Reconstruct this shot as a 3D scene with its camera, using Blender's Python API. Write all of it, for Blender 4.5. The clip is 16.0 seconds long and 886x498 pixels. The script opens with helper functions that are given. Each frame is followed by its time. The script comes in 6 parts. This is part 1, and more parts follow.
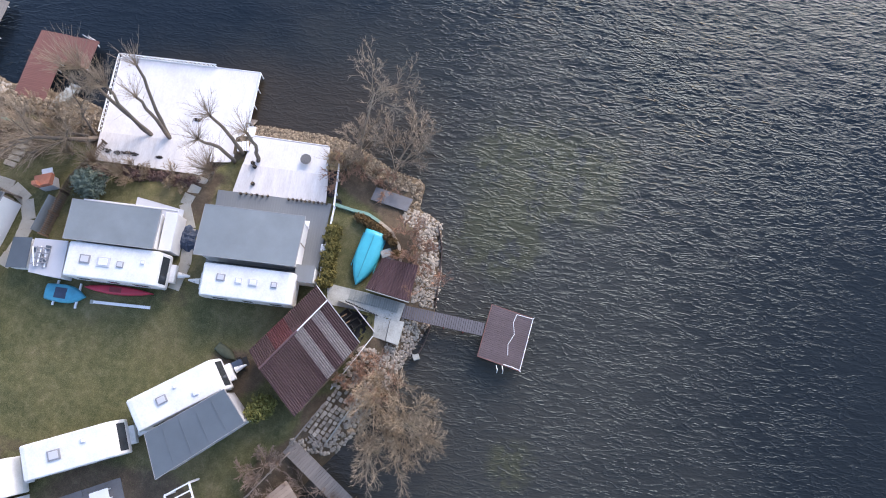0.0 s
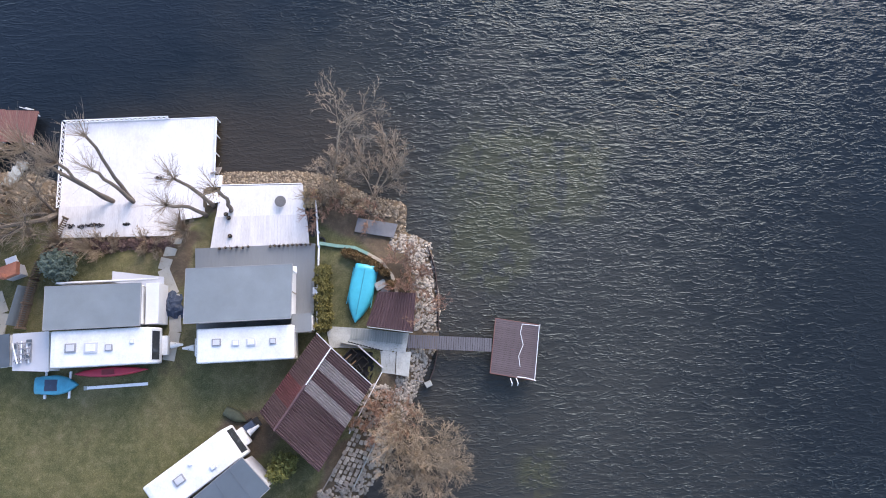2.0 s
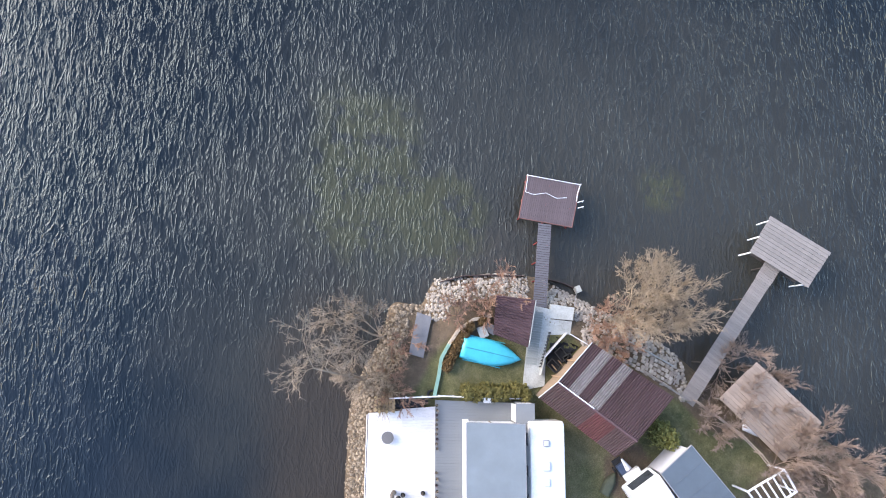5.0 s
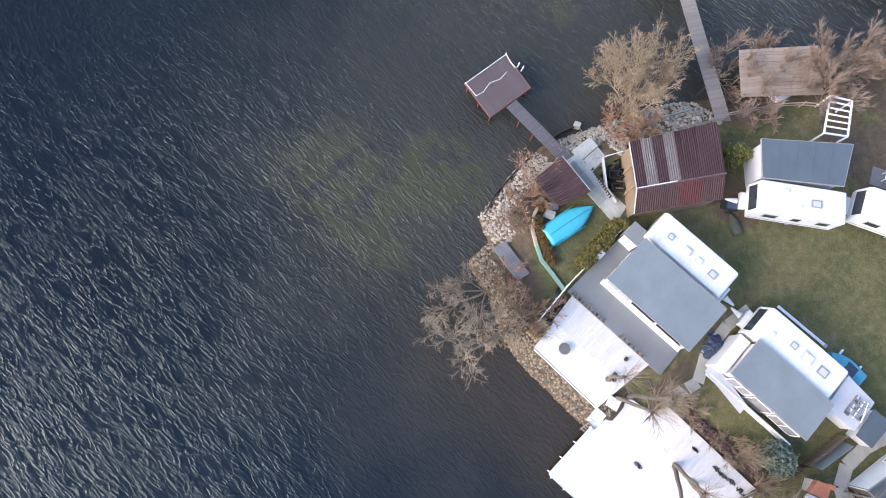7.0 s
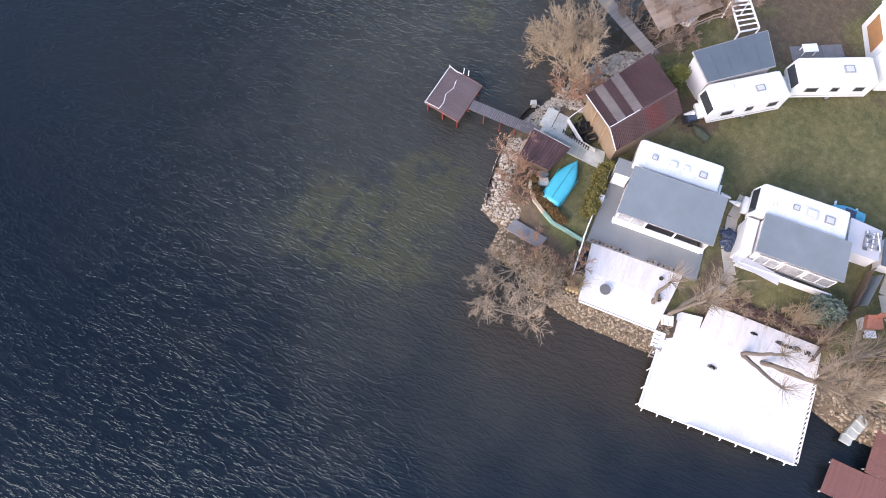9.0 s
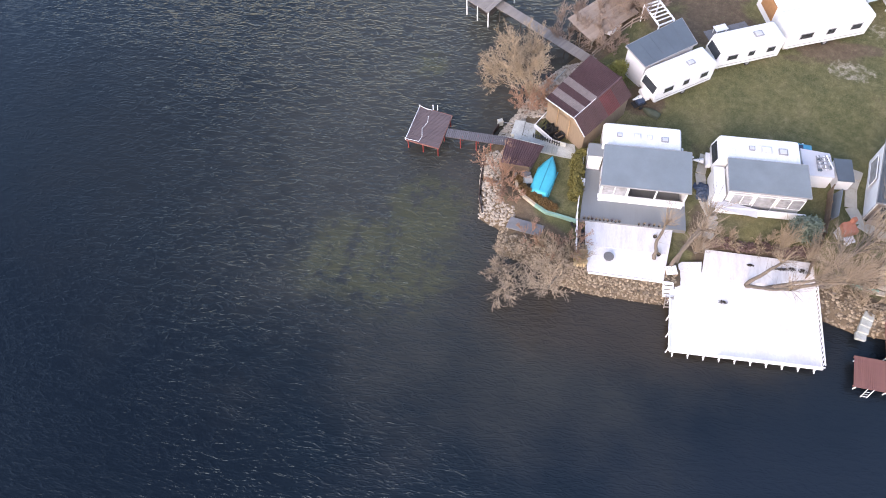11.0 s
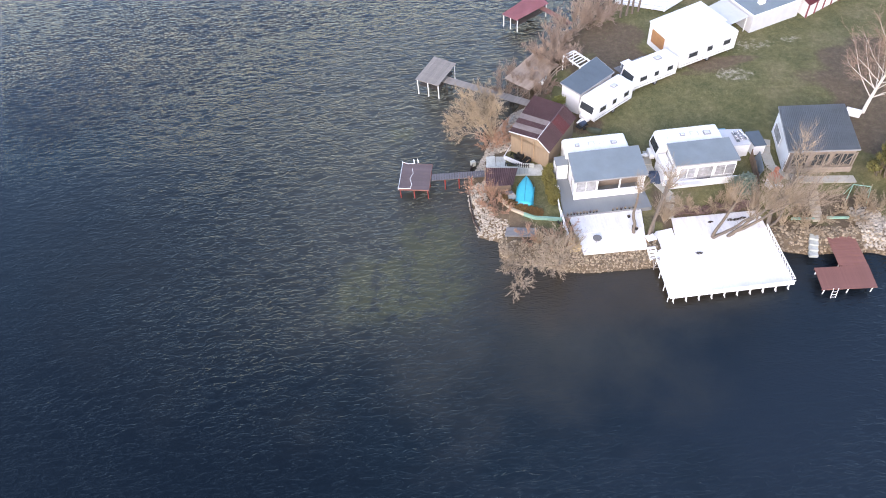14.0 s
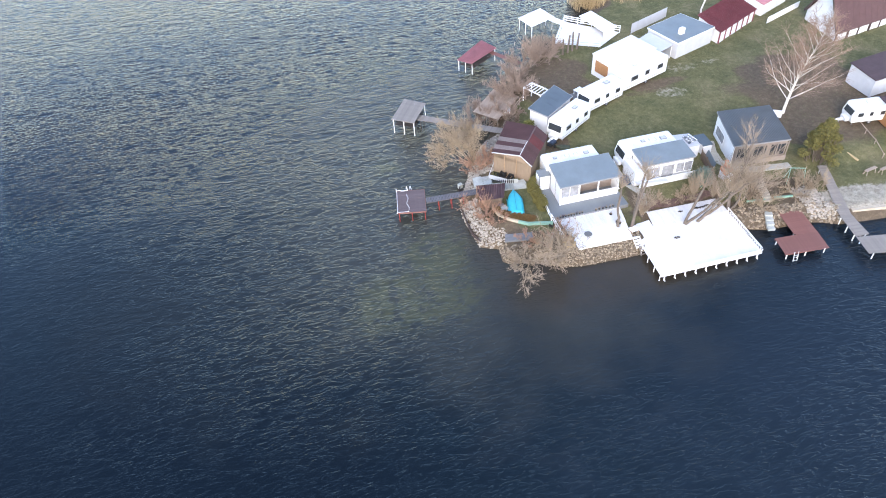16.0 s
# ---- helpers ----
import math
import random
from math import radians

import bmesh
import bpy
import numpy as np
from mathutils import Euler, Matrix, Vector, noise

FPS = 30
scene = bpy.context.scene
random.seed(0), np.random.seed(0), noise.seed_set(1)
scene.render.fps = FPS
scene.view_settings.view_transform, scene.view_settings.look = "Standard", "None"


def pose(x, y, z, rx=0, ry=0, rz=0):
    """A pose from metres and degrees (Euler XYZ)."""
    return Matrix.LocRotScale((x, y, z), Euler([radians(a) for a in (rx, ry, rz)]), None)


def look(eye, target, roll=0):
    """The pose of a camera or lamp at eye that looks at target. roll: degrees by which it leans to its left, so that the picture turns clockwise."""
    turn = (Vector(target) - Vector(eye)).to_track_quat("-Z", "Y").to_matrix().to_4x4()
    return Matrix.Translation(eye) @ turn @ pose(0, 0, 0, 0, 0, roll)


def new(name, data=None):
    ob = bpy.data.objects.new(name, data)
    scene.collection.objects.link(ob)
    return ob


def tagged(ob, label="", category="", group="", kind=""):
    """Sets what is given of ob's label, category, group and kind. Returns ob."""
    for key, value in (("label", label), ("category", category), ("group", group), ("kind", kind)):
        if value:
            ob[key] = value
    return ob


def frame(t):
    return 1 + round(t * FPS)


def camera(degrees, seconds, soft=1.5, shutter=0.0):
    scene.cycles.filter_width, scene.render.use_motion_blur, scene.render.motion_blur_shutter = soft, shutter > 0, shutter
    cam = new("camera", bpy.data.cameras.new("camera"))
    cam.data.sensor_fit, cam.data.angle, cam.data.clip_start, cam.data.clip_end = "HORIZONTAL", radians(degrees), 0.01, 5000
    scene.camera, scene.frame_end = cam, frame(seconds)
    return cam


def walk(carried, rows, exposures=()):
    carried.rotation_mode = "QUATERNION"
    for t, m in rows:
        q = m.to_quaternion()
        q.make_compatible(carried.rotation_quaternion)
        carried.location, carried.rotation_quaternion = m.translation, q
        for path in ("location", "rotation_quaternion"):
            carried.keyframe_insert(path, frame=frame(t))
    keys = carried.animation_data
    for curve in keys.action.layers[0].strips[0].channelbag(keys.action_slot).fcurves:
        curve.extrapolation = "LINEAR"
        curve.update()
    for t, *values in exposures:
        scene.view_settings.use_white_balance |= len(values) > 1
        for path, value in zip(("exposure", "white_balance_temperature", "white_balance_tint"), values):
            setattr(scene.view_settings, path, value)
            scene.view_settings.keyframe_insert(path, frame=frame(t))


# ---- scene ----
cam = camera(66.7, 16.0, soft=1.0)
PATH = [
    (0, (-10.073, 7.796, 52.269), (-10.087, 7.372, 50.314), 8.9),
    (0.5, (-9.678, 6.987, 52.153), (-9.71, 6.579, 50.195), 9.6),
    (1, (-9.191, 6.017, 51.985), (-9.245, 5.628, 50.024), 11.1),
    (1.5, (-8.702, 4.944, 51.84), (-8.781, 4.577, 49.875), 12.5),
    (2, (-8.236, 3.635, 51.668), (-8.343, 3.302, 49.699), 15.0),
    (2.5, (-7.996, 2.14, 51.53), (-8.124, 1.853, 49.555), 17.1),
    (3, (-7.735, 0.268, 51.366), (-7.889, 0.041, 49.385), 21.5),
    (5.5, (-4.811, -11.732, 49.92), (-5.052, -11.51, 47.947), 24.8),
    (6, (-4.515, -14.124, 50.084), (-4.728, -13.875, 48.111), 18.8),
    (6.5, (-4.579, -16.097, 50.232), (-4.789, -15.814, 48.264), 14.2),
    (7, (-4.732, -17.753, 50.286), (-4.952, -17.431, 48.325), 8.6),
    (7.5, (-4.881, -19.579, 50.52), (-5.109, -19.205, 48.569), 5.2),
    (8, (-4.98, -21.713, 50.847), (-5.215, -21.273, 48.91), 2.8),
    (8.5, (-5.108, -24.097, 51.141), (-5.347, -23.577, 49.224), 1.2),
    (9, (-5.294, -26.629, 51.313), (-5.533, -26.024, 49.422), 0.1),
    (11.5, (-7.15, -40.017, 51.124), (-7.349, -38.99, 49.419), -5.5),
    (12, (-8.167, -42.658, 51.094), (-8.334, -41.561, 49.431), -5.7),
    (12.5, (-9.43, -45.127, 51.101), (-9.557, -43.965, 49.479), -5.8),
    (13, (-10.844, -47.495, 51.126), (-10.93, -46.274, 49.544), -5.9),
    (13.5, (-12.467, -49.744, 51.171), (-12.506, -48.474, 49.627), -5.8),
    (14, (-14.302, -51.854, 51.233), (-14.29, -50.539, 49.726), -5.9),
    (14.5, (-16.474, -53.791, 51.299), (-16.403, -52.439, 49.826), -5.7),
    (15, (-19.08, -55.638, 51.333), (-18.941, -54.255, 49.896), -5.2),
    (15.5, (-21.989, -57.158, 51.32), (-21.776, -55.75, 49.916), -4.7),
    (16, (-25.068, -58.537, 51.276), (-24.778, -57.111, 49.905), -4.2),
]
walk(cam, [(t, look(eye, target, roll)) for t, eye, target, roll in PATH], exposures=((0.0, 1.7, 7300, 20), (3.2, 1.8, 7250, 20), (5.5, 2.18, 7250, 17), (6.5, 1.91, 7300, 17), (8.5, 1.86, 7450, 22), (12.5, 1.93, 7550, 23), (14.0, 1.95, 7200, 19), (16.0, 1.95, 6700, 14)))

# ---- light ----
world = bpy.data.worlds.new("overcast_sky")
scene.world = world
world.use_nodes = True
_wn = world.node_tree
_sky = _wn.nodes.new("ShaderNodeTexSky")
_sky.sky_type = 'NISHITA'
_sky.sun_disc = False
_sky.sun_elevation = radians(29)
_sky.sun_rotation = radians(205)
_sky.air_density, _sky.dust_density, _sky.ozone_density = 1.0, 0.6, 2.0
_wn.links.new(_sky.outputs[0], _wn.nodes["Background"].inputs[0])
_wn.nodes["Background"].inputs[1].default_value = 0.15
sun = new("sun", bpy.data.lights.new("sun", 'SUN'))
sun.data.energy, sun.data.angle, sun.data.color = 1.05, radians(40), (1.0, 0.95, 0.90)
sun.matrix_world = look((-14, -30, 18.5), (0, 0, 0))


# ---- materials ----
def mat(name, col, rough=0.7, var=0.25, scale=3.0, fine=40.0, bump=0.15, metal=0.0, col2=None, stretch=(1, 1, 1), spec=0.5, island=0.0, objrand=0.0):
    """Two scales of tone variation, a fine relief, and optional differences from piece to piece."""
    m = bpy.data.materials.new(name)
    m.use_nodes = True
    t = m.node_tree
    b = t.nodes["Principled BSDF"]
    co = t.nodes.new("ShaderNodeTexCoord")
    mp = t.nodes.new("ShaderNodeMapping")
    mp.inputs["Scale"].default_value = stretch
    t.links.new(co.outputs["Object"], mp.inputs[0])
    n1 = t.nodes.new("ShaderNodeTexNoise")
    n1.inputs["Scale"].default_value, n1.inputs["Detail"].default_value, n1.inputs["Roughness"].default_value = scale, 5, 0.65
    n2 = t.nodes.new("ShaderNodeTexNoise")
    n2.inputs["Scale"].default_value, n2.inputs["Detail"].default_value = fine, 3
    for n in (n1, n2):
        t.links.new(mp.outputs[0], n.inputs["Vector"])
    add = t.nodes.new("ShaderNodeMath")
    add.operation = 'MULTIPLY_ADD'
    t.links.new(n2.outputs[0], add.inputs[0])
    add.inputs[1].default_value = 0.5
    t.links.new(n1.outputs[0], add.inputs[2])
    fac = add.outputs[0]
    if island or objrand:
        src = t.nodes.new("ShaderNodeNewGeometry").outputs["Random Per Island"] if island else t.nodes.new("ShaderNodeObjectInfo").outputs["Random"]
        a2 = t.nodes.new("ShaderNodeMath")
        a2.operation = 'MULTIPLY_ADD'
        t.links.new(src, a2.inputs[0])
        a2.inputs[1].default_value = (island or objrand)
        t.links.new(fac, a2.inputs[2])
        fac = a2.outputs[0]
    mid = 0.75 + 0.5 * (island or objrand)
    mr = t.nodes.new("ShaderNodeMapRange")
    mr.inputs["From Min"].default_value, mr.inputs["From Max"].default_value = mid - 0.3 - 0.4 * (island or objrand), mid + 0.3 + 0.4 * (island or objrand)
    t.links.new(fac, mr.inputs["Value"])
    mix = t.nodes.new("ShaderNodeMix")
    mix.data_type = 'RGBA'
    lo = tuple(c * (1 - var) for c in col) if col2 is None else col2
    hi = tuple(min(1, c * (1 + var)) for c in col) if col2 is None else col
    mix.inputs["A"].default_value, mix.inputs["B"].default_value = (*lo, 1), (*hi, 1)
    t.links.new(mr.outputs[0], mix.inputs["Factor"])
    t.links.new(mix.outputs["Result"], b.inputs["Base Color"])
    b.inputs["Roughness"].default_value, b.inputs["Metallic"].default_value = rough, metal
    b.inputs["Specular IOR Level"].default_value = spec
    if bump:
        bp = t.nodes.new("ShaderNodeBump")
        bp.inputs["Strength"].default_value, bp.inputs["Distance"].default_value = bump, 0.03
        t.links.new(add.outputs[0], bp.inputs["Height"])
        t.links.new(bp.outputs[0], b.inputs["Normal"])
    return m


M = {}
M["white_paint"] = mat("white_paint", (0.83, 0.83, 0.84), 0.6, 0.06, 1.5, 30, 0.08)
M["deck_white"] = mat("whitewashed_boards", (0.80, 0.79, 0.78), 0.75, 0.0, 0.6, 7, 0.12, col2=(0.60, 0.575, 0.57), stretch=(1, 0.7, 1), island=0.05)
M["deck_worn"] = mat("worn_whitewashed_boards", (0.78, 0.76, 0.745), 0.8, 0.0, 1.1, 9, 0.2, col2=(0.52, 0.49, 0.475), stretch=(2.2, 0.45, 1), island=0.12)
M["path_concrete"] = mat("tan_grey_path_concrete", (0.40, 0.375, 0.32), 0.9, 0.2, 1.2, 18, 0.3, objrand=0.2)
M["caravan"] = mat("caravan_shell", (0.80, 0.81, 0.81), 0.4, 0.05, 1.0, 9, 0.03, col2=(0.58, 0.57, 0.54))
M["felt"] = mat("grey_blue_roofing_felt", (0.162, 0.192, 0.208), 0.6, 0.16, 0.5, 60, 0.2)
M["felt_dark"] = mat("dark_roofing_felt", (0.080, 0.105, 0.128), 0.85, 0.15, 0.6, 60, 0.2)
M["terrace_grey"] = mat("grey_terrace_boards", (0.185, 0.200, 0.208), 0.8, 0.10, 0.8, 30, 0.15, stretch=(1, 0.2, 1), island=0.08)
M["maroon"] = mat("maroon_roof_sheet", (0.110, 0.056, 0.060), 0.6, 0.3, 0.9, 25, 0.1, objrand=0.25)
M["maroon_red"] = mat("reddened_roof_sheet", (0.155, 0.040, 0.045), 0.6, 0.35, 0.9, 25, 0.1, objrand=0.25)
M["clear_sheet"] = mat("weathered_clear_sheet", (0.33, 0.28, 0.27), 0.5, 0.25, 1.5, 25, 0.1)
M["dock_brown"] = mat("brown_dock_plank", (0.115, 0.085, 0.088), 0.8, 0.2, 1.5, 25, 0.25, stretch=(1, 1, 1), objrand=0.35)
M["bridge_grey"] = mat("slate_grey_plank", (0.125, 0.118, 0.128), 0.8, 0.2, 1.5, 25, 0.25, objrand=0.35)
M["shed_sheet"] = mat("faded_maroon_sheet", (0.145, 0.082, 0.085), 0.7, 0.3, 0.9, 25, 0.1, objrand=0.25)
M["dock_red"] = mat("red_brown_plank", (0.20, 0.085, 0.068), 0.75, 0.2, 1.2, 25, 0.2, objrand=0.25)
M["dock_grey"] = mat("weathered_grey_plank", (0.235, 0.205, 0.18), 0.85, 0.25, 1.5, 30, 0.3, objrand=0.35)
M["post_red"] = mat("red_painted_post", (0.22, 0.03, 0.025), 0.6, 0.3)
M["post_dark"] = mat("dark_wet_post", (0.05, 0.04, 0.035), 0.8, 0.3)
M["concrete"] = mat("pale_concrete", (0.50, 0.51, 0.48), 0.9, 0.2, 0.9, 12, 0.3, col2=(0.22, 0.23, 0.205))
M["concrete_dark"] = mat("grey_slab", (0.17, 0.17, 0.175), 0.9, 0.2, 2, 30, 0.3)
M["turq"] = mat("turquoise_hull_paint", (0.03, 0.42, 0.52), 0.35, 0.12, 2, 20, 0.03)
M["blue_hull"] = mat("blue_plastic_hull", (0.03, 0.30, 0.42), 0.45, 0.25, 2, 20, 0.05)
M["red_hull"] = mat("red_plastic_hull", (0.45, 0.03, 0.06), 0.35, 0.15, 2, 20, 0.03)
M["glass"] = mat("dark_window_glass", (0.035, 0.04, 0.045), 0.08, 0.3, 1, 5, 0.0, spec=0.8)
M["glass_light"] = mat("veranda_glass", (0.27, 0.27, 0.28), 0.12, 0.5, 1.3, 4, 0.0, spec=0.7)
M["hatch"] = mat("smoked_roof_hatch", (0.20, 0.21, 0.22), 0.2, 0.2, 3, 10, 0.0)
M["trim_grey"] = mat("grey_trim", (0.25, 0.25, 0.26), 0.5, 0.2)
M["black"] = mat("black_rubber", (0.02, 0.02, 0.02), 0.8, 0.3)
M["wood"] = mat("bare_wood_board", (0.30, 0.20, 0.12), 0.8, 0.25, 2, 25, 0.3, stretch=(3, 3, 0.4))
M["wall_wood"] = mat("tan_wall_board", (0.21, 0.15, 0.10), 0.8, 0.25, 2, 25, 0.3, stretch=(3, 3, 0.4), objrand=0.3)
M["fence"] = mat("weathered_fence_slat", (0.15, 0.105, 0.075), 0.85, 0.3, 2, 30, 0.3, objrand=0.35)
M["stone"] = mat("pale_shore_stone", (0.47, 0.425, 0.36), 0.9, 0.0, 3, 20, 0.4, col2=(0.15, 0.125, 0.10), objrand=0.8)
M["stone_joined"] = mat("shore_stone", (0.47, 0.415, 0.345), 0.9, 0.0, 3, 20, 0.4, col2=(0.20, 0.17, 0.14), island=0.8)
M["bark"] = mat("grey_brown_bark", (0.14, 0.112, 0.09), 0.9, 0.3, 4, 40, 0.5)
M["twig"] = mat("tan_winter_twig", (0.31, 0.235, 0.16), 0.9, 0.25, 1, 10, 0.0, island=0.5)
M["twig_grey"] = mat("grey_winter_twig", (0.29, 0.222, 0.16), 0.9, 0.25, 1, 10, 0.0, island=0.5)
M["twig_red"] = mat("red_brown_twig", (0.32, 0.19, 0.13), 0.9, 0.25, 1, 10, 0.0, island=0.5)
M["twig_pink"] = mat("pinkish_winter_twig", (0.28, 0.205, 0.16), 0.9, 0.25, 1, 10, 0.0, island=0.5)
M["birch_twig"] = mat("red_brown_birch_twig", (0.27, 0.18, 0.135), 0.9, 0.25, 1, 10, 0.0, island=0.5)
M["leaf_rust"] = mat("rust_olive_leaf", (0.13, 0.075, 0.025), 0.8, 0.3, 1, 10, 0.0, island=0.6)
M["stone_brown"] = mat("brown_shore_stone", (0.42, 0.33, 0.23), 0.9, 0.0, 3, 20, 0.4, col2=(0.025, 0.018, 0.014), island=0.8)
M["sandstone"] = mat("pale_sandstone", (0.45, 0.38, 0.29), 0.9, 0.25, 2.5, 25, 0.4)
M["turq_dark"] = mat("worn_keel_paint", (0.02, 0.27, 0.34), 0.5, 0.2)
M["red_dark"] = mat("dark_red_rim", (0.20, 0.02, 0.03), 0.5, 0.2)
M["wicker"] = mat("grey_wicker", (0.15, 0.145, 0.14), 0.8, 0.4, 20, 60, 0.4)
M["pot_plant"] = mat("pink_dry_bloom", (0.085, 0.045, 0.05), 0.8, 0.2)
M["heather"] = mat("purple_brown_heather", (0.15, 0.095, 0.085), 0.9, 0.3, 2, 15, 0.0, island=0.6)
M["dead_leaf"] = mat("dead_leaves", (0.05, 0.04, 0.035), 0.9, 0.4, 5, 30, 0.2, island=0.5)
M["dock_tan"] = mat("tan_roof_board", (0.34, 0.26, 0.20), 0.85, 0.25, 1.5, 30, 0.3, objrand=0.35)
M["white_sheet"] = mat("pale_sheet_roof", (0.66, 0.68, 0.70), 0.5, 0.08, 0.6, 20, 0.05)
M["dark_timber"] = mat("dark_brown_timber", (0.055, 0.035, 0.03), 0.8, 0.2)
M["netting"] = mat("black_ground_sheet", (0.022, 0.024, 0.028), 0.7, 0.35, 2, 30, 0.4)
M["moss"] = mat("mossy_plastic", (0.07, 0.08, 0.05), 0.8, 0.3)
M["tuft"] = mat("winter_grass_blade", (0.17, 0.155, 0.075), 0.9, 0.3, 0.5, 10, 0.0, col2=(0.06, 0.075, 0.03), island=0.7)
M["ramp_grey"] = mat("grey_green_plank", (0.26, 0.28, 0.26), 0.85, 0.25, 1.5, 30, 0.3, objrand=0.35)
M["birch"] = mat("white_birch_bark", (0.66, 0.60, 0.53), 0.8, 0.25, 5, 30, 0.3, stretch=(1, 1, 3))
M["brick"] = mat("orange_brick", (0.42, 0.16, 0.10), 0.85, 0.25, 3, 30, 0.3)
M["blue_cloth"] = mat("dark_blue_tarpaulin", (0.035, 0.055, 0.095), 0.6, 0.3, 3, 20, 0.2)
M["panel_white"] = mat("off_white_wall_panel", (0.70, 0.70, 0.70), 0.6, 0.08, 1, 20, 0.06)
M["panel_grey"] = mat("light_grey_wall_panel", (0.50, 0.50, 0.52), 0.65, 0.08, 1, 20, 0.06)
M["green_paint"] = mat("pale_green_edging", (0.22, 0.38, 0.30), 0.7, 0.25)
M["leaf_olive"] = mat("olive_hedge_leaf", (0.14, 0.12, 0.03), 0.8, 0.3, 1, 10, 0.0, island=0.6)
M["leaf_green"] = mat("green_shrub_leaf", (0.155, 0.155, 0.04), 0.8, 0.3, 1, 10, 0.0, island=0.6)
M["leaf_conifer"] = mat("olive_conifer_needles", (0.22, 0.185, 0.050), 0.8, 0.3, 1, 10, 0.0, col2=(0.05, 0.055, 0.018), island=0.7)
M["leaf_spruce"] = mat("blue_green_needles", (0.14, 0.18, 0.14), 0.8, 0.3, 1, 10, 0.0, island=0.6)
M["reed"] = mat("dry_reed", (0.42, 0.31, 0.17), 0.9, 0.25, 1, 10, 0.0, island=0.5)
M["red_roof"] = mat("dull_red_roof_sheet", (0.46, 0.18, 0.19), 0.6, 0.25, 1, 25, 0.1, objrand=0.2)
M["brown_roof"] = mat("brown_tile_roof", (0.095, 0.050, 0.048), 0.95, 0.2, 1.5, 25, 0.2, objrand=0.2)
M["corrugated"] = mat("dark_corrugated_sheet", (0.155, 0.172, 0.185), 0.5, 0.15, 0.8, 40, 0.1)
M["tan_panel"] = mat("tan_veranda_panel", (0.25, 0.20, 0.165), 0.8, 0.2, 2, 25, 0.15)
M["old_brown_roof"] = mat("old_brown_roof_sheet", (0.065, 0.038, 0.040), 0.8, 0.25, 1.2, 25, 0.2)
M["deep_red_roof"] = mat("deep_red_roof_sheet", (0.21, 0.055, 0.06), 0.6, 0.25, 1, 25, 0.1, objrand=0.2)
M["orange_door"] = mat("orange_wood_door", (0.33, 0.165, 0.075), 0.6, 0.2)


# ---- building helpers ----
def V(*a):
    return Vector(a)


def link(name, bm, material, parent=None, smooth=False):
    me = bpy.data.meshes.new(name)
    bm.to_mesh(me)
    bm.free()
    me.materials.append(material)
    if smooth:
        me.polygons.foreach_set("use_smooth", [True] * len(me.polygons))
    ob = new(name, me)
    ob.parent = parent
    return ob


def part(name, bm, material, parent, label="", smooth=False):
    return tagged(link(name, bm, material, parent, smooth), label)


def thing(name, label, category, x=0.0, y=0.0, z=0.0, rz=0.0, group="", kind=""):
    ob = new(name)
    ob.empty_display_size = 0.2
    ob.matrix_basis = pose(x, y, z, 0, 0, rz)
    return tagged(ob, label, category, group, kind)


def box(bm, c, s, rz=0.0, bevel=0.0, rx=0.0, ry=0.0):
    """A box by centre and size, turned by degrees, its edges rounded."""
    r = bmesh.ops.create_cube(bm, size=1.0, matrix=pose(c[0], c[1], c[2], rx, ry, rz) @ Matrix.Diagonal((s[0], s[1], s[2], 1)))
    if bevel:
        es = list({e for v in r["verts"] for e in v.link_edges})
        bmesh.ops.bevel(bm, geom=es, offset=bevel, segments=2, affect='EDGES', profile=0.6)
    return bm


def bx(c, s, rz=0.0, bevel=0.015, rx=0.0, ry=0.0):
    return box(bmesh.new(), c, s, rz, bevel, rx, ry)


def tube(bm, a, b, ra, rb, n=8, cap=True):
    """A tapered round bar from a to b."""
    a, b = Vector(a), Vector(b)
    q = (b - a).to_track_quat('Z', 'Y')
    ring = [[bm.verts.new(p + q @ Vector((r * math.cos(2 * math.pi * i / n), r * math.sin(2 * math.pi * i / n), 0))) for i in range(n)] for p, r in ((a, ra), (b, rb))]
    for i in range(n):
        bm.faces.new((ring[0][i], ring[0][(i + 1) % n], ring[1][(i + 1) % n], ring[1][i]))
    if cap:
        bm.faces.new(ring[0][::-1])
        bm.faces.new(ring[1])
    return bm


def prism(bm, quad, thick):
    """A slab below the given corners (anticlockwise from above)."""
    top = [bm.verts.new(p) for p in quad]
    low = [bm.verts.new(Vector(p) - V(0, 0, thick)) for p in quad]
    bm.faces.new(top)
    bm.faces.new(low[::-1])
    n = len(quad)
    for i in range(n):
        bm.faces.new((top[(i + 1) % n], top[i], low[i], low[(i + 1) % n]))
    bmesh.ops.recalc_face_normals(bm, faces=bm.faces[:])
    return bm


def bil(q, u, v):
    """A point on the quad q = (p00, p10, p11, p01)."""
    a, b, c, d = (Vector(p) for p in q)
    return a * (1 - u) * (1 - v) + b * u * (1 - v) + c * u * v + d * (1 - u) * v


def sub(q, u0, v0, u1, v1):
    return [bil(q, u0, v0), bil(q, u1, v0), bil(q, u1, v1), bil(q, u0, v1)]


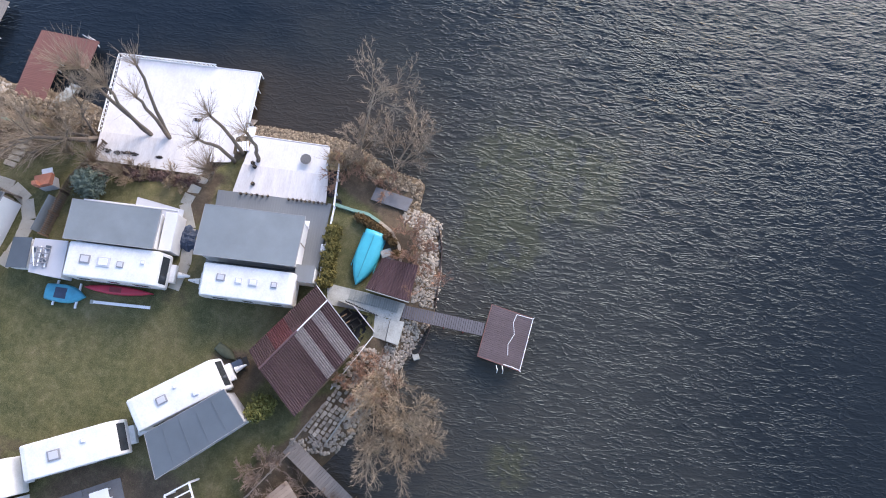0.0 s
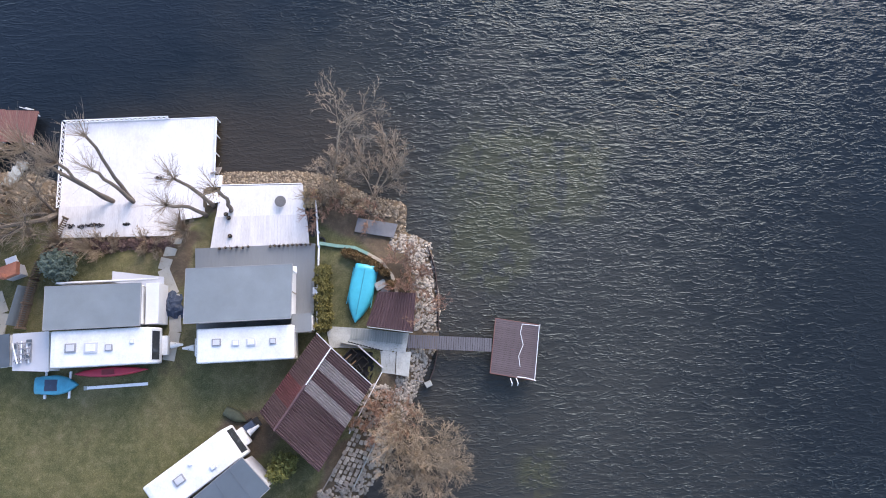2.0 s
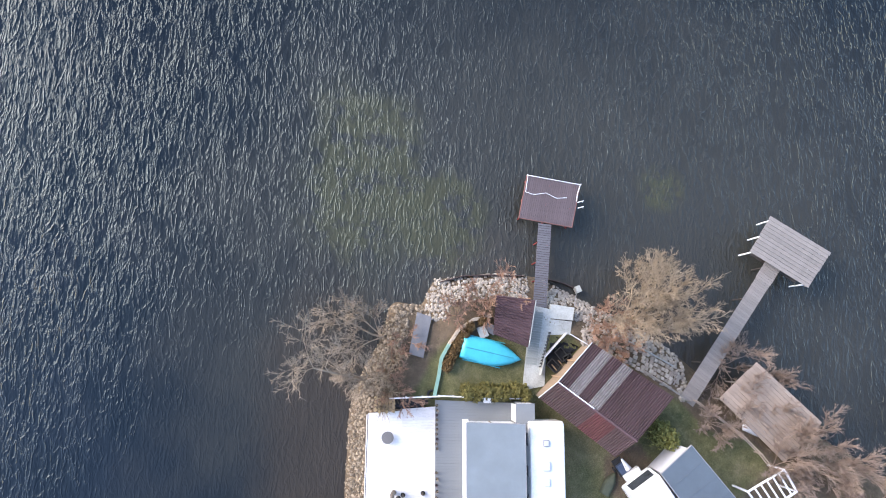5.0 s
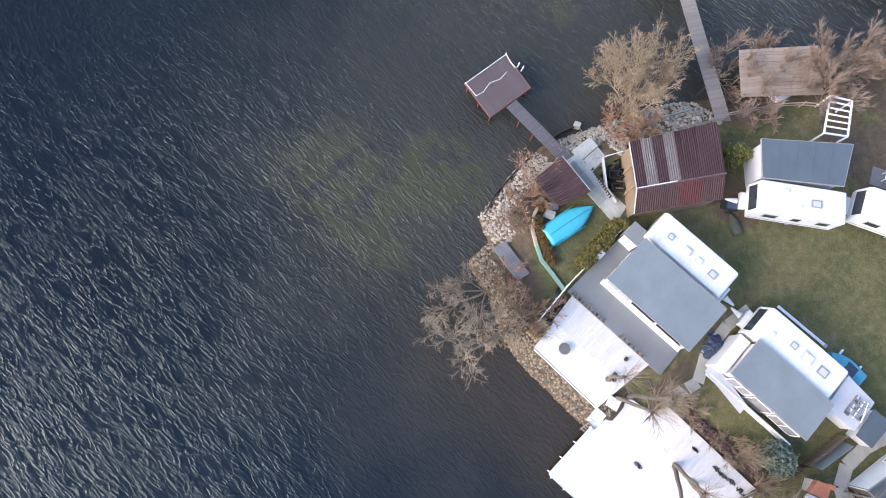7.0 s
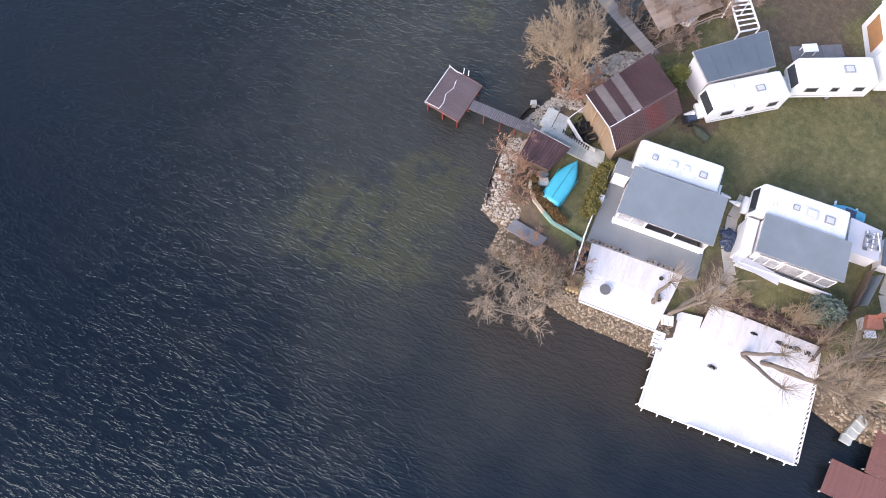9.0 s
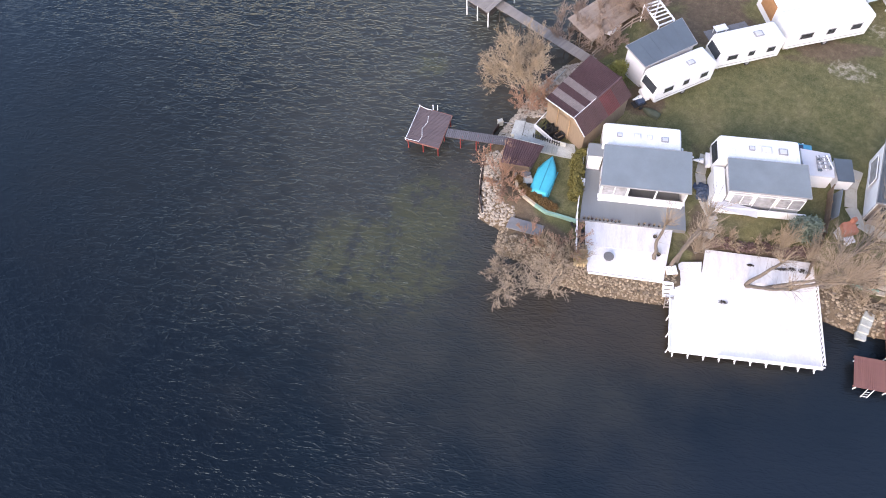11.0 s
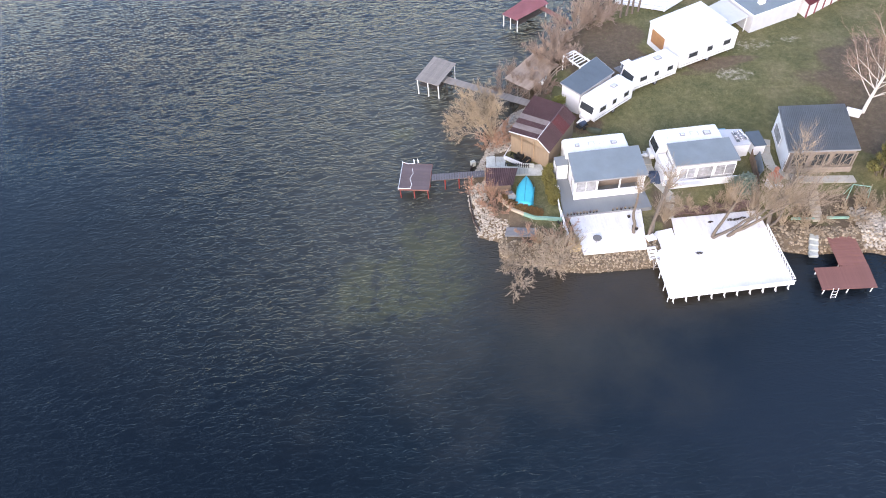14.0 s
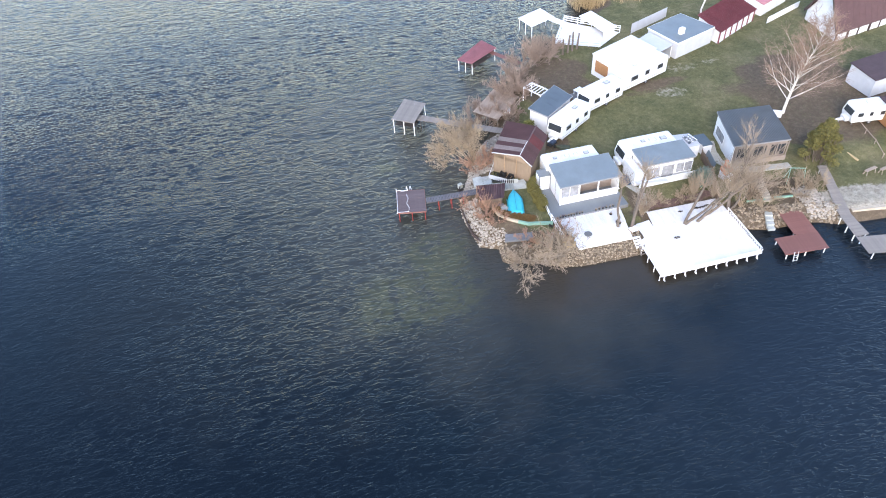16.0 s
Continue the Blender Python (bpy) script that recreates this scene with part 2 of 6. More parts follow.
def sheet(q, pitch=0.18, amp=0.03, steps=4, thick=0.0):
    """A corrugated sheet on the quad q; the waves run along v."""
    bm = bmesh.new()
    w = (Vector(q[1]) - Vector(q[0])).length
    nu = max(2, int(round(w / pitch)) * steps)
    nrm = (Vector(q[1]) - Vector(q[0])).cross(Vector(q[3]) - Vector(q[0])).normalized()
    if nrm.z < 0:
        nrm = -nrm
    rows = []
    for j in range(2):
        rows.append([bm.verts.new(bil(q, i / nu, j) + nrm * amp * math.sin(2 * math.pi * i / steps)) for i in range(nu + 1)])
    for i in range(nu):
        bm.faces.new((rows[0][i], rows[0][i + 1], rows[1][i + 1], rows[1][i]))
    bmesh.ops.solidify(bm, geom=bm.faces[:], thickness=0.012)
    return bm


# ---- land and water ----
LAKE = -0.45
SHORE = [(160, 130), (60, 78), (40, 60), (30, 51), (24, 44), (18, 38.5), (12, 34.5), (8, 31), (4, 27), (1, 21.5), (-1, 17), (-2.4, 14.6),
         (-3.6, 13.2), (-5.7, 10.4), (-8.3, 5.2), (-9.95, 2), (-10.15, -1.3), (-9.7, -5.5), (-7.7, -6.4), (-8.0, -8.6), (-5.2, -9.4),
         (-2.5, -10.9), (-0.3, -11.5), (5.5, -11.7), (9, -10.6), (14, -10.9), (18.4, -11.3), (21, -12.2), (26.8, -12.7), (29.4, -13.9),
         (34.4, -14.4), (45, -16), (70, -19), (160, -30)]
_sa = np.array(SHORE, float)


def shore_distance(X, Y):
    """Metres to the water's edge, positive on land."""
    d = np.full(X.shape, 1e9)
    inside = np.zeros(X.shape, bool)
    n = len(_sa)
    for i in range(n):
        (x1, y1), (x2, y2) = _sa[i], _sa[(i + 1) % n]
        dx, dy = x2 - x1, y2 - y1
        t = np.clip(((X - x1) * dx + (Y - y1) * dy) / (dx * dx + dy * dy), 0, 1)
        d = np.minimum(d, np.hypot(X - x1 - t * dx, Y - y1 - t * dy))
        with np.errstate(divide="ignore", invalid="ignore"):
            cross = ((y1 > Y) != (y2 > Y)) & (X < (x2 - x1) * (Y - y1) / (y2 - y1 + 1e-12) + x1)
        inside ^= cross
    return np.where(inside, d, -d)


def smooth01(a):
    a = np.clip(a, 0, 1)
    return a * a * (3 - 2 * a)


def level(X, Y):
    """Height of the made ground away from the bank."""
    return 0.72 - 0.3 * smooth01((X - 7.5) / 1.5) * smooth01((-5.6 - Y) / 1.2) * smooth01((19 - X) / 1) - 0.42 * smooth01((X - 6.6) / 0.8) * smooth01((-7.4 - Y) / 0.8) * smooth01((18.6 - X) / 0.6) + 0.5 * smooth01((Y + 6.6) / 2.5) + 0.2 * smooth01((Y + 1) / 3) + 0.55 * smooth01((Y - 5) / 7)


def height(X, Y):
    X, Y = np.asarray(X, float), np.asarray(Y, float)
    d = shore_distance(X, Y)
    wob = 0.06 * np.sin(1.7 * X + 0.6 * Y) * np.cos(1.3 * Y - 0.4 * X)
    return np.where(d > 0, np.minimum(0.05 + 0.62 * d, level(X, Y) + wob * 0.5), np.where(d > -0.65, 1.1 * d, np.maximum(-0.715 + 0.3 * (d + 0.65), -3.0)))


def gz(x, y):
    return float(height(np.array([x]), np.array([y]))[0])


def ground_sheet():
    def axis(lo, hi, step):
        core = list(np.arange(lo, hi, step))
        out, s, a, b = [], step, lo, hi
        while b < 1500:
            out.append(b)
            s *= 1.35
            b += s
        low, s = [], step
        while a > -1500:
            s *= 1.35
            a -= s
            low.append(a)
        return np.array(low[::-1] + core + out)
    xs, ys = axis(-14, 64, 0.5), axis(-20, 56, 0.5)
    X, Y = np.meshgrid(xs, ys)
    Z = height(X, Y)
    co = np.stack([X, Y, Z], -1).reshape(-1, 3)
    nx, ny = len(xs), len(ys)
    i = (np.arange(ny - 1)[:, None] * nx + np.arange(nx - 1)[None]).ravel()
    f = np.stack([i, i + 1, i + nx + 1, i + nx], -1)
    me = bpy.data.meshes.new("ground")
    me.from_pydata(co.tolist(), [], f.tolist())
    d = shore_distance(X, Y).ravel()
    x, y = X.ravel(), Y.ravel()
    wob = 0.8 * np.sin(0.9 * x + 1.3 * np.sin(0.7 * y)) + 0.6 * np.cos(1.1 * y + 0.5 * x)
    g = smooth01((d - 2.2 + wob * 0.5) / 1.5)

    def spot(cx, cy, rx, ry, amount):
        return amount * (1 - smooth01((np.hypot((x - cx) / rx, (y - cy) / ry) + wob * 0.12 - 0.7) / 0.6))
    bare = spot(3.5, 8, 2.2, 1.8, 0.9) + spot(10, 18, 6, 3, 0.75) + spot(38, 3, 8, 6, 0.9) + spot(22, 16.5, 5, 1.2, 0.8) + spot(12.5, -6.8, 6, 0.8, 0.8) + spot(36.5, 1.2, 5.5, 3.4, 1.0)
    bare += spot(26, -8, 5, 2.0, 0.8) + spot(44, 8, 6, 9, 0.8) + spot(9, 2.8, 1.5, 1.2, 0.4) + spot(-5, 0, 1.0, 3.0, 0.0) + spot(5, 24, 6, 4, 0.7)
    bare += spot(9, -5, 1.4, 2.5, 0.75) + spot(-6.8, -4, 1.2, 3, 0.8) + spot(40, 14, 5, 4, 0.6) + spot(11.5, 24, 4, 4, 0.7) + spot(50, 0, 7, 9, 0.7) + spot(38.5, 10, 5, 6, 0.8) + spot(20, 14.8, 5, 0.8, 0.5) + spot(28, 9, 7, 4, 0.28) + spot(13, 8.5, 6, 3, 0.25) + spot(35, 14, 6, 5, 0.3)
    grass = np.clip(g - bare, 0, 1)
    sand = spot(31.5, -11.6, 4.6, 1.9, 1.0) + spot(22.9, 13.5, 2.4, 1.5, 0.42) + spot(27.6, 19.2, 2.6, 1.2, 0.36) + spot(32.3, 19.6, 1.6, 0.8, 0.36) + spot(39, -12.2, 6, 1.9, 0.9)
    for name, val in (("grass", grass), ("sand", np.clip(sand, 0, 1))):
        at = me.attributes.new(name, 'FLOAT', 'POINT')
        at.data.foreach_set("value", val.astype(np.float32))
    me.polygons.foreach_set("use_smooth", [True] * len(me.polygons))
    m = bpy.data.materials.new("lawn_and_earth")
    m.use_nodes = True
    t = m.node_tree
    b = t.nodes["Principled BSDF"]
    b.inputs["Roughness"].default_value = 0.95
    b.inputs["Specular IOR Level"].default_value = 0.15
    co = t.nodes.new("ShaderNodeTexCoord")

    def noise_at(scale, detail=6, rough=0.65):
        n = t.nodes.new("ShaderNodeTexNoise")
        n.inputs["Scale"].default_value, n.inputs["Detail"].default_value, n.inputs["Roughness"].default_value = scale, detail, rough
        t.links.new(co.outputs["Object"], n.inputs["Vector"])
        return n.outputs[0]

    def ramp(src, stops):
        r = t.nodes.new("ShaderNodeValToRGB")
        while len(r.color_ramp.elements) < len(stops):
            r.color_ramp.elements.new(0.5)
        for e, (p, c) in zip(r.color_ramp.elements, stops):
            e.position, e.color = p, (*c, 1)
        t.links.new(src, r.inputs[0])
        return r.outputs[0]

    def mixc(fac, a, bb, mode='MIX'):
        x = t.nodes.new("ShaderNodeMix")
        x.data_type, x.blend_type = 'RGBA', mode
        for sock, val in (("Factor", fac), ("A", a), ("B", bb)):
            if isinstance(val, (int, float)):
                x.inputs[sock].default_value = val
            else:
                t.links.new(val, x.inputs[sock])
        return x.outputs["Result"]
    big, mid, fine = noise_at(0.22, 5), noise_at(1.6, 8, 0.75), noise_at(14, 6, 0.8)
    green = mixc(0.45, ramp(big, [(0.40, (0.075, 0.080, 0.036)), (0.50, (0.155, 0.138, 0.064)), (0.60, (0.265, 0.205, 0.120))]),
                 ramp(mid, [(0.37, (0.036, 0.045, 0.020)), (0.5, (0.118, 0.116, 0.051)), (0.62, (0.28, 0.235, 0.14))]))
    green = mixc(0.45, green, ramp(fine, [(0.36, (0.012, 0.019, 0.007)), (0.52, (0.105, 0.108, 0.047)), (0.68, (0.30, 0.265, 0.165))]))
    earth = mixc(0.5, ramp(mid, [(0.3, (0.07, 0.055, 0.042)), (0.5, (0.13, 0.10, 0.07)), (0.68, (0.24, 0.185, 0.125))]),
                 ramp(fine, [(0.3, (0.035, 0.026, 0.020)), (0.5, (0.10, 0.072, 0.05)), (0.7, (0.24, 0.17, 0.10))]))
    sandc = mixc(0.5, ramp(fine, [(0.36, (0.14, 0.115, 0.085)), (0.64, (0.47, 0.42, 0.34))]), ramp(mid, [(0.38, (0.15, 0.125, 0.09)), (0.60, (0.46, 0.42, 0.34))]))

    def attr(name, width):
        a = t.nodes.new("ShaderNodeAttribute")
        a.attribute_name = name
        s = t.nodes.new("ShaderNodeMath")
        s.operation = 'MULTIPLY_ADD'
        t.links.new(mid, s.inputs[0])
        s.inputs[1].default_value = width
        t.links.new(a.outputs["Fac"], s.inputs[2])
        r = t.nodes.new("ShaderNodeMapRange")
        r.inputs["From Min"].default_value, r.inputs["From Max"].default_value = 0.3 + width * 0.5, 0.7 + width * 0.5
        t.links.new(s.outputs[0], r.inputs["Value"])
        return r.outputs[0]
    colr = mixc(attr("sand", 1.6), mixc(attr("grass", 0.8), earth, green), sandc)
    t.links.new(colr, b.inputs["Base Color"])
    bp = t.nodes.new("ShaderNodeBump")
    bp.inputs["Strength"].default_value, bp.inputs["Distance"].default_value = 0.6, 0.08
    t.links.new(fine, bp.inputs["Height"])
    t.links.new(bp.outputs[0], b.inputs["Normal"])
    me.materials.append(m)
    return tagged(new("ground", me), "winter lawn with bare earth sloping to the lake", "ground", kind="structure")


ground_sheet()


def lake():
    bm = bmesh.new()
    bmesh.ops.create_grid(bm, x_segments=8, y_segments=8, size=1500, matrix=Matrix.Translation((0, 0, LAKE)))
    m = bpy.data.materials.new("rippled_lake_water")
    m.use_nodes = True
    t = m.node_tree
    b = t.nodes["Principled BSDF"]
    b.inputs["Roughness"].default_value, b.inputs["IOR"].default_value = 0.05, 1.36
    b.inputs["Specular Tint"].default_value = (0.68, 0.91, 1.0, 1)
    co = t.nodes.new("ShaderNodeTexCoord")

    def mapped(rot, sc):
        a = t.nodes.new("ShaderNodeMapping")
        a.inputs["Rotation"].default_value, a.inputs["Scale"].default_value = (0, 0, radians(rot)), sc
        t.links.new(co.outputs["Object"], a.inputs[0])
        return a.outputs[0]

    def noi(vec, scale, detail, rough=0.5, dist=0.0):
        n = t.nodes.new("ShaderNodeTexNoise")
        n.inputs["Scale"].default_value, n.inputs["Detail"].default_value, n.inputs["Roughness"].default_value = scale, detail, rough
        n.inputs["Distortion"].default_value = dist
        t.links.new(vec, n.inputs["Vector"])
        return n.outputs[0]

    def math_(op, a, bb, c=0.0):
        x = t.nodes.new("ShaderNodeMath")
        x.operation = op
        for i, val in enumerate((a, bb, c)):
            if isinstance(val, (int, float)):
                x.inputs[i].default_value = val
            else:
                t.links.new(val, x.inputs[i])
        return x.outputs[0]
    swell = noi(mapped(WIND, (0.5, 1.5, 1)), 0.85, 2, 0.45, 0.3)
    chop = noi(mapped(WIND + 12, (0.7, 1.7, 1)), 2.6, 3, 0.55, 0.5)
    line = noi(mapped(WIND - 4, (0.42, 1.25, 1)), 1.45, 2, 0.45, 0.9)
    gust = noi(mapped(WIND, (0.5, 1, 1)), 0.03, 3)
    ridge = math_('POWER', math_('SUBTRACT', 1.0, math_('MINIMUM', math_('ABSOLUTE', math_('MULTIPLY_ADD', line, 5.0, -2.6), 0.0), 1.0)), 2.5)
    ridge = math_('MULTIPLY', ridge, math_('MULTIPLY_ADD', chop, 2.6, -0.75))
    ridge = math_('MAXIMUM', ridge, 0.0)
    h = math_('ADD', math_('MULTIPLY_ADD', ridge, 0.22, math_('MULTIPLY', swell, 0.46)), math_('MULTIPLY', chop, 0.20))
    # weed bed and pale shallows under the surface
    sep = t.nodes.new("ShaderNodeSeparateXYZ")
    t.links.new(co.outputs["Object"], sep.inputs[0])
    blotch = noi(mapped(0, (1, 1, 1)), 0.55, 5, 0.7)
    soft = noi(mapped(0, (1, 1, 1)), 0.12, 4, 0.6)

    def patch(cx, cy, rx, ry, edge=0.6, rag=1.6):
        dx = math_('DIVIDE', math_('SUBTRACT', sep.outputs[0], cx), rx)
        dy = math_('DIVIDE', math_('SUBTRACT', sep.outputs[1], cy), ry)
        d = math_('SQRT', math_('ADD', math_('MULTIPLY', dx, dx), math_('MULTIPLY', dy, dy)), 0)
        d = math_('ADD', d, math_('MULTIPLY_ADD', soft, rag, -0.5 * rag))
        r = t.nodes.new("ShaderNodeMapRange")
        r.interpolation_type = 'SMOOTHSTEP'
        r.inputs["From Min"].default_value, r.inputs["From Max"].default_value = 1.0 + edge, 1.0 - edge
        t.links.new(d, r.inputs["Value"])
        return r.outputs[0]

    # wind ripples, calmer on the open water to the west
    bp = t.nodes.new("ShaderNodeBump")
    bp.inputs["Distance"].default_value = 0.5
    calm = math_('MULTIPLY_ADD', patch(-74, -8, 30, 48, 0.6, 0.6), -0.5, 1.0)
    calm = math_('MULTIPLY', calm, math_('MULTIPLY_ADD', patch(9, -19, 19, 11, 0.55, 0.8), -0.5, 1.0))
    t.links.new(math_('MULTIPLY', math_('MULTIPLY_ADD', gust, 0.68, 0.12), calm), bp.inputs["Strength"])
    t.links.new(h, bp.inputs["Height"])
    t.links.new(bp.outputs[0], b.inputs["Normal"])

    def mixc(fac, a, bb):
        x = t.nodes.new("ShaderNodeMix")
        x.data_type = 'RGBA'
        t.links.new(fac, x.inputs["Factor"])
        for sock, val in (("A", a), ("B", bb)):
            if isinstance(val, tuple):
                x.inputs[sock].default_value = (*val, 1)
            else:
                t.links.new(val, x.inputs[sock])
        return x.outputs["Result"]
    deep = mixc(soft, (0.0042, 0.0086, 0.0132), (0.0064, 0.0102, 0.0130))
    # the sky's uneven reflection painted in: darker south-west, paler south-east
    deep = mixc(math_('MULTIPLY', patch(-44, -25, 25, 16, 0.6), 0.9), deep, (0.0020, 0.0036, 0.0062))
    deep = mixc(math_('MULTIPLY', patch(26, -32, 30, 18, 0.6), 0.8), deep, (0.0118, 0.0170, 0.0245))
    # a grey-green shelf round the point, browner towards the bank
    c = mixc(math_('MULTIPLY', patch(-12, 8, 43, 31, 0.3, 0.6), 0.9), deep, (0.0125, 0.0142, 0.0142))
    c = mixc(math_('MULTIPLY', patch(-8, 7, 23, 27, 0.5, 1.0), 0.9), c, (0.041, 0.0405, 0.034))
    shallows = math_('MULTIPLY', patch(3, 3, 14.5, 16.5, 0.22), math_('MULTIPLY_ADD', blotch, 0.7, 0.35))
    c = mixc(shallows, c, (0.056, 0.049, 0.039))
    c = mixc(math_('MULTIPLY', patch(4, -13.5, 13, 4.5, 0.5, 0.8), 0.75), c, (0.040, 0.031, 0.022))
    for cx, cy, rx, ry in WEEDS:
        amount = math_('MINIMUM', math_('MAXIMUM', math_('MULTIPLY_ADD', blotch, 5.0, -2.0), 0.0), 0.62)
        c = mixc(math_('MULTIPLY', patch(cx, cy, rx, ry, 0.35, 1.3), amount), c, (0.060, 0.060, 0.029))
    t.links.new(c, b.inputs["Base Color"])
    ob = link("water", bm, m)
    return tagged(ob, "dark rippled lake with weed beds under the surface", "lake", kind="structure")


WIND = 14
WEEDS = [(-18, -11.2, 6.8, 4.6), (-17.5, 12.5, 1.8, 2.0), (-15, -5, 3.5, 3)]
lake()


# ---- boards, docks and decks ----
_plank_cache = {}


def plank(parent, a, b, width, thick, material, name="plank"):
    """One board whose top centre line runs from a to b; alike boards share a mesh."""
    a, b = Vector(a), Vector(b)
    n = round((b - a).length, 1)
    key = (n, width, thick, material.name)
    if key not in _plank_cache:
        me = bpy.data.meshes.new(name)
        bm = bx((0, 0, -thick / 2), (n, width, thick), 0, 0.008)
        bm.to_mesh(me)
        bm.free()
        me.materials.append(material)
        _plank_cache[key] = me
    ob = new(name, _plank_cache[key])
    d = b - a
    ob.matrix_basis = Matrix.Translation((a + b) / 2) @ pose(0, 0, 0, 0, -math.degrees(math.atan2(d.z, d.xy.length)), math.degrees(math.atan2(d.y, d.x))) @ Matrix.Translation((0, 0, random.uniform(-0.006, 0.006)))
    ob.parent = parent
    return ob


def planked(parent, q, width, material, thick=0.045, gap=0.012, name="plank"):
    """Boards across the quad q, laid side by side along its u side."""
    n = max(1, round(((Vector(q[1]) - Vector(q[0])).length + (Vector(q[2]) - Vector(q[3])).length) / 2 / width))
    w = (Vector(q[1]) - Vector(q[0])).length / n - gap
    for i in range(n):
        u = (i + 0.5) / n
        plank(parent, bil(q, u, 0) + V(0, 0, 0), bil(q, u, 1), round(w, 3), thick, material, name)


def joined_planks(q, width, thick=0.04, gap=0.005):
    bm = bmesh.new()
    n = max(1, round((Vector(q[1]) - Vector(q[0])).length / width))
    L = (Vector(q[1]) - Vector(q[0])).length
    for i in range(n):
        u0, u1 = i / n + gap / L / 2, (i + 1) / n - gap / L / 2
        dz = V(0, 0, random.uniform(-0.006, 0.006))
        t = [p + dz for p in sub(q, u0, 0, u1, 1)]
        top = [bm.verts.new(p) for p in t]
        low = [bm.verts.new(p - V(0, 0, thick)) for p in t]
        bm.faces.new(top)
        for k in range(4):
            bm.faces.new((top[(k + 1) % 4], top[k], low[k], low[(k + 1) % 4]))
    bmesh.ops.recalc_face_normals(bm, faces=bm.faces[:])
    return bm


def post(parent, x, y, z0, z1, r, material, name="post", n=10):
    return part(name, tube(bmesh.new(), (x, y, z0), (x, y, z1), r, r, n), material, parent)


def beam(parent, a, b, w, h, material, name="beam", label=""):
    a, b = Vector(a), Vector(b)
    d = b - a
    ob = part(name, bx((0, 0, 0), (d.length, w, h), 0, 0.01), material, parent, label)
    ob.matrix_basis = Matrix.Translation((a + b) / 2) @ pose(0, 0, 0, 0, -math.degrees(math.atan2(d.z, d.xy.length)), math.degrees(math.atan2(d.y, d.x)))
    return ob


def rope(parent, pts, r, material, name="rope", label=""):
    bm = bmesh.new()
    for a, b in zip(pts, pts[1:]):
        tube(bm, a, b, r, r, 6)
    return part(name, bm, material, parent, label)


# brown swimming dock with its footbridge
dock = thing("swimming_dock", "square brown plank dock on red posts with white rope", "dock", 0, 0, 0)
DA, DB, DC, DD = V(-14.68, 0.53, 1.0), V(-17.96, 1.22, 1.0), V(-17.3, 5.3, 1.0), V(-14.0, 4.56, 1.0)
planked(dock, (DB, DC, DD, DA), 0.15, M["dock_brown"], gap=0.02)
for u in (0.05, 0.5, 0.95):
    beam(dock, bil((DB, DC, DD, DA), 0.01, u) - V(0, 0, 0.12), bil((DB, DC, DD, DA), 0.99, u) - V(0, 0, 0.12), 0.1, 0.14, M["post_dark"])
    for v in (0.04, 0.5, 0.96):
        p = bil((DB, DC, DD, DA), v, u)
        post(dock, p.x, p.y, -2.2, .94, 0.06, M["post_red"])
for a, b in ((DA, DB), (DB, DC), (DC, DD), (DD, DA)):
    beam(dock, a - V(0, 0, 0.07), b - V(0, 0, 0.07), 0.05, 0.16, M["dock_red"], "fascia", "dull red edge board")
for p in (DB, DC):
    post(dock, p.x, p.y, .95, 1.25, 0.035, M["white_paint"], "rail_post")
rope(dock, [DB + V(.05, .05, .2), DC + V(.05, -.05, .2)], 0.028, M["white_paint"], "rail", "white rail rope")
rope(dock, [DC + V(.05, -.05, .2), DC + V(0.7, -.25, .05), DC + V(1.3, -.35, .08)], 0.03, M["white_paint"])
rope(dock, [DB + V(.05, .05, .06), DB + V(1.3, -.15, .04), DB + V(1.5, .5, .04), DB + V(1.35, 1.4, .04), DB + V(1.75, 2.2, .04), DB + V(1.7, 3.0, .04)], 0.022, M["white_paint"])
for s in (-0.22, 0.22):
    rope(dock, [DC + V(1.6 + s, -.25, 0.0), DC + V(1.52 + s, .12, .28), DC + V(1.45 + s, .3, -0.6)], 0.03, M["white_paint"], "ladder_rail", "white ladder rail")
bridge = thing("footbridge", "narrow grey-brown plank footbridge to the dock", "footbridge")
W0, W1, W2, W3 = V(-14.3, 2.0, .98), V(-7.7, 1.42, 1.25), V(-7.6, 2.36, 1.25), V(-14.2, 3.02, .98)
planked(bridge, (W0, W1, W2, W3), 0.18, M["bridge_grey"], gap=0.03)
for v in (0.08, 0.92):
    beam(bridge, bil((W0, W1, W2, W3), 0, v) - V(0, 0, 0.1), bil((W0, W1, W2, W3), 1, v) - V(0, 0, 0.1), 0.08, 0.12, M["post_dark"])
for u in (0.22, 0.45, 0.66):
    for v in (0.05, 0.95):
        p = bil((W0, W1, W2, W3), u, v)
        post(bridge, p.x, p.y, -2.0, p.z - 0.05, 0.05, M["post_red"])


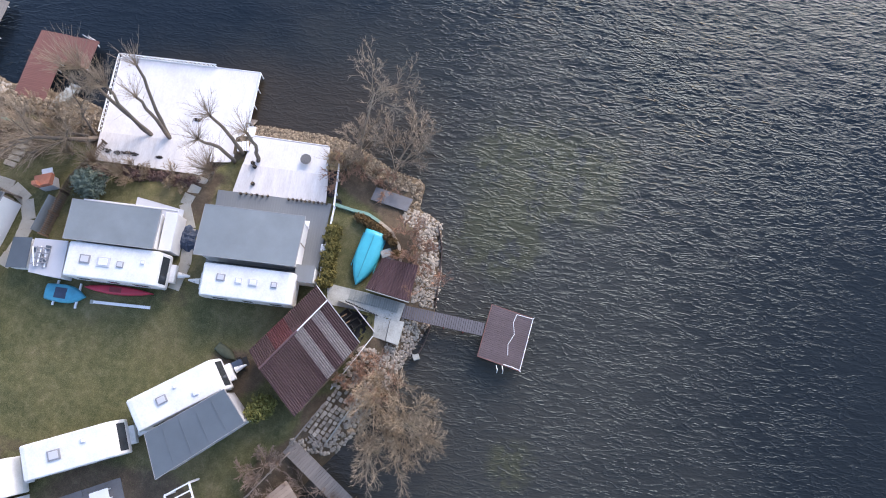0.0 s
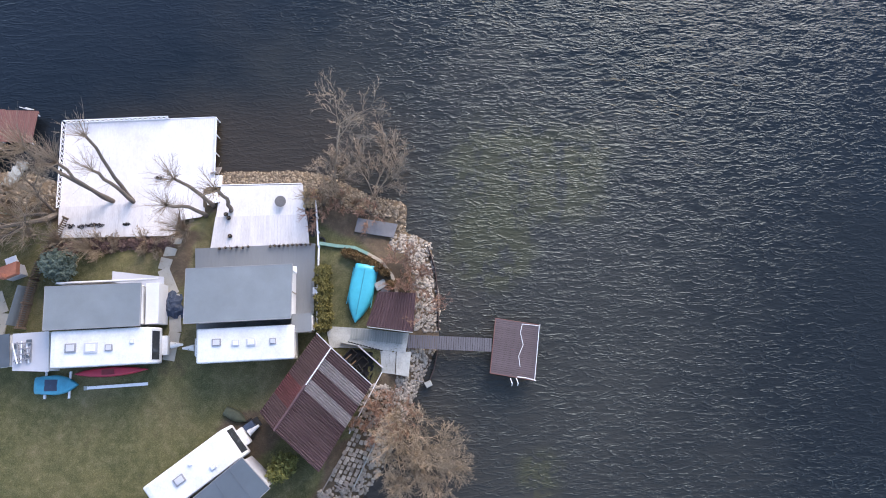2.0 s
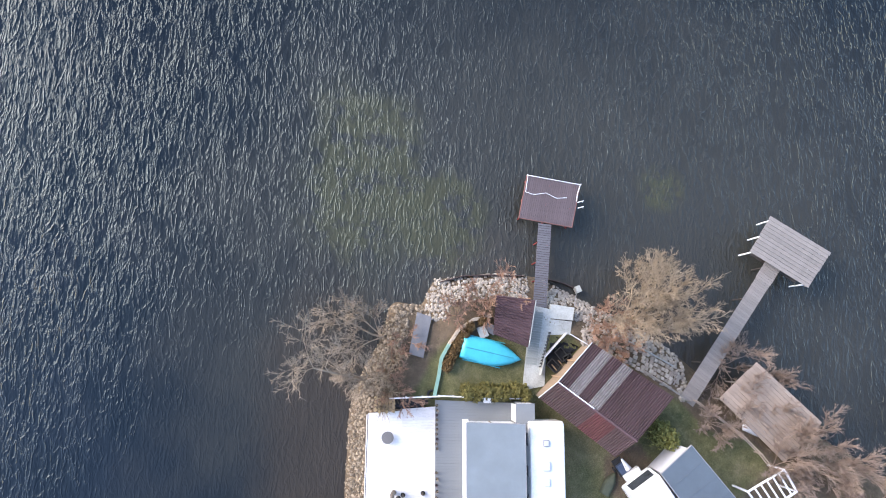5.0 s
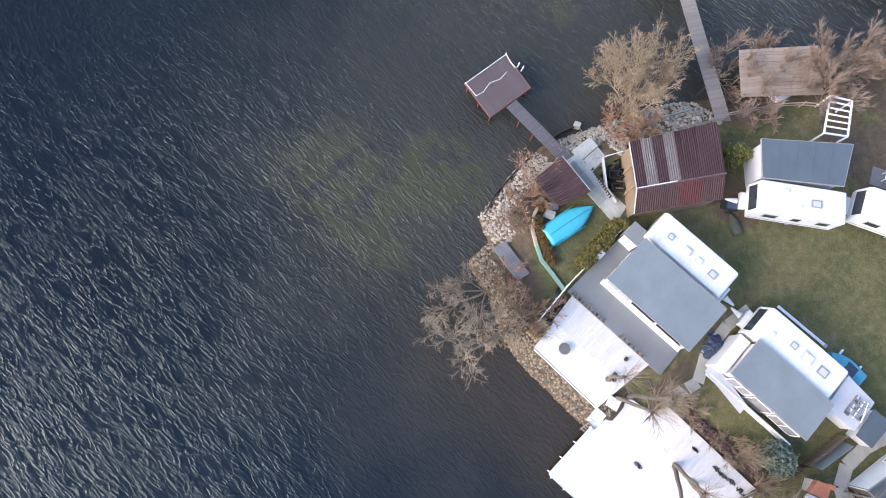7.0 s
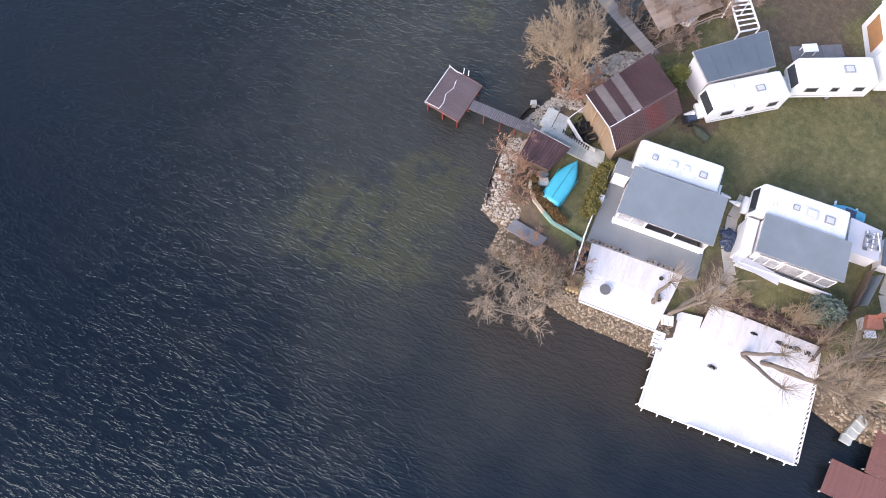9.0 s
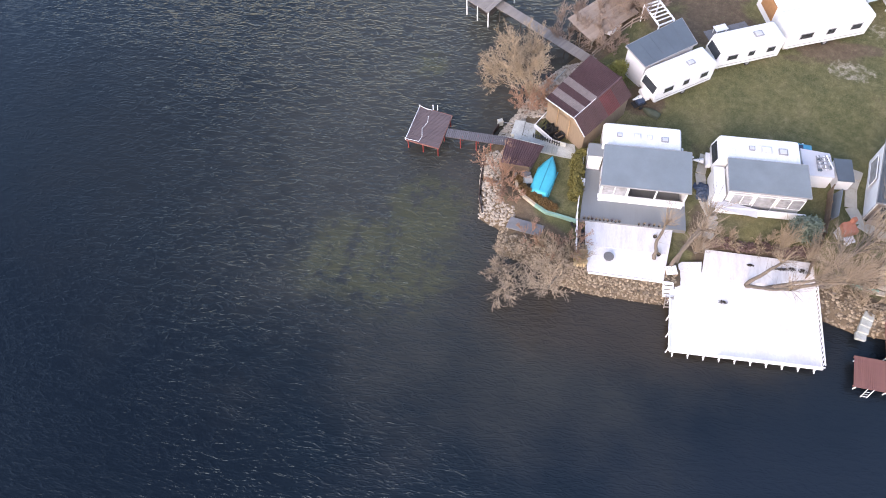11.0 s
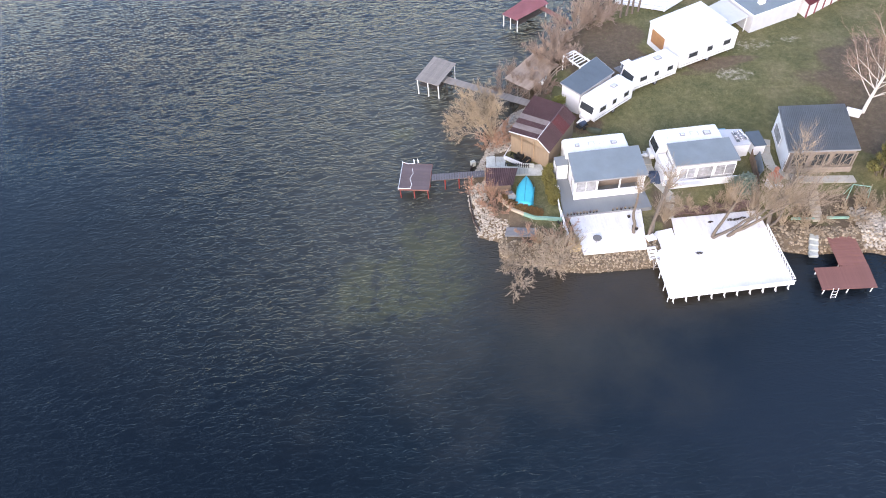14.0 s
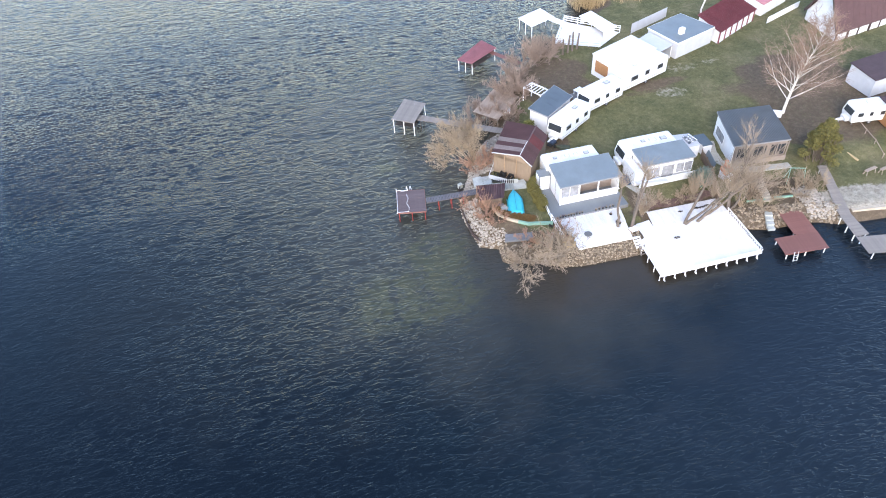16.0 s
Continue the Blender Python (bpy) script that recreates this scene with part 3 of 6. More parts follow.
# ---- roofs, walls, openings ----
def opening(parent, p0, p1, z0, z1, frame_mat, pane_mat, out=0.05, bars=0, name="window"):
    """A framed window standing 3 cm proud of the wall line from p0 to p1."""
    a, b = V(p0[0], p0[1], 0), V(p1[0], p1[1], 0)
    d = (b - a)
    n = V(d.y, -d.x, 0).normalized() * out
    L = d.length
    rz = math.degrees(math.atan2(d.y, d.x))
    c = (a + b) / 2 + n + V(0, 0, (z0 + z1) / 2)
    bm = bmesh.new()
    h, f = z1 - z0, 0.06
    R = pose(c.x, c.y, c.z, 0, 0, rz)
    for cc, ss in (((0, 0, h / 2 - f / 2), (L, 0.06, f)), ((0, 0, -h / 2 + f / 2), (L, 0.06, f)), ((-L / 2 + f / 2, 0, 0), (f, 0.06, h - 2 * f)), ((L / 2 - f / 2, 0, 0), (f, 0.06, h - 2 * f))):
        box(bm, cc, ss)
    for k in range(bars):
        box(bm, (-L / 2 + L * (k + 1) / (bars + 1), 0, 0), (f, 0.055, h - 2 * f))
    bm.transform(R)
    w = part(name, bm, frame_mat, parent)
    g = bmesh.new()
    box(g, (0, 0, 0), (L - 2 * f, 0.02, h - 2 * f))
    g.transform(R)
    part("pane", g, pane_mat, w)
    return w


def wall(parent, a, b, z0, za, zb, material, thick=0.08, name="wall"):
    """An upright wall from a to b whose top runs from za to zb."""
    a, b = V(a[0], a[1], 0), V(b[0], b[1], 0)
    d = (b - a).normalized()
    n = V(-d.y, d.x, 0) * thick
    bm = bmesh.new()
    v = [bm.verts.new(p) for p in (a + V(0, 0, z0), b + V(0, 0, z0), b + V(0, 0, zb), a + V(0, 0, za))]
    w = [bm.verts.new(p.co + n) for p in v]
    bm.faces.new(v)
    bm.faces.new(w[::-1])
    for i in range(4):
        bm.faces.new((v[(i + 1) % 4], v[i], w[i], w[(i + 1) % 4]))
    bmesh.ops.recalc_face_normals(bm, faces=bm.faces[:])
    return part(name, bm, material, parent)


def shell(parent, q, z0, wall_mat, roof_mat, inset=0.18, thick=0.12, seams=0, skip=(), fascia=None):
    """Sloped roof slab on the quad q (anticlockwise from above) with walls down to z0."""
    roof = part("roof", prism(bmesh.new(), q, thick), roof_mat, parent)
    if seams:
        bm = bmesh.new()
        for k in range(1, seams):
            a, b = bil(q, k / seams, 0.0), bil(q, k / seams, 1.0)
            prism(bm, [a + V(0, 0, .012) + (b - a).cross(V(0, 0, 1)).normalized() * s for s in (0,)] + [b + V(0, 0, .012), b + V(0, 0, .012) - (b - a).cross(V(0, 0, 1)).normalized() * .05, a + V(0, 0, .012) - (b - a).cross(V(0, 0, 1)).normalized() * .05], 0.02)
        part("seam", bm, M["felt_dark"], roof, "dark felt lap")
    if fascia:
        for i in range(4):
            a, b = Vector(q[i]), Vector(q[(i + 1) % 4])
            beam(roof, a - V(0, 0, thick * .6), b - V(0, 0, thick * .6), 0.04, thick + 0.05, fascia, "fascia")
    iu = inset / (Vector(q[1]) - Vector(q[0])).length
    iv = inset / (Vector(q[3]) - Vector(q[0])).length
    c = sub(q, iu, iv, 1 - iu, 1 - iv)
    for i in range(4):
        if i not in skip:
            a, b = c[i], c[(i + 1) % 4]
            wall(parent, a, b, z0, a.z - thick * .5, b.z - thick * .5, wall_mat)
    return c


def caravan(label, x, y, z, rz, L, W, H, hatches, group="caravans on the lawn", nose=0.45, windows=True, stripe=None, front_glass=True, back_glass=False, hitch=1):
    """A touring caravan: shell with sloped nose, roof hatches, windows, wheels and drawbar. x is its length."""
    t = thing("caravan", label, "caravan", x, y, z, rz, group)
    z0 = 0.42
    prof = [(-L / 2 + 0.06, z0), (L / 2 - nose * .55, z0), (L / 2 - 0.05, z0 + 0.45), (L / 2, z0 + 0.95), (L / 2 - nose * .7, H - 0.22), (L / 2 - nose, H - 0.03), (L / 2 - nose - .4, H),
            (-L / 2 + 0.45, H), (-L / 2 + 0.15, H - 0.06), (-L / 2, H - 0.3)]
    bm = bmesh.new()
    s0 = [bm.verts.new((px, -W / 2, pz)) for px, pz in prof]
    s1 = [bm.verts.new((px, W / 2, pz)) for px, pz in prof]
    bm.faces.new(s0)
    bm.faces.new(s1[::-1])
    n = len(prof)
    for i in range(n):
        bm.faces.new((s0[(i + 1) % n], s0[i], s1[i], s1[(i + 1) % n]))
    bmesh.ops.recalc_face_normals(bm, faces=bm.faces[:])
    edges = [e for e in bm.edges if abs(abs(e.verts[0].co.y) - W / 2) < 1e-4 and e.verts[0].co.y * e.verts[1].co.y > 0]
    bmesh.ops.bevel(bm, geom=edges, offset=0.09, segments=3, affect='EDGES', profile=0.5)
    body = part("body", bm, M["caravan"], t)
    for hx, hy, sx, sy, dark in hatches:
        b = bx((hx, hy, H + 0.05), (sx, sy, 0.11), 0, 0.03)
        h = part("roof_hatch", b, M["trim_grey"] if dark else M["panel_grey"], t, "raised roof hatch")
        part("dome", bx((hx, hy, H + 0.115), (sx * .72, sy * .72, 0.05), 0, 0.02), M["panel_grey"] if dark else M["caravan"], h)
    if windows:
        for sy in (-1, 1):
            for wx, ww in ((-L * .32, L * .13), (-L * .02, L * .10), (L * .27, L * .16)):
                w = part("window", bx((wx, sy * (W / 2 + .005), H * .60), (ww, 0.05, H * .24), 0, 0.03), M["trim_grey"], t)
                part("pane", bx((wx, sy * (W / 2 + .022), H * .60), (ww * .88, 0.03, H * .19), 0, 0.015), M["glass"], w)
            part("side_trim", bx((0, sy * (W / 2 + .004), z0 + .35), (L * .9, 0.03, 0.05), 0, 0.01), M["trim_grey"], t)
    if front_glass:
        f = part("front_window", bx((L / 2 - nose * .30, 0, H * .68), (0.05, W * .80, H * .30), 0, 0.02, 0, -math.degrees(math.atan2(nose * .7, H - 0.22 - z0 - .95))), M["glass"], t)
    if back_glass:
        part("rear_window", bx((-L / 2 - 0.005, 0, H * .66), (0.05, W * .7, H * .24), 0, 0.02), M["glass"], t)
    for sy in (-1, 1):
        w = part("wheel", tube(bmesh.new(), (-0.2, sy * (W / 2 - .22), 0.3), (-0.2, sy * (W / 2 - .03), 0.3), 0.3, 0.3, 18), M["black"], t)
        part("rim", tube(bmesh.new(), (-0.2, sy * (W / 2 - .04), 0.3), (-0.2, sy * (W / 2 - .015), 0.3), 0.17, 0.17, 14), M["trim_grey"], w)
        for jx in (-L * .42, L * .40):
            part("jack", tube(bmesh.new(), (jx, sy * W * .4, 0), (jx, sy * W * .4, z0 + .05), 0.03, 0.03, 6), M["trim_grey"], t)
    bm = bmesh.new()
    for sy in (-1, 1):
        tube(bm, (L / 2 - .5, sy * .6, z0 - .03), (L / 2 + .95, 0, z0 - .03), 0.045, 0.04, 6)
    tube(bm, (L / 2 + .8, 0, z0 - .03), (L / 2 + 1.25, 0, z0 - .0), 0.05, 0.06, 8)
    tube(bm, (L / 2 + .8, 0.1, 0.0), (L / 2 + .8, 0.1, z0 + .3), 0.03, 0.03, 6)
    part("drawbar", bm, M["trim_grey"], t, "galvanised drawbar")
    part("hitch_cover", tube(bmesh.new(), (L / 2 + .45, 0, z0 + .06), (L / 2 + 1.3, 0, z0 + .08), 0.24, 0.07, 10), M["caravan"], t, "white hitch cover")
    part("gas_locker", bx((L / 2 + .1, 0, z0 + .22), (0.45, W * .55, 0.45), 0, 0.06), M["caravan"], t)
    return t


def quad(*p):
    return [Vector(a) for a in p]


# ---- first plot: caravan with grey-roofed annexe, grey and white terraces ----
caravan("long white caravan beside a grey-roofed annexe", 3.4, 1.62, 1.42, 0, 7.0, 2.35, 2.72,
        [(1.75, -.2, .62, .5, True), (.45, -.1, .5, .42, False), (-.6, -.1, .62, .5, False), (-2.1, -.1, .45, .42, True)])
annex1 = thing("annexe", "annexe with flat grey-blue felt roof and white veranda", "cottage", group="caravan annexes")
q1 = quad((-0.09, -3.84, 4.05), (7.32, -3.84, 4.05), (7.3, 0.05, 4.56), (0, 0.05, 4.56))
shell(annex1, q1, 1.3, M["panel_white"], M["felt"], fascia=M["trim_grey"], skip=(0,))
for i, (a, b) in enumerate(((0.1, 2.3), (2.4, 4.6), (4.7, 7.1))):
    wall(annex1, (a, -3.6), (b, -3.6), 1.3, 2.2, 2.2, M["white_paint"], name="parapet")
    if i == 0:
        opening(annex1, (a, -3.5), (b, -3.5), 2.25, 3.75, M["white_paint"], M["glass_light"], bars=1)
part("sill", bx((3.55, -3.72, 2.25), (7.3, 0.42, 0.06), 0, 0.01), M["white_paint"], annex1)
wall(annex1, (0.1, -2.0), (7.1, -2.0), 1.3, 4.1, 4.1, M["tan_panel"], name="inner_wall")
for px in (0.1, 2.35, 4.65, 7.12):
    beam(annex1, (px, -3.55, 1.3), (px, -3.55, 3.95), 0.12, 0.12, M["white_paint"], "veranda_post")
lock1 = thing("garden_locker", "white box shed with a grey lid beside the terrace", "shed")
shell(lock1, quad((-1.25, -0.35, 3.3), (0.15, -0.35, 3.3), (0.15, 0.95, 3.4), (-1.25, 0.95, 3.4)), 1.25, M["white_paint"], M["terrace_grey"], inset=0.03, thick=0.06)
part("parcel_box", bx((-1.35, -2.1, 1.65), (.35, .5, .6), 0, .04), M["white_paint"], lock1)
terrace = thing("terrace", "grey boarded terrace in front of the annexe", "terrace", kind="structure")
tq = quad((-1.35, -5.75, 1.33), (7.55, -5.75, 1.33), (7.4, 0.3, 1.33), (-1.1, 0.4, 1.33))
part("boarding", joined_planks((tq[0], tq[1], tq[2], tq[3]), 0.2), M["terrace_grey"], terrace)["kind"] = "stuff"
part("base", prism(bmesh.new(), [p - V(0, 0, 0.045) for p in tq], 0.9), M["concrete_dark"], terrace)
lower = thing("sun_terrace", "white boarded lower terrace above the stones", "terrace", kind="structure")
lq = quad((-0.45, -10.47, 0.95), (5.75, -10.6, 0.95), (6.5, -5.7, 1.05), (-0.75, -5.7, 1.05))
part("boarding", joined_planks(sub(lq, 0, 0, 1, 0.52), 0.2), M["deck_white"], lower)["kind"] = "stuff"
part("upper_boarding", joined_planks([p + V(0, 0, .09) for p in sub(lq, -0.02, 0.5, 1, 1)], 0.2), M["deck_worn"], lower)["kind"] = "stuff"
part("base", prism(bmesh.new(), [p - V(0, 0, 0.06) for p in lq], 0.75), M["concrete_dark"], lower)
part("edge_board", bx((2.7, -10.62, 0.85), (6.1, 0.06, 0.22), -1, 0.01), M["white_paint"], lower)

# ---- white lake deck ----
deck = thing("lake_deck", "large white boarded deck on stilts over the water", "deck")
dq = quad((6.35, -16.38, 0.32), (17.85, -16.3, 0.32), (17.95, -9.3, 0.4), (6.55, -9.0, 0.4))
part("boarding", joined_planks(dq, 0.16), M["deck_white"], deck)["kind"] = "stuff"
uq = quad((8.9, -9.6, 0.54), (18.0, -9.55, 0.54), (17.95, -7.15, 0.62), (9.3, -6.95, 0.62))
part("upper_boarding", joined_planks(uq, 0.16), M["deck_worn"], deck)["kind"] = "stuff"
part("side_boarding", joined_planks(quad((6.62, -9.05, 0.45), (8.95, -9.25, 0.45), (9.0, -8.15, 0.5), (7.35, -8.35, 0.5)), 0.16), M["deck_white"], deck)["kind"] = "stuff"
for k in range(10):
    u = (k + 0.3) / 9.6
    for v in (0.01, 0.35, 0.7):
        p = bil(dq, u, v)
        post(deck, p.x, p.y, -2.4, 0.28, 0.06, M["white_paint"] if v < .1 else M["post_dark"])
    beam(deck, bil(dq, u, -0.02) - V(0, 0, .75), bil(dq, u, .05) - V(0, 0, .1), 0.07, 0.07, M["white_paint"], "strut", "white end strut")
for v in (0.02, 0.35, 0.7):
    beam(deck, bil(dq, 0.0, v) - V(0, 0, .13), bil(dq, 1.0, v) - V(0, 0, .13), 0.1, 0.16, M["post_dark"])
# dark boards added to stand in for the shade beneath the deck
for v in (.035, .2):
    beam(deck, bil(dq, .01, v) - V(0, 0, .3), bil(dq, .99, v) - V(0, 0, .3), .07, .36, M["dark_timber"], "underdeck_shade")
beam(deck, bil(dq, 0, -.004) - V(0, 0, .03), bil(dq, 1, -.004) - V(0, 0, .03), 0.05, 0.14, M["white_paint"], "edge_board")
beam(deck, bil(dq, -.004, 0) - V(0, 0, .0), bil(dq, -.004, 1) - V(0, 0, .0), 0.09, 0.14, M["white_paint"], "edge_board")
beam(deck, bil(dq, -.012, 0.02) + V(0, 0, .18), bil(dq, -.012, .62) + V(0, 0, .18), 0.05, 0.05, M["white_paint"], "side_rail")
for u in (0.02, .2, .4, .6):
    p = bil(dq, -.012, u)
    post(deck, p.x, p.y, -2.0, .72, 0.045, M["white_paint"], "side_post")


def lattice(parent, a, b, h, lean=0.0):
    a, b = Vector(a), Vector(b)
    L = (b - a).length
    d = (b - a) / L
    up = V(0, 0, math.cos(lean)) + V(d.y, -d.x, 0) * math.sin(lean)
    pan = part("lattice_panel", bmesh.new(), M["white_paint"], parent, "white diamond lattice")
    bm = bmesh.new()
    tube(bm, a + up * h, b + up * h, 0.035, 0.035, 6)
    tube(bm, a + up * .04, b + up * .04, 0.03, 0.03, 6)
    n = int(L / 0.36)
    for i in range(n):
        p, q = a + d * (L * i / n), a + d * (L * (i + 1) / n)
        tube(bm, p + up * .04, q + up * h, 0.03, 0.03, 5, False)
        tube(bm, q + up * .04, p + up * h, 0.03, 0.03, 5, False)
    bm.to_mesh(pan.data)
    bm.free()


lattice(deck, (17.8, -16.2, .33), (17.92, -9.4, .41), 0.6, 0.05)
lattice(deck, (9.9, -16.38, .34), (17.85, -16.3, .34), 0.45, 0.1)

# ---- second plot ----
caravan("white caravan with dark front window and roof hatches", 12.95, 1.35, 1.42, 180, 7.0, 2.5, 2.72,
        [(-2.0, .05, .75, .62, True), (-.65, .0, .9, .7, False), (.55, -.05, .5, .45, True), (2.1, .3, .3, .3, False)], back_glass=False)
annex2 = thing("annexe", "annexe with grey-blue felt roof beside a blue spruce", "cottage", group="caravan annexes")
q2 = quad((10.42, -3.0, 3.95), (16.96, -3.03, 3.95), (16.76, 0.02, 4.38), (10.3, 0.02, 4.38))
shell(annex2, q2, 1.3, M["panel_white"], M["felt"], fascia=M["trim_grey"])
opening(annex2, (10.9, -2.96), (12.6, -2.96), 2.1, 3.5, M["white_paint"], M["glass_light"], bars=1)
opening(annex2, (12.8, -2.96), (14.4, -2.96), 1.45, 3.5, M["white_paint"], M["glass_light"], name="door")
opening(annex2, (14.6, -2.96), (16.7, -2.96), 2.1, 3.5, M["white_paint"], M["glass_light"], bars=1)
part("porch_roof", prism(bmesh.new(), quad((9.5, -3.6, 2.15), (13.2, -4.2, 2.1), (13.2, -3.4, 2.15), (9.5, -2.7, 2.2)), 0.05), M["panel_grey"], annex2, "pale awning board")
part("porch_wall", bx((9.9, -1.6, 2.3), (0.9, 2.9, 1.9), 0, 0.03), M["panel_white"], annex2)
part("veranda_parapet", bx((13.5, -3.5, 1.75), (7.2, 0.12, 0.9), 0, 0.02), M["panel_white"], annex2)
ext2 = thing("store_shed", "white lean-to shed with stacked frames on its roof", "shed")
shell(ext2, quad((17.0, 0.0, 3.1), (19.5, 0.05, 3.0), (19.4, 2.6, 3.0), (16.9, 2.8, 3.1)), 1.35, M["panel_white"], M["panel_grey"], inset=0.06, thick=0.08)
box2 = thing("blue_shed", "small shed with a dark blue sheet roof", "shed")
shell(box2, quad((19.9, 0.0, 2.7), (21.3, 0.1, 2.6), (21.3, 2.4, 2.7), (19.75, 2.3, 2.8)), 1.35, M["panel_white"], M["felt_dark"], inset=0.06, thick=0.06)

# ---- third plot, east of the slat fence ----
annex3 = thing("bungalow", "low bungalow with dark grey roof and veranda", "cottage")
q3 = quad((21.9, -2.85, 4.1), (28.85, -3.65, 4.1), (30.1, 2.85, 4.7), (23.35, 3.6, 4.7))
c3 = shell(annex3, q3, 1.3, M["tan_panel"], M["corrugated"], fascia=M["trim_grey"], skip=(3,))
wall(annex3, c3[3], c3[0], 1.3, c3[3].z - .06, c3[0].z - .06, M["panel_white"], name="end_wall")
for k in range(6):
    part("roof_sheet", sheet([p + V(0, 0, .03) for p in sub(q3, k / 6, 0, (k + 1) / 6, 1)], 0.2, .012), M["corrugated"], annex3)
for px in (22.3, 23.9, 25.6, 27.2, 28.5):
    beam(annex3, (px, -3.15 - (px - 22.3) * .115, 1.3), (px, -3.15 - (px - 22.3) * .115, 4.0), .1, .1, M["tan_panel"], "veranda_post")
for px in (22.3, 25.6, 27.2):
    beam(annex3, (px, -3.14 - (px - 22.3) * .115, 2.2), (px + 1.3, -3.14 - (px + 1.3 - 22.3) * .115, 3.9), .06, .06, M["tan_panel"], "brace")
part("veranda_board", bx((25.4, -3.55, 1.75), (6.5, .06, .7), -6.6, .01), M["tan_panel"], annex3)
for a, b in ((22.4, 24.2), (24.6, 26.2), (26.6, 28.5)):
    ya, yb = -2.85 - (a - 21.9) * .115 + .12, -2.85 - (b - 21.9) * .115 + .12
    opening(annex3, (a, ya), (b, yb), 2.0, 3.6, M["tan_panel"], M["glass"], bars=2)
opening(annex3, (23.2, 2.6), (22.6, 0.0), 2.2, 3.5, M["white_paint"], M["glass_light"])
rdock = thing("red_dock", "L-shaped red-brown plank dock with a ladder", "dock")
RN = quad((22.7, -14.9, .36), (25.25, -15.1, .36), (25.75, -9.7, .7), (23.15, -9.55, .7))
RP = quad((19.95, -17.4, .36), (24.85, -17.75, .36), (25.3, -15.12, .36), (20.35, -14.8, .36))
planked(rdock, (RN[0], RN[3], RN[2], RN[1]), 0.15, M["dock_red"])
planked(rdock, (RP[0], RP[1], RP[2], RP[3]), 0.15, M["dock_red"])
for qd in (RN, RP):
    for u in (.06, .5, .94):
        for v in (.06, .94):
            p = bil(qd, u, v)
            post(rdock, p.x, p.y, -2.2, p.z - .04, 0.05, M["white_paint"])
    for v in (.05, .95):
        beam(rdock, bil(qd, 0, v) - V(0, 0, .12), bil(qd, 1, v) - V(0, 0, .12), .08, .14, M["dock_red"])

# ---- boathouse ----
bh = thing("boathouse", "boathouse with maroon corrugated roof and clear strips", "boathouse")
bT, bR, bB, bL = V(-1.68, 1.12, 3.9), V(-5.4, 4.85, 4.28), V(-1.7, 10.4, 4.5), V(2.3, 6.3, 4.0)
k = 0.29
rF, rK = bT.lerp(bR, k), bL.lerp(bB, k)
rF.z = rK.z = 4.95
bh_roof = part("roof", tube(bmesh.new(), rF + V(0, 0, .05), rK + V(0, 0, .05), 0.09, 0.09, 8), M["maroon"], bh, "maroon ridge cap")
N = 8
for i in range(N):
    lo = (rF.lerp(rK, i / N), rF.lerp(rK, (i + 1) / N), bR.lerp(bB, (i + 1) / N), bR.lerp(bB, i / N))
    clear = i in (1, 3)
    part("roof_sheet", sheet(lo, 0.17, 0.03), M["clear_sheet"] if clear else M["maroon"], bh_roof, "weathered clear sheet" if clear else "")
    part("roof_sheet", sheet((rF.lerp(rK, i / N), rF.lerp(rK, (i + 1) / N), bL.lerp(bT, 1 - (i + 1) / N), bL.lerp(bT, 1 - i / N)), 0.17, 0.03), M["maroon_red"] if i in (4, 5) else M["maroon"], bh_roof)
cen = (bT + bR + bB + bL) / 4
ins = [p.lerp(cen, 0.07) for p in (bT, bR, bB, bL)]
wall(bh, ins[1], ins[0], 0.9, 4.25, 3.8, M["wall_wood"], name="front_wall")
wall(bh, ins[0], ins[3], 0.9, 3.8, 3.8, M["wall_wood"])
wall(bh, ins[3], ins[2], 0.9, 3.8, 4.25, M["wall_wood"])
wall(bh, ins[2], ins[1], 0.9, 4.25, 4.25, M["wall_wood"])
for nm, pa, pb, pk in (("front_gable", ins[1], ins[0], rF.lerp(rK, .06)), ("rear_gable", ins[3], ins[2], rK.lerp(rF, .06))):
    gb = bmesh.new()
    tri = [V(pa.x, pa.y, 3.6), V(pb.x, pb.y, 3.6), V(pb.x, pb.y, min(pb.z, 4.4) - .08), pk - V(0, 0, .12), V(pa.x, pa.y, min(pa.z, 4.4) - .08)]
    off = V(.05, .07, 0) if nm == "front_gable" else V(-.05, -.07, 0)
    ga, gc = [gb.verts.new(p) for p in tri], [gb.verts.new(p + off) for p in tri]
    gb.faces.new(ga), gb.faces.new(gc[::-1])
    for i in range(5):
        gb.faces.new((ga[(i + 1) % 5], ga[i], gc[i], gc[(i + 1) % 5]))
    bmesh.ops.recalc_face_normals(gb, faces=gb.faces[:])
    part(nm, gb, M["wall_wood"], bh)
for u in (.3, .62):
    p = ins[1].lerp(ins[0], u)
    beam(bh, V(p.x - .06, p.y - .06, 1.0), V(p.x - .06, p.y - .06, 4.3), .1, .1, M["wood"], "corner_board")
beam(bh, bT + V(0, 0, -.02), rF + V(0, 0, -.02), .05, .12, M["panel_grey"], "bargeboard", "white bargeboard")
beam(bh, rF + V(0, 0, -.02), bR + V(0, 0, -.02), .05, .12, M["panel_grey"], "bargeboard", "white bargeboard")
bmc = bmesh.new()
prism(bmc, [rF + V(0, 0, .15) + (rK - rF).normalized() * 0, rF.lerp(bR, .02) + V(0, 0, .12), rF.lerp(bR, .02).lerp(rK.lerp(bB, .02), .45) + V(0, 0, .12), rF.lerp(rK, .45) + V(0, 0, .15)], .03)
part("ridge_strip", bmc, M["white_paint"], bh, "white strip along the ridge")

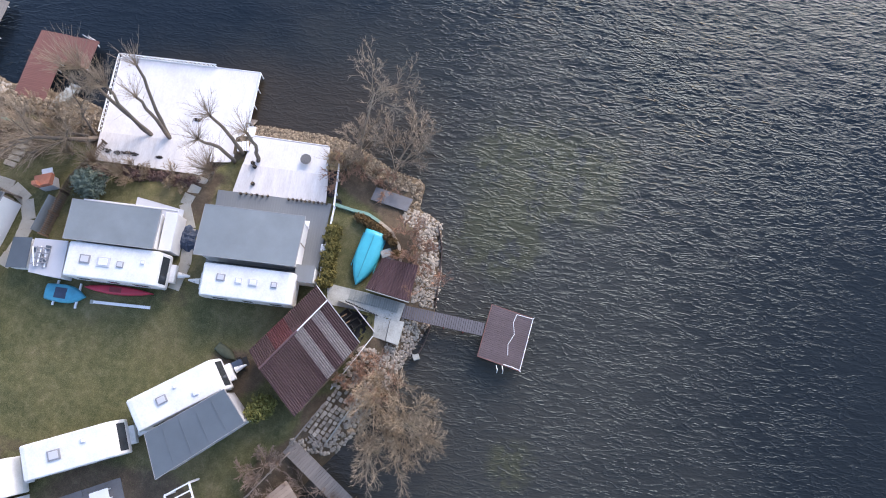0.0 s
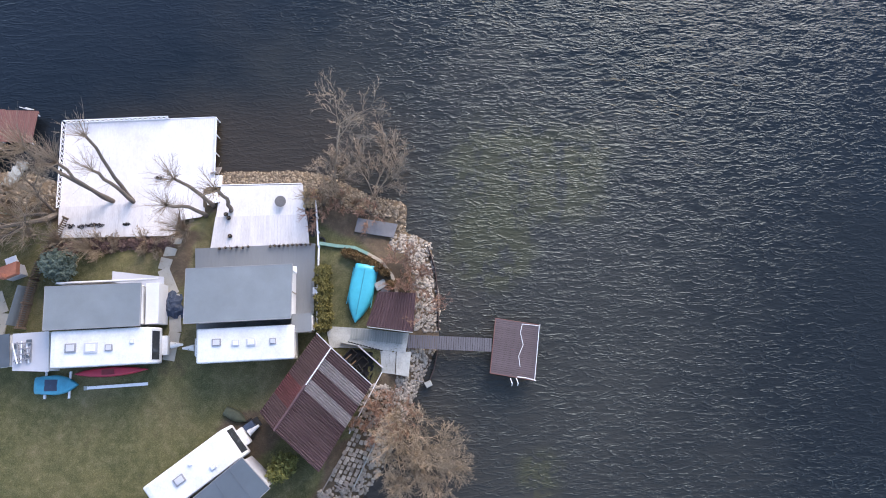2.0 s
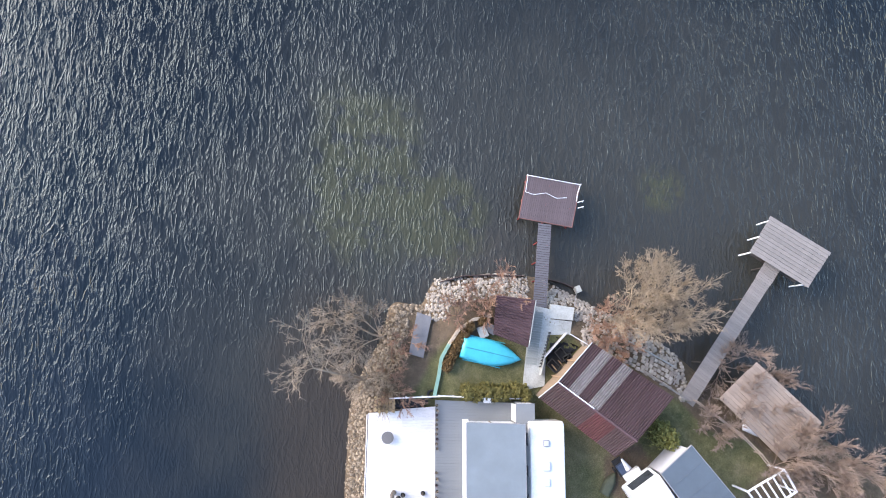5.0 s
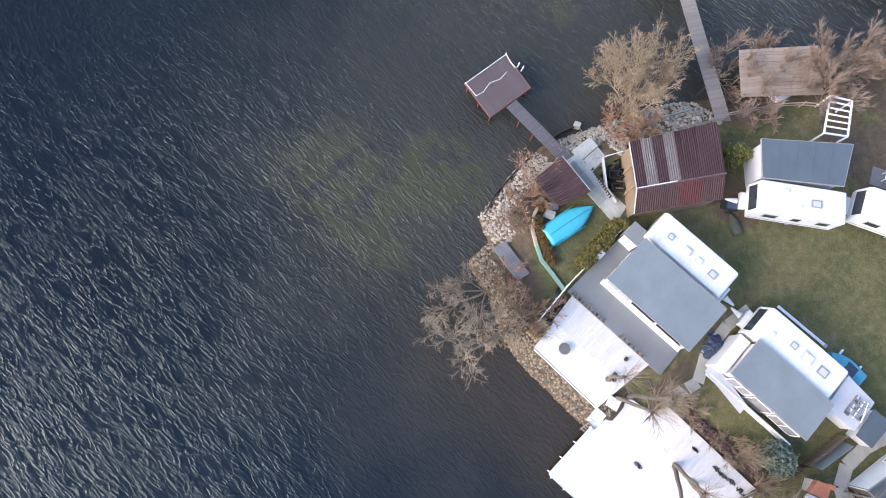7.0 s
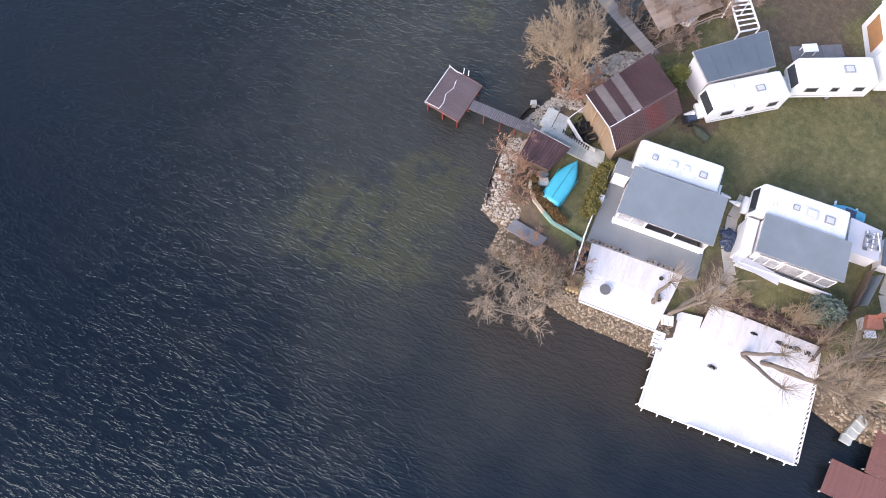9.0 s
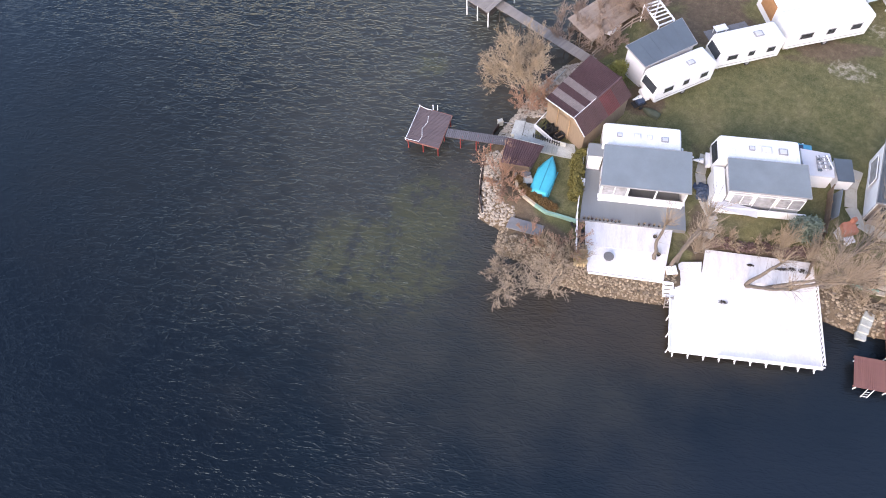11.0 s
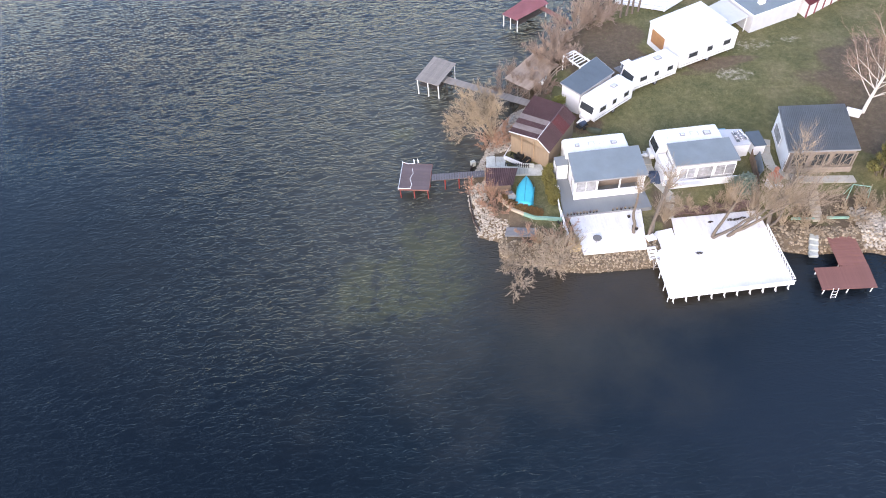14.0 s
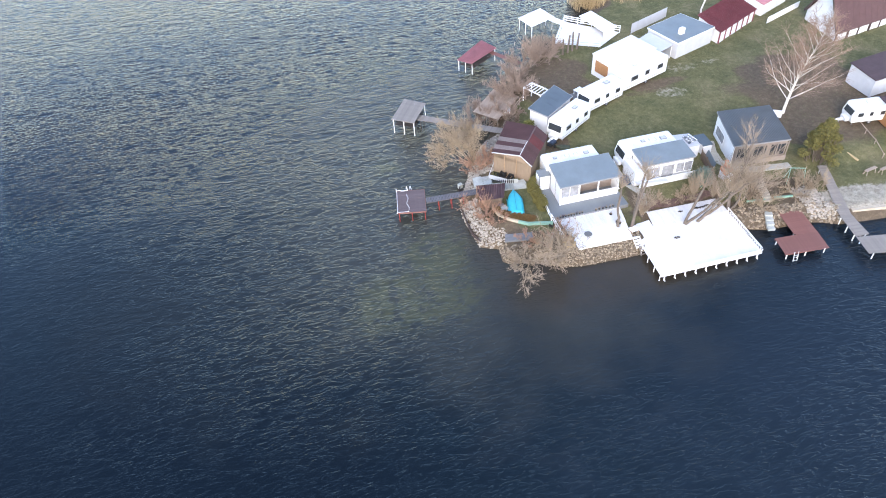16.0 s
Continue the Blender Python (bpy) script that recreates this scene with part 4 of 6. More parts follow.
# ---- small maroon shed on the point ----
shed = thing("shore_shed", "low brown shed with maroon corrugated roof by the path", "shed")
sq = quad((-8.75, -1.5, 2.55), (-6.0, -1.75, 2.6), (-5.05, 0.7, 2.65), (-8.4, 1.3, 2.65))
sr = part("roof", bx((-7, -.2, 2.5), (2.3, 2.1, .06), 0, .01), M["post_dark"], shed)
for i in range(4):
    part("roof_sheet", sheet(sub(sq, i / 4, 0, (i + 1) / 4, 1), 0.17, .025), M["shed_sheet"], sr)
si = sub(sq, .08, .08, .92, .92)
for i in range(4):
    wall(shed, si[i], si[(i + 1) % 4], .9, si[i].z - .05, si[(i + 1) % 4].z - .05, M["fence"])
beam(shed, V(-5.1, .78, 2.6), V(-8.4, 1.36, 2.6), .06, .1, M["concrete"], "gutter", "pale gutter")

# ---- north plots ----
annex4 = thing("annexe", "annexe with five-strip dark felt roof by the pergola", "cottage", group="caravan annexes")
q4 = quad((3.28, 9.11, 4.85), (8.0, 12.64, 4.85), (6.51, 15.36, 5.3), (1.38, 11.11, 5.3))
shell(annex4, q4, 1.9, M["panel_grey"], M["felt_dark"], seams=5, fascia=M["trim_grey"])
caravan("white caravan backing onto a dark-roofed annexe", 6.5, 9.85, 1.9, 214, 6.6, 2.3, 2.72, [(-1.0, .1, .75, .55, True), (1.2, -.55, .4, .3, False), (.1, .5, .2, .2, False)], back_glass=False)
caravan("white caravan parked nose to tail on the lawn", 12.75, 14.3, 1.95, 202.5, 6.6, 2.35, 2.7, [(-1.0, 0, .85, .7, True), (1.0, .4, .35, .3, False)])


# ---- vegetation ----
class Sticks:
    """Collects tapered bars and makes one mesh of them."""

    def __init__(self):
        self.a, self.b, self.ra, self.rb = [], [], [], []

    def add(self, a, b, ra, rb):
        self.a.append(tuple(a)), self.b.append(tuple(b)), self.ra.append(ra), self.rb.append(rb)

    def mesh(self, name, material, n=3):
        A, B = np.array(self.a), np.array(self.b)
        D = B - A
        D /= np.maximum(np.linalg.norm(D, axis=1, keepdims=True), 1e-6)
        ref = np.where(np.abs(D[:, 2:3]) > 0.9, np.array([[1.0, 0, 0]]), np.array([[0, 0, 1.0]]))
        U = np.cross(D, ref)
        U /= np.linalg.norm(U, axis=1, keepdims=True)
        W = np.cross(D, U)
        ang = 2 * np.pi * np.arange(n) / n
        ring = U[:, None] * np.cos(ang)[None, :, None] + W[:, None] * np.sin(ang)[None, :, None]
        va = A[:, None] + ring * np.array(self.ra)[:, None, None]
        vb = B[:, None] + ring * np.array(self.rb)[:, None, None]
        verts = np.concatenate([va, vb], 1).reshape(-1, 3)
        base = np.arange(len(A))[:, None] * 2 * n
        i = np.arange(n)[None]
        j = (i + 1) % n
        f = np.stack([base + i, base + j, base + n + j, base + n + i], -1).reshape(-1, 4)
        me = bpy.data.meshes.new(name)
        me.from_pydata(verts.tolist(), [], f.tolist())
        me.materials.append(material)
        return me


def stick_part(name, sticks, material, parent, n=3, label=""):
    ob = new(name, sticks.mesh(name, material, n))
    ob.parent = parent
    return tagged(ob, label)


def jitter(d, amount, rng):
    return (d + Vector((rng.gauss(0, amount), rng.gauss(0, amount), rng.gauss(0, amount)))).normalized()


def grow(store, p, d, L, r, lvl, top, rng, kids, spread, up, ratio, clear=1):
    """Bends one limb along and lets it fork."""
    segs = 4 if lvl < 2 else 3
    if lvl == top:
        d = (jitter(d, 0.1, rng) + V(0, 0, 0.3 * up)).normalized()
        for k in range(2):
            e = jitter(d, 0.22, rng) if k else d
            store[2].add(p, p + e * L * rng.uniform(.7, 1.25), 0.0085, 0.004)
        return
    for s in range(segs):
        d = jitter(d, 0.13, rng)
        d = (d + V(0, 0, up * (0.1 if lvl else 0.02))).normalized()
        q = p + d * (L / segs)
        r2 = max(r * (1 - 0.16), 0.012)
        store[min(lvl, 2)].add(p, q, max(r, .012), r2)
        if lvl < top and (s >= clear or lvl > 0) and not (lvl == top - 1 and lvl > 1 and rng.random() < .35):
            for _ in range(kids[lvl] if s < segs - 1 else kids[lvl] + 1):
                ax = jitter(V(0, 0, 0.001), 1.0, rng)
                nd = (d + (ax - d * ax.dot(d)).normalized() * spread * rng.uniform(0.6, 1.3)).normalized()
                grow(store, q.copy(), nd, L * ratio * rng.uniform(0.7, 1.2), r2 * 0.55, lvl + 1, top, rng, kids, spread, up, ratio)
        p, r = q, r2


def bare_tree(name, label, base, limbs, seed, bark, twig, top=4, kids=(1, 2, 2, 2), spread=0.7, up=0.6, ratio=0.55, group="", category="tree", clear=1):
    """A leafless tree or shrub from a few main limbs: (direction, length, radius)."""
    rng = random.Random(seed)
    t = thing(name, label, category, base[0], base[1], base[2], 0, group)
    store = [Sticks(), Sticks(), Sticks()]
    for d, L, r in limbs:
        grow(store, V(0, 0, -0.1), Vector(d).normalized(), L, r, 0, top, rng, kids, spread, up, ratio, clear)
    stick_part("trunk", store[0], bark, t, 7)
    if store[1].a:
        stick_part("limb", store[1], bark, t, 5)["kind"] = "stuff"
    if store[2].a:
        stick_part("crown", store[2], twig, t, 3)["kind"] = "stuff"
    return t


def leafy(name, label, base, blobs, count, size, material, seed, flat=0.5, category="shrub", group="", stems=True):
    """A leafy shrub: stems and many small leaves within uneven lobes (x, y, z, rx, ry, rz)."""
    rng = np.random.RandomState(seed)
    t = thing(name, label, category, base[0], base[1], base[2], 0, group)
    P = []
    for bxx, by, bz, rx, ry, rz in blobs:
        n = int(count / len(blobs))
        v = rng.normal(size=(n, 3))
        v /= np.linalg.norm(v, axis=1, keepdims=True)
        rad = rng.uniform(0.45, 1.0, (n, 1)) ** 0.5 * (1 + 0.18 * np.sin(v[:, :1] * 9 + v[:, 1:2] * 7) + 0.1 * rng.normal(size=(n, 1)))
        q = v * rad * np.array([[rx, ry, rz]]) + np.array([[bxx, by, bz]])
        P.append(q[q[:, 2] > 0.03])
    P = np.concatenate(P)
    n = len(P)
    a = rng.normal(size=(n, 3))
    a[:, 2] *= flat
    a /= np.linalg.norm(a, axis=1, keepdims=True)
    b = np.cross(a, rng.normal(size=(n, 3)))
    b /= np.linalg.norm(b, axis=1, keepdims=True)
    s = size * rng.uniform(0.6, 1.4, (n, 1))
    verts = np.stack([P - a * s, P + b * s * .45, P + a * s, P - b * s * .45], 1).reshape(-1, 3)
    me = bpy.data.meshes.new("foliage")
    me.from_pydata(verts.tolist(), [], (np.arange(n)[:, None] * 4 + np.arange(4)[None]).tolist())
    me.materials.append(material)
    ob = new("foliage", me)
    ob.parent = t
    ob["kind"] = "stuff"
    st = Sticks()
    r2 = random.Random(seed)
    for bxx, by, bz, rx, ry, rz in blobs:
        for _ in range(6):
            st.add((bxx * .6, by * .6, 0), (bxx + r2.uniform(-.6, .6) * rx, by + r2.uniform(-.6, .6) * ry, bz + r2.uniform(-.2, .7) * rz), 0.03, 0.01)
    stick_part("stems", st, M["bark"], t, 4)["kind"] = "stuff"
    return t


def at(x, y, dz=0.0):
    return (x, y, max(gz(x, y), -0.7) + dz)


TREES = "bare trees along the shore"
# willows on the south-west point
bare_tree("willow_tree", "bare willow leaning over the water from the stones", at(-2.7, -10.7), [((-.02, -.72, .86), 5.4, .12)], 11, M["twig_grey"], M["twig_grey"], kids=(1, 2, 2, 2), ratio=.5, spread=.85, group=TREES, clear=2)
bare_tree("willow_tree", "bushy bare willow growing among shore stones", at(-2.9, -10.3), [((.3, -.3, 1), 2.0, .05), ((-.35, -.5, 1), 2.2, .05), ((.45, -.7, .9), 2.1, .05), ((-.1, -.9, .7), 2.3, .05), ((.1, .3, 1), 1.6, .04)], 12, M["twig_grey"], M["twig_grey"], top=3, kids=(1, 2, 3), spread=.7, group=TREES)
bare_tree("willow_tree", "low bare willow spreading over the water beside the grey slab", at(-5.8, -9.5), [((-.15, -.9, .40), 3.4, .09), ((-.4, -.75, .55), 2.9, .07), ((.15, -.8, .6), 2.7, .06), ((-.2, -.4, .9), 2.2, .05)], 13, M["twig_grey"], M["twig_grey"], kids=(1, 2, 2, 1), ratio=.52, spread=.65, up=.3, group=TREES)
# tan thicket on the north shore of the point
bare_tree("willow_tree", "wide tan bare willow over the northern stones", at(-6.6, 8.6), [((-.6, .35, .8), 3.8, .11), ((-.3, .75, .8), 3.9, .1), ((-.55, -.25, .85), 3.2, .08), ((-.1, .2, 1), 3.5, .1), ((-.75, .8, .6), 3.7, .08), ((.3, .8, .8), 3.5, .08), ((-.9, .0, .6), 3.2, .07), ((.1, 1, .7), 3.6, .07)], 21, M["twig"], M["twig"], kids=(1, 2, 2, 2), spread=.72, group=TREES)
# pollards standing through the white deck and beside the terrace
def pollard(label, base, heads, seed, shoots=26, reach=2.4):
    """Lopped stems, each ending in a knob with a fan of thin upright shoots."""
    rng = random.Random(seed)
    t = thing("pollard_tree", label, "tree", *base, 0, TREES)
    for hx, hy, hz in heads:
        tip = V(hx - base[0], hy - base[1], hz - base[2])
        stem, st = Sticks(), Sticks()
        p, n = V(0, 0, -.2), 7
        side = jitter(V(0, 0, .001), 1, rng) * .28
        for k in range(n):
            f = (k + 1) / n
            q = tip * f + side * math.sin(math.pi * f) + Vector((rng.gauss(0, .04), rng.gauss(0, .04), 0))
            stem.add(p, q, .17 - .07 * k / n, .17 - .07 * (k + 1) / n)
            if k > 2:
                for _ in range(3):
                    e = (jitter(V(0, 0, .001), 1, rng) * .8 + V(0, 0, .7)).normalized()
                    st.add(q, q + e * rng.uniform(.5, 1.3), .014, .005)
            p = q
        for _ in range(int(shoots * 1.6)):
            e = (tip.normalized() * .5 + jitter(V(0, 0, .001), 1, rng) * .75 + V(0, 0, .75)).normalized()
            L = reach * rng.uniform(.45, 1.1)
            m = p + e * L * .5
            m2 = m + jitter(e, .12, rng) * L * .5
            st.add(p, m, .018, .013), st.add(m, m2, .013, .005)
            for _ in range(3):
                o = p.lerp(m2, rng.uniform(.3, .9))
                st.add(o, o + jitter(e, .35, rng) * L * rng.uniform(.2, .4), .010, .004)
        k = stick_part("stem", stem, M["bark"], t, 8)
        stick_part("crown", st, M["twig_grey"], t, 3)["kind"] = "stuff"


pollard("twin-stemmed lopped tree rising through the white deck", (12.5, -9.75, .3), [(13.3, -12.95, 6.3), (13.1, -10.6, 6.0)], 31, 20)
pollard("lopped bare tree leaning over the deck's lattice side", (13.9, -9.82, .3), [(15.7, -11.4, 5.4), (17.2, -12.0, 6.6)], 32, 44, 3.1)
pollard("leaning lopped tree between terrace and deck", (6.95, -8.4, .4), [(7.7, -7.75, 6.9)], 33, 30)
pollard("tall lopped tree at the corner of the deck", (6.4, -9.1, .4), [(7.05, -9.4, 7.4)], 34, 30)
pollard("slender lopped tree through the white terrace", (5.1, -8.55, .7), [(4.6, -8.8, 6.6)], 35, 26, 2.2)
# trees east of the deck
bare_tree("pollard_tree", "thick bare tree leaning over the slat fence", at(18.3, -9.1), [((.28, .5, .85), 5.4, .24), ((.85, .1, .6), 4.4, .15), ((.25, -.35, 1), 5.2, .13)], 41, M["bark"], M["twig_grey"], top=3, kids=(2, 3, 3), spread=.6, group=TREES)
for i, (x, y, h) in enumerate(((21.6, -10.6, 1.5), (14.3, -6.3, 1.2), (11.0, -6.2, 1.0), (26.6, -9.6, 1.6), (28.6, -9.4, 1.8))):
    bare_tree("shrub", "leafless tan shrub on the bank", at(x, y), [((math.cos(a), math.sin(a), 1.0), h * random.Random(i * 9 + k).uniform(.7, 1.1), .03) for k, a in enumerate((0.3, 1.5, 2.6, 3.8, 5.0))], 50 + i, M["twig"], M["twig"], top=3, kids=(2, 2, 2), spread=.6, category="shrub", group="leafless shrubs")
for i, (x, y, h) in enumerate(((-8.4, -2.3, 1.2), (-8.5, -3.4, 1.4), (-7.4, -4.2, 1.2), (-9.2, -0.4, 1.6), (-5.5, -7.9, 1.2), (-3.6, -8.6, 1.2), (-4.9, 6.9, 1.4), (-6.1, 6.2, 1.3), (-6.9, 6.9, 1.6), (-5.6, 7.4, 1.7), (-7.3, 7.7, 1.4), (-1.9, -8.3, 1.3))):
    bare_tree("shrub", "twiggy red-brown shrub among pale stones", at(x, y), [((math.cos(a), math.sin(a), .9), h * random.Random(i * 7 + k).uniform(.7, 1.1), .022) for k, a in enumerate((0.1, 1.4, 2.5, 3.7, 4.9))], 70 + i, M["twig_red"], M["twig_red"], top=3, kids=(1, 2, 2), spread=.6, category="shrub", group="leafless shrubs")
# northern shore thickets
for i, (x, y, h) in enumerate(((-3.6, 16.6, 2.2), (-0.9, 18.6, 2.2), (1.9, 21.6, 2.4), (-2.2, 19.4, 2.0), (3.4, 18.6, 1.6), (3.6, 23.8, 2.2), (6.4, 26.8, 2.6), (8.4, 26.6, 2.4), (9.4, 29.4, 2.2), (11.0, 28.6, 1.8), (0.4, 14.2, 1.4), (3.0, 21.2, 2.0))):
    bare_tree("shoreline_bush", "dense pinkish-tan bare bush on the lake shore", at(x, y), [((math.cos(a), math.sin(a), 1.1), h * random.Random(i * 5 + k).uniform(.75, 1.2), .028) for k, a in enumerate((0.2, 1.2, 2.3, 3.3, 4.3, 5.4))], 90 + i, M["twig_pink"], M["twig_pink"], top=3, kids=(2, 2, 3), up=.9, spread=.55, category="bush", group="shore thicket")


def tall_birch(x, y, h, seed):
    """A straight white stem with long ascending limbs and a haze of fine drooping twigs."""
    rng = random.Random(seed)
    t = thing("birch_tree", "tall white-barked birch with fine red-brown twigs", "tree", *at(x, y))
    stem, limb, crown = Sticks(), Sticks(), Sticks()
    pts, p, d = [], V(0, 0, -.1), V(-.02, .03, 1)
    for k in range(12):
        d = (jitter(d, .05, rng) + V(0, 0, .15)).normalized()
        q = p + d * h / 12
        stem.add(p, q, .20 * (1 - k / 12.5), .20 * (1 - (k + 1) / 12.5))
        pts.append(q.copy())
        p = q
    for k in range(48):
        f = .13 + .84 * k / 47
        p = pts[min(11, int(f * 12))].copy()
        a = k * 2.4 + rng.uniform(-.4, .4)
        L = (.62 - .45 * f) * h * rng.uniform(.7, 1.1)
        d = V(math.cos(a), math.sin(a), .75 + .6 * f).normalized()
        r = .058 * (1 - .6 * f)
        for s in range(6):
            d = (jitter(d, .09, rng) + V(0, 0, .03)).normalized()
            q = p + d * L / 6
            limb.add(p, q, r * (1 - s / 6.5), r * (1 - (s + 1) / 6.5))
            for _ in range(4 if s else 1):
                e = (d + jitter(V(0, 0, .001), 1, rng) * .75).normalized()
                m = p.lerp(q, rng.random())
                l2 = L * .26 * rng.uniform(.6, 1.2)
                m2 = m + e * l2
                crown.add(m, m2, .016, .009)
                for _ in range(7):
                    g = (e + jitter(V(0, 0, .001), 1, rng) * .9 - V(0, 0, .25)).normalized()
                    n0 = m.lerp(m2, rng.uniform(.25, 1))
                    crown.add(n0, n0 + g * rng.uniform(.35, .9), .008, .004)
            p = q
    stick_part("trunk", stem, M["birch"], t, 8)
    stick_part("limb", limb, M["birch"], t, 5)["kind"] = "stuff"
    stick_part("crown", crown, M["birch_twig"], t, 3)["kind"] = "stuff"


tall_birch(34.4, 4.9, 12.2, 121)


def coppice(x, y, n, h, fan, seed, material):
    """Long straight shoots fanning up from a cut stump."""
    rng = random.Random(seed)
    t = thing("coppiced_shrub", "cut stump with long straight tan winter shoots", "shrub", *at(x, y), 0, "coppiced shrubs")
    part("stump", tube(bmesh.new(), (0, 0, -.1), (.05, .03, .5), .16, .13, 9), M["bark"], t)
    st = Sticks()
    for k in range(n):
        a = rng.uniform(0, 2 * math.pi)
        d = V(math.cos(a) * fan * rng.uniform(.1, 1), math.sin(a) * fan * rng.uniform(.1, 1), 1).normalized()
        p = V(rng.uniform(-.12, .12), rng.uniform(-.12, .12), rng.uniform(.2, .5))
        L = h * rng.uniform(.6, 1.1)
        for s in range(3):
            d = jitter(d, .06, rng)
            q = p + d * L / 3
            st.add(p, q, .021 - .006 * s, .015 - .005 * s)
            if s:
                for _ in range(2):
                    e = jitter(d, .3, rng)
                    m = p.lerp(q, rng.random())
                    st.add(m, m + e * L * rng.uniform(.15, .3), .010, .005)
            p = q
    stick_part("shoot", st, material, t, 3)["kind"] = "stuff"


for i, (x, y, n, h, fan) in enumerate(((8.5, -7.3, 120, 3.2, .7), (15.4, -6.2, 90, 3.0, .55), (17.6, -6.9, 70, 3.0, .6), (19.6, -7.4, 80, 3.2, .9), (20.9, -8.8, 80, 3.0, .9), (19.2, -9.8, 36, 2.4, .9), (22.4, -7.2, 34, 2.4, .9))):
    coppice(x, y, n, h, fan, 300 + i, M["twig"] if i % 2 else M["twig_grey"])
coppice(-8.15, -1.95, 30, 2.3, .5, 330, M["twig_red"])
for i, (x, y) in enumerate(((-4.4, -8.7), (-3.2, -9.2), (-2.0, -8.9), (-0.9, -9.4))):
    coppice(x, y, 55, 1.7, .85, 340 + i, M["twig"])
bare_tree("birch_tree", "white-barked leafless tree behind a grey cottage", at(38.5, 33), [((.15, .1, 1), 5.0, .16)], 122, M["birch"], M["birch_twig"], top=3, kids=(2, 2, 2), spread=.8)
# green things
_rc = random.Random(77)
_tiers = [(0, 0, 3.0, .9, .9, 1.6)]
for k in range(34):
    f = (k / 33) ** .85
    a_, rr = k * 2.4 + _rc.uniform(-.3, .3), (2.45 - 2.05 * f) * _rc.uniform(.65, 1.08)
    _tiers.append((rr * math.cos(a_), rr * math.sin(a_), .75 + 4.6 * f + _rc.uniform(-.2, .2), .72 - .3 * f, .72 - .3 * f, .42))
leafy("conifer_tree", "olive-green bushy conifer by the boardwalk", at(32.4, -4.9), _tiers, 11000, .12, M["leaf_conifer"], 201, category="tree")
leafy("blue_spruce", "round blue-green spruce shrub against the fence", at(17.15, -4.85), [(0, 0, .8, 1.25, 1.2, .8), (.1, 0, 1.5, .8, .8, .7), (-.4, .3, 1.0, .9, .8, .6)], 4200, .12, M["leaf_spruce"], 202)
leafy("evergreen_shrub", "bright green shrub behind the boathouse", at(1.0, 10.1), [(0, 0, .9, .9, .9, .9), (.3, .4, 1.3, .7, .6, .7), (-.4, -.2, 1.2, .6, .6, .6)], 2600, .11, M["leaf_green"], 203)
for i in range(7):
    leafy("hedge_plant", "olive conifer hedge plant beside the terrace", at(-1.9 + .1 * math.sin(i * 2.3), -3.6 + i * .68), [(0, 0, .55, .6, .5, .65), (.05, .1, 1.0, .42, .36, .5), (-.3, 0, .4, .35, .4, .4)], 1300, .09, M["leaf_olive"], 210 + i, group="hedge by the terrace")
for i in range(8):
    u = i / 7
    leafy("hedge_plant", "rust-olive low hedge plant behind the rowing boat", at(-7.0 + 3.3 * u, -2.4 - 2.5 * u ** .55), [(0, 0, .3, .42, .36, .36), (.1, .05, .5, .28, .26, .24)], 800, .08, M["leaf_rust"], 230 + i, group="hedge by the boat")

for i in range(9):
    x = 9.9 + i * .98
    leafy("heather_plant", "low purple-brown heather bordering the white deck", at(x, -6.35 + .12 * math.sin(i * 1.9)), [(0, 0, .22, .62, .5, .28), (.25, .12, .3, .4, .35, .26)], 900, .09, M["heather"], 260 + i, group="heather border")


# ---- stones ----
def stone_mesh(seed, name="stone"):
    rng = random.Random(seed)
    bm = bmesh.new()
    bmesh.ops.create_icosphere(bm, subdivisions=1, radius=0.5)
    for v in bm.verts:
        v.co = Vector((v.co.x * rng.uniform(.75, 1.2), v.co.y * rng.uniform(.75, 1.2), v.co.z * rng.uniform(.55, .8)))
    me = bpy.data.meshes.new(name)
    bm.to_mesh(me)
    bm.free()
    me.materials.append(M["stone"])
    return me


STONES = [stone_mesh(s) for s in range(6)]


def stones_joined(name, parent, pts, seed, material, smin=.14, smax=.34):
    """Stones too many and too small to pick singly, joined."""
    rng = np.random.RandomState(seed)
    base = [np.array([v.co[:] for v in m.vertices]) for m in STONES]
    faces = np.array([p.vertices[:] for p in STONES[0].polygons])
    vs, fs, off = [], [], 0
    for x, y, z in pts:
        b = base[rng.randint(6)] * rng.uniform(smin, smax) * rng.uniform(.8, 1.25, 3)
        a = rng.uniform(0, 6.28)
        R = np.array([[math.cos(a), -math.sin(a), 0], [math.sin(a), math.cos(a), 0], [0, 0, 1]])
        vs.append(b @ R.T + np.array([x, y, z]))
        fs.append(faces + off)
        off += len(b)
    me = bpy.data.meshes.new(name)
    me.from_pydata(np.concatenate(vs).tolist(), [], np.concatenate(fs).tolist())
    me.materials.append(material)
    ob = new(name, me)
    ob.parent = parent
    ob["kind"] = "stuff"
    return ob


def shore_points(n, seed, keep, dmin=-.5, dmax=1.9, box_=(-11, -13, 30, 15)):
    rng = np.random.RandomState(seed)
    X = rng.uniform(box_[0], box_[2], n)
    Y = rng.uniform(box_[1], box_[3], n)
    d = shore_distance(X, Y)
    ok = (d > dmin) & (d < dmax) & np.array([keep(x, y) for x, y in zip(X, Y)])
    X, Y = X[ok], Y[ok]
    return list(zip(X, Y, height(X, Y) + .03))


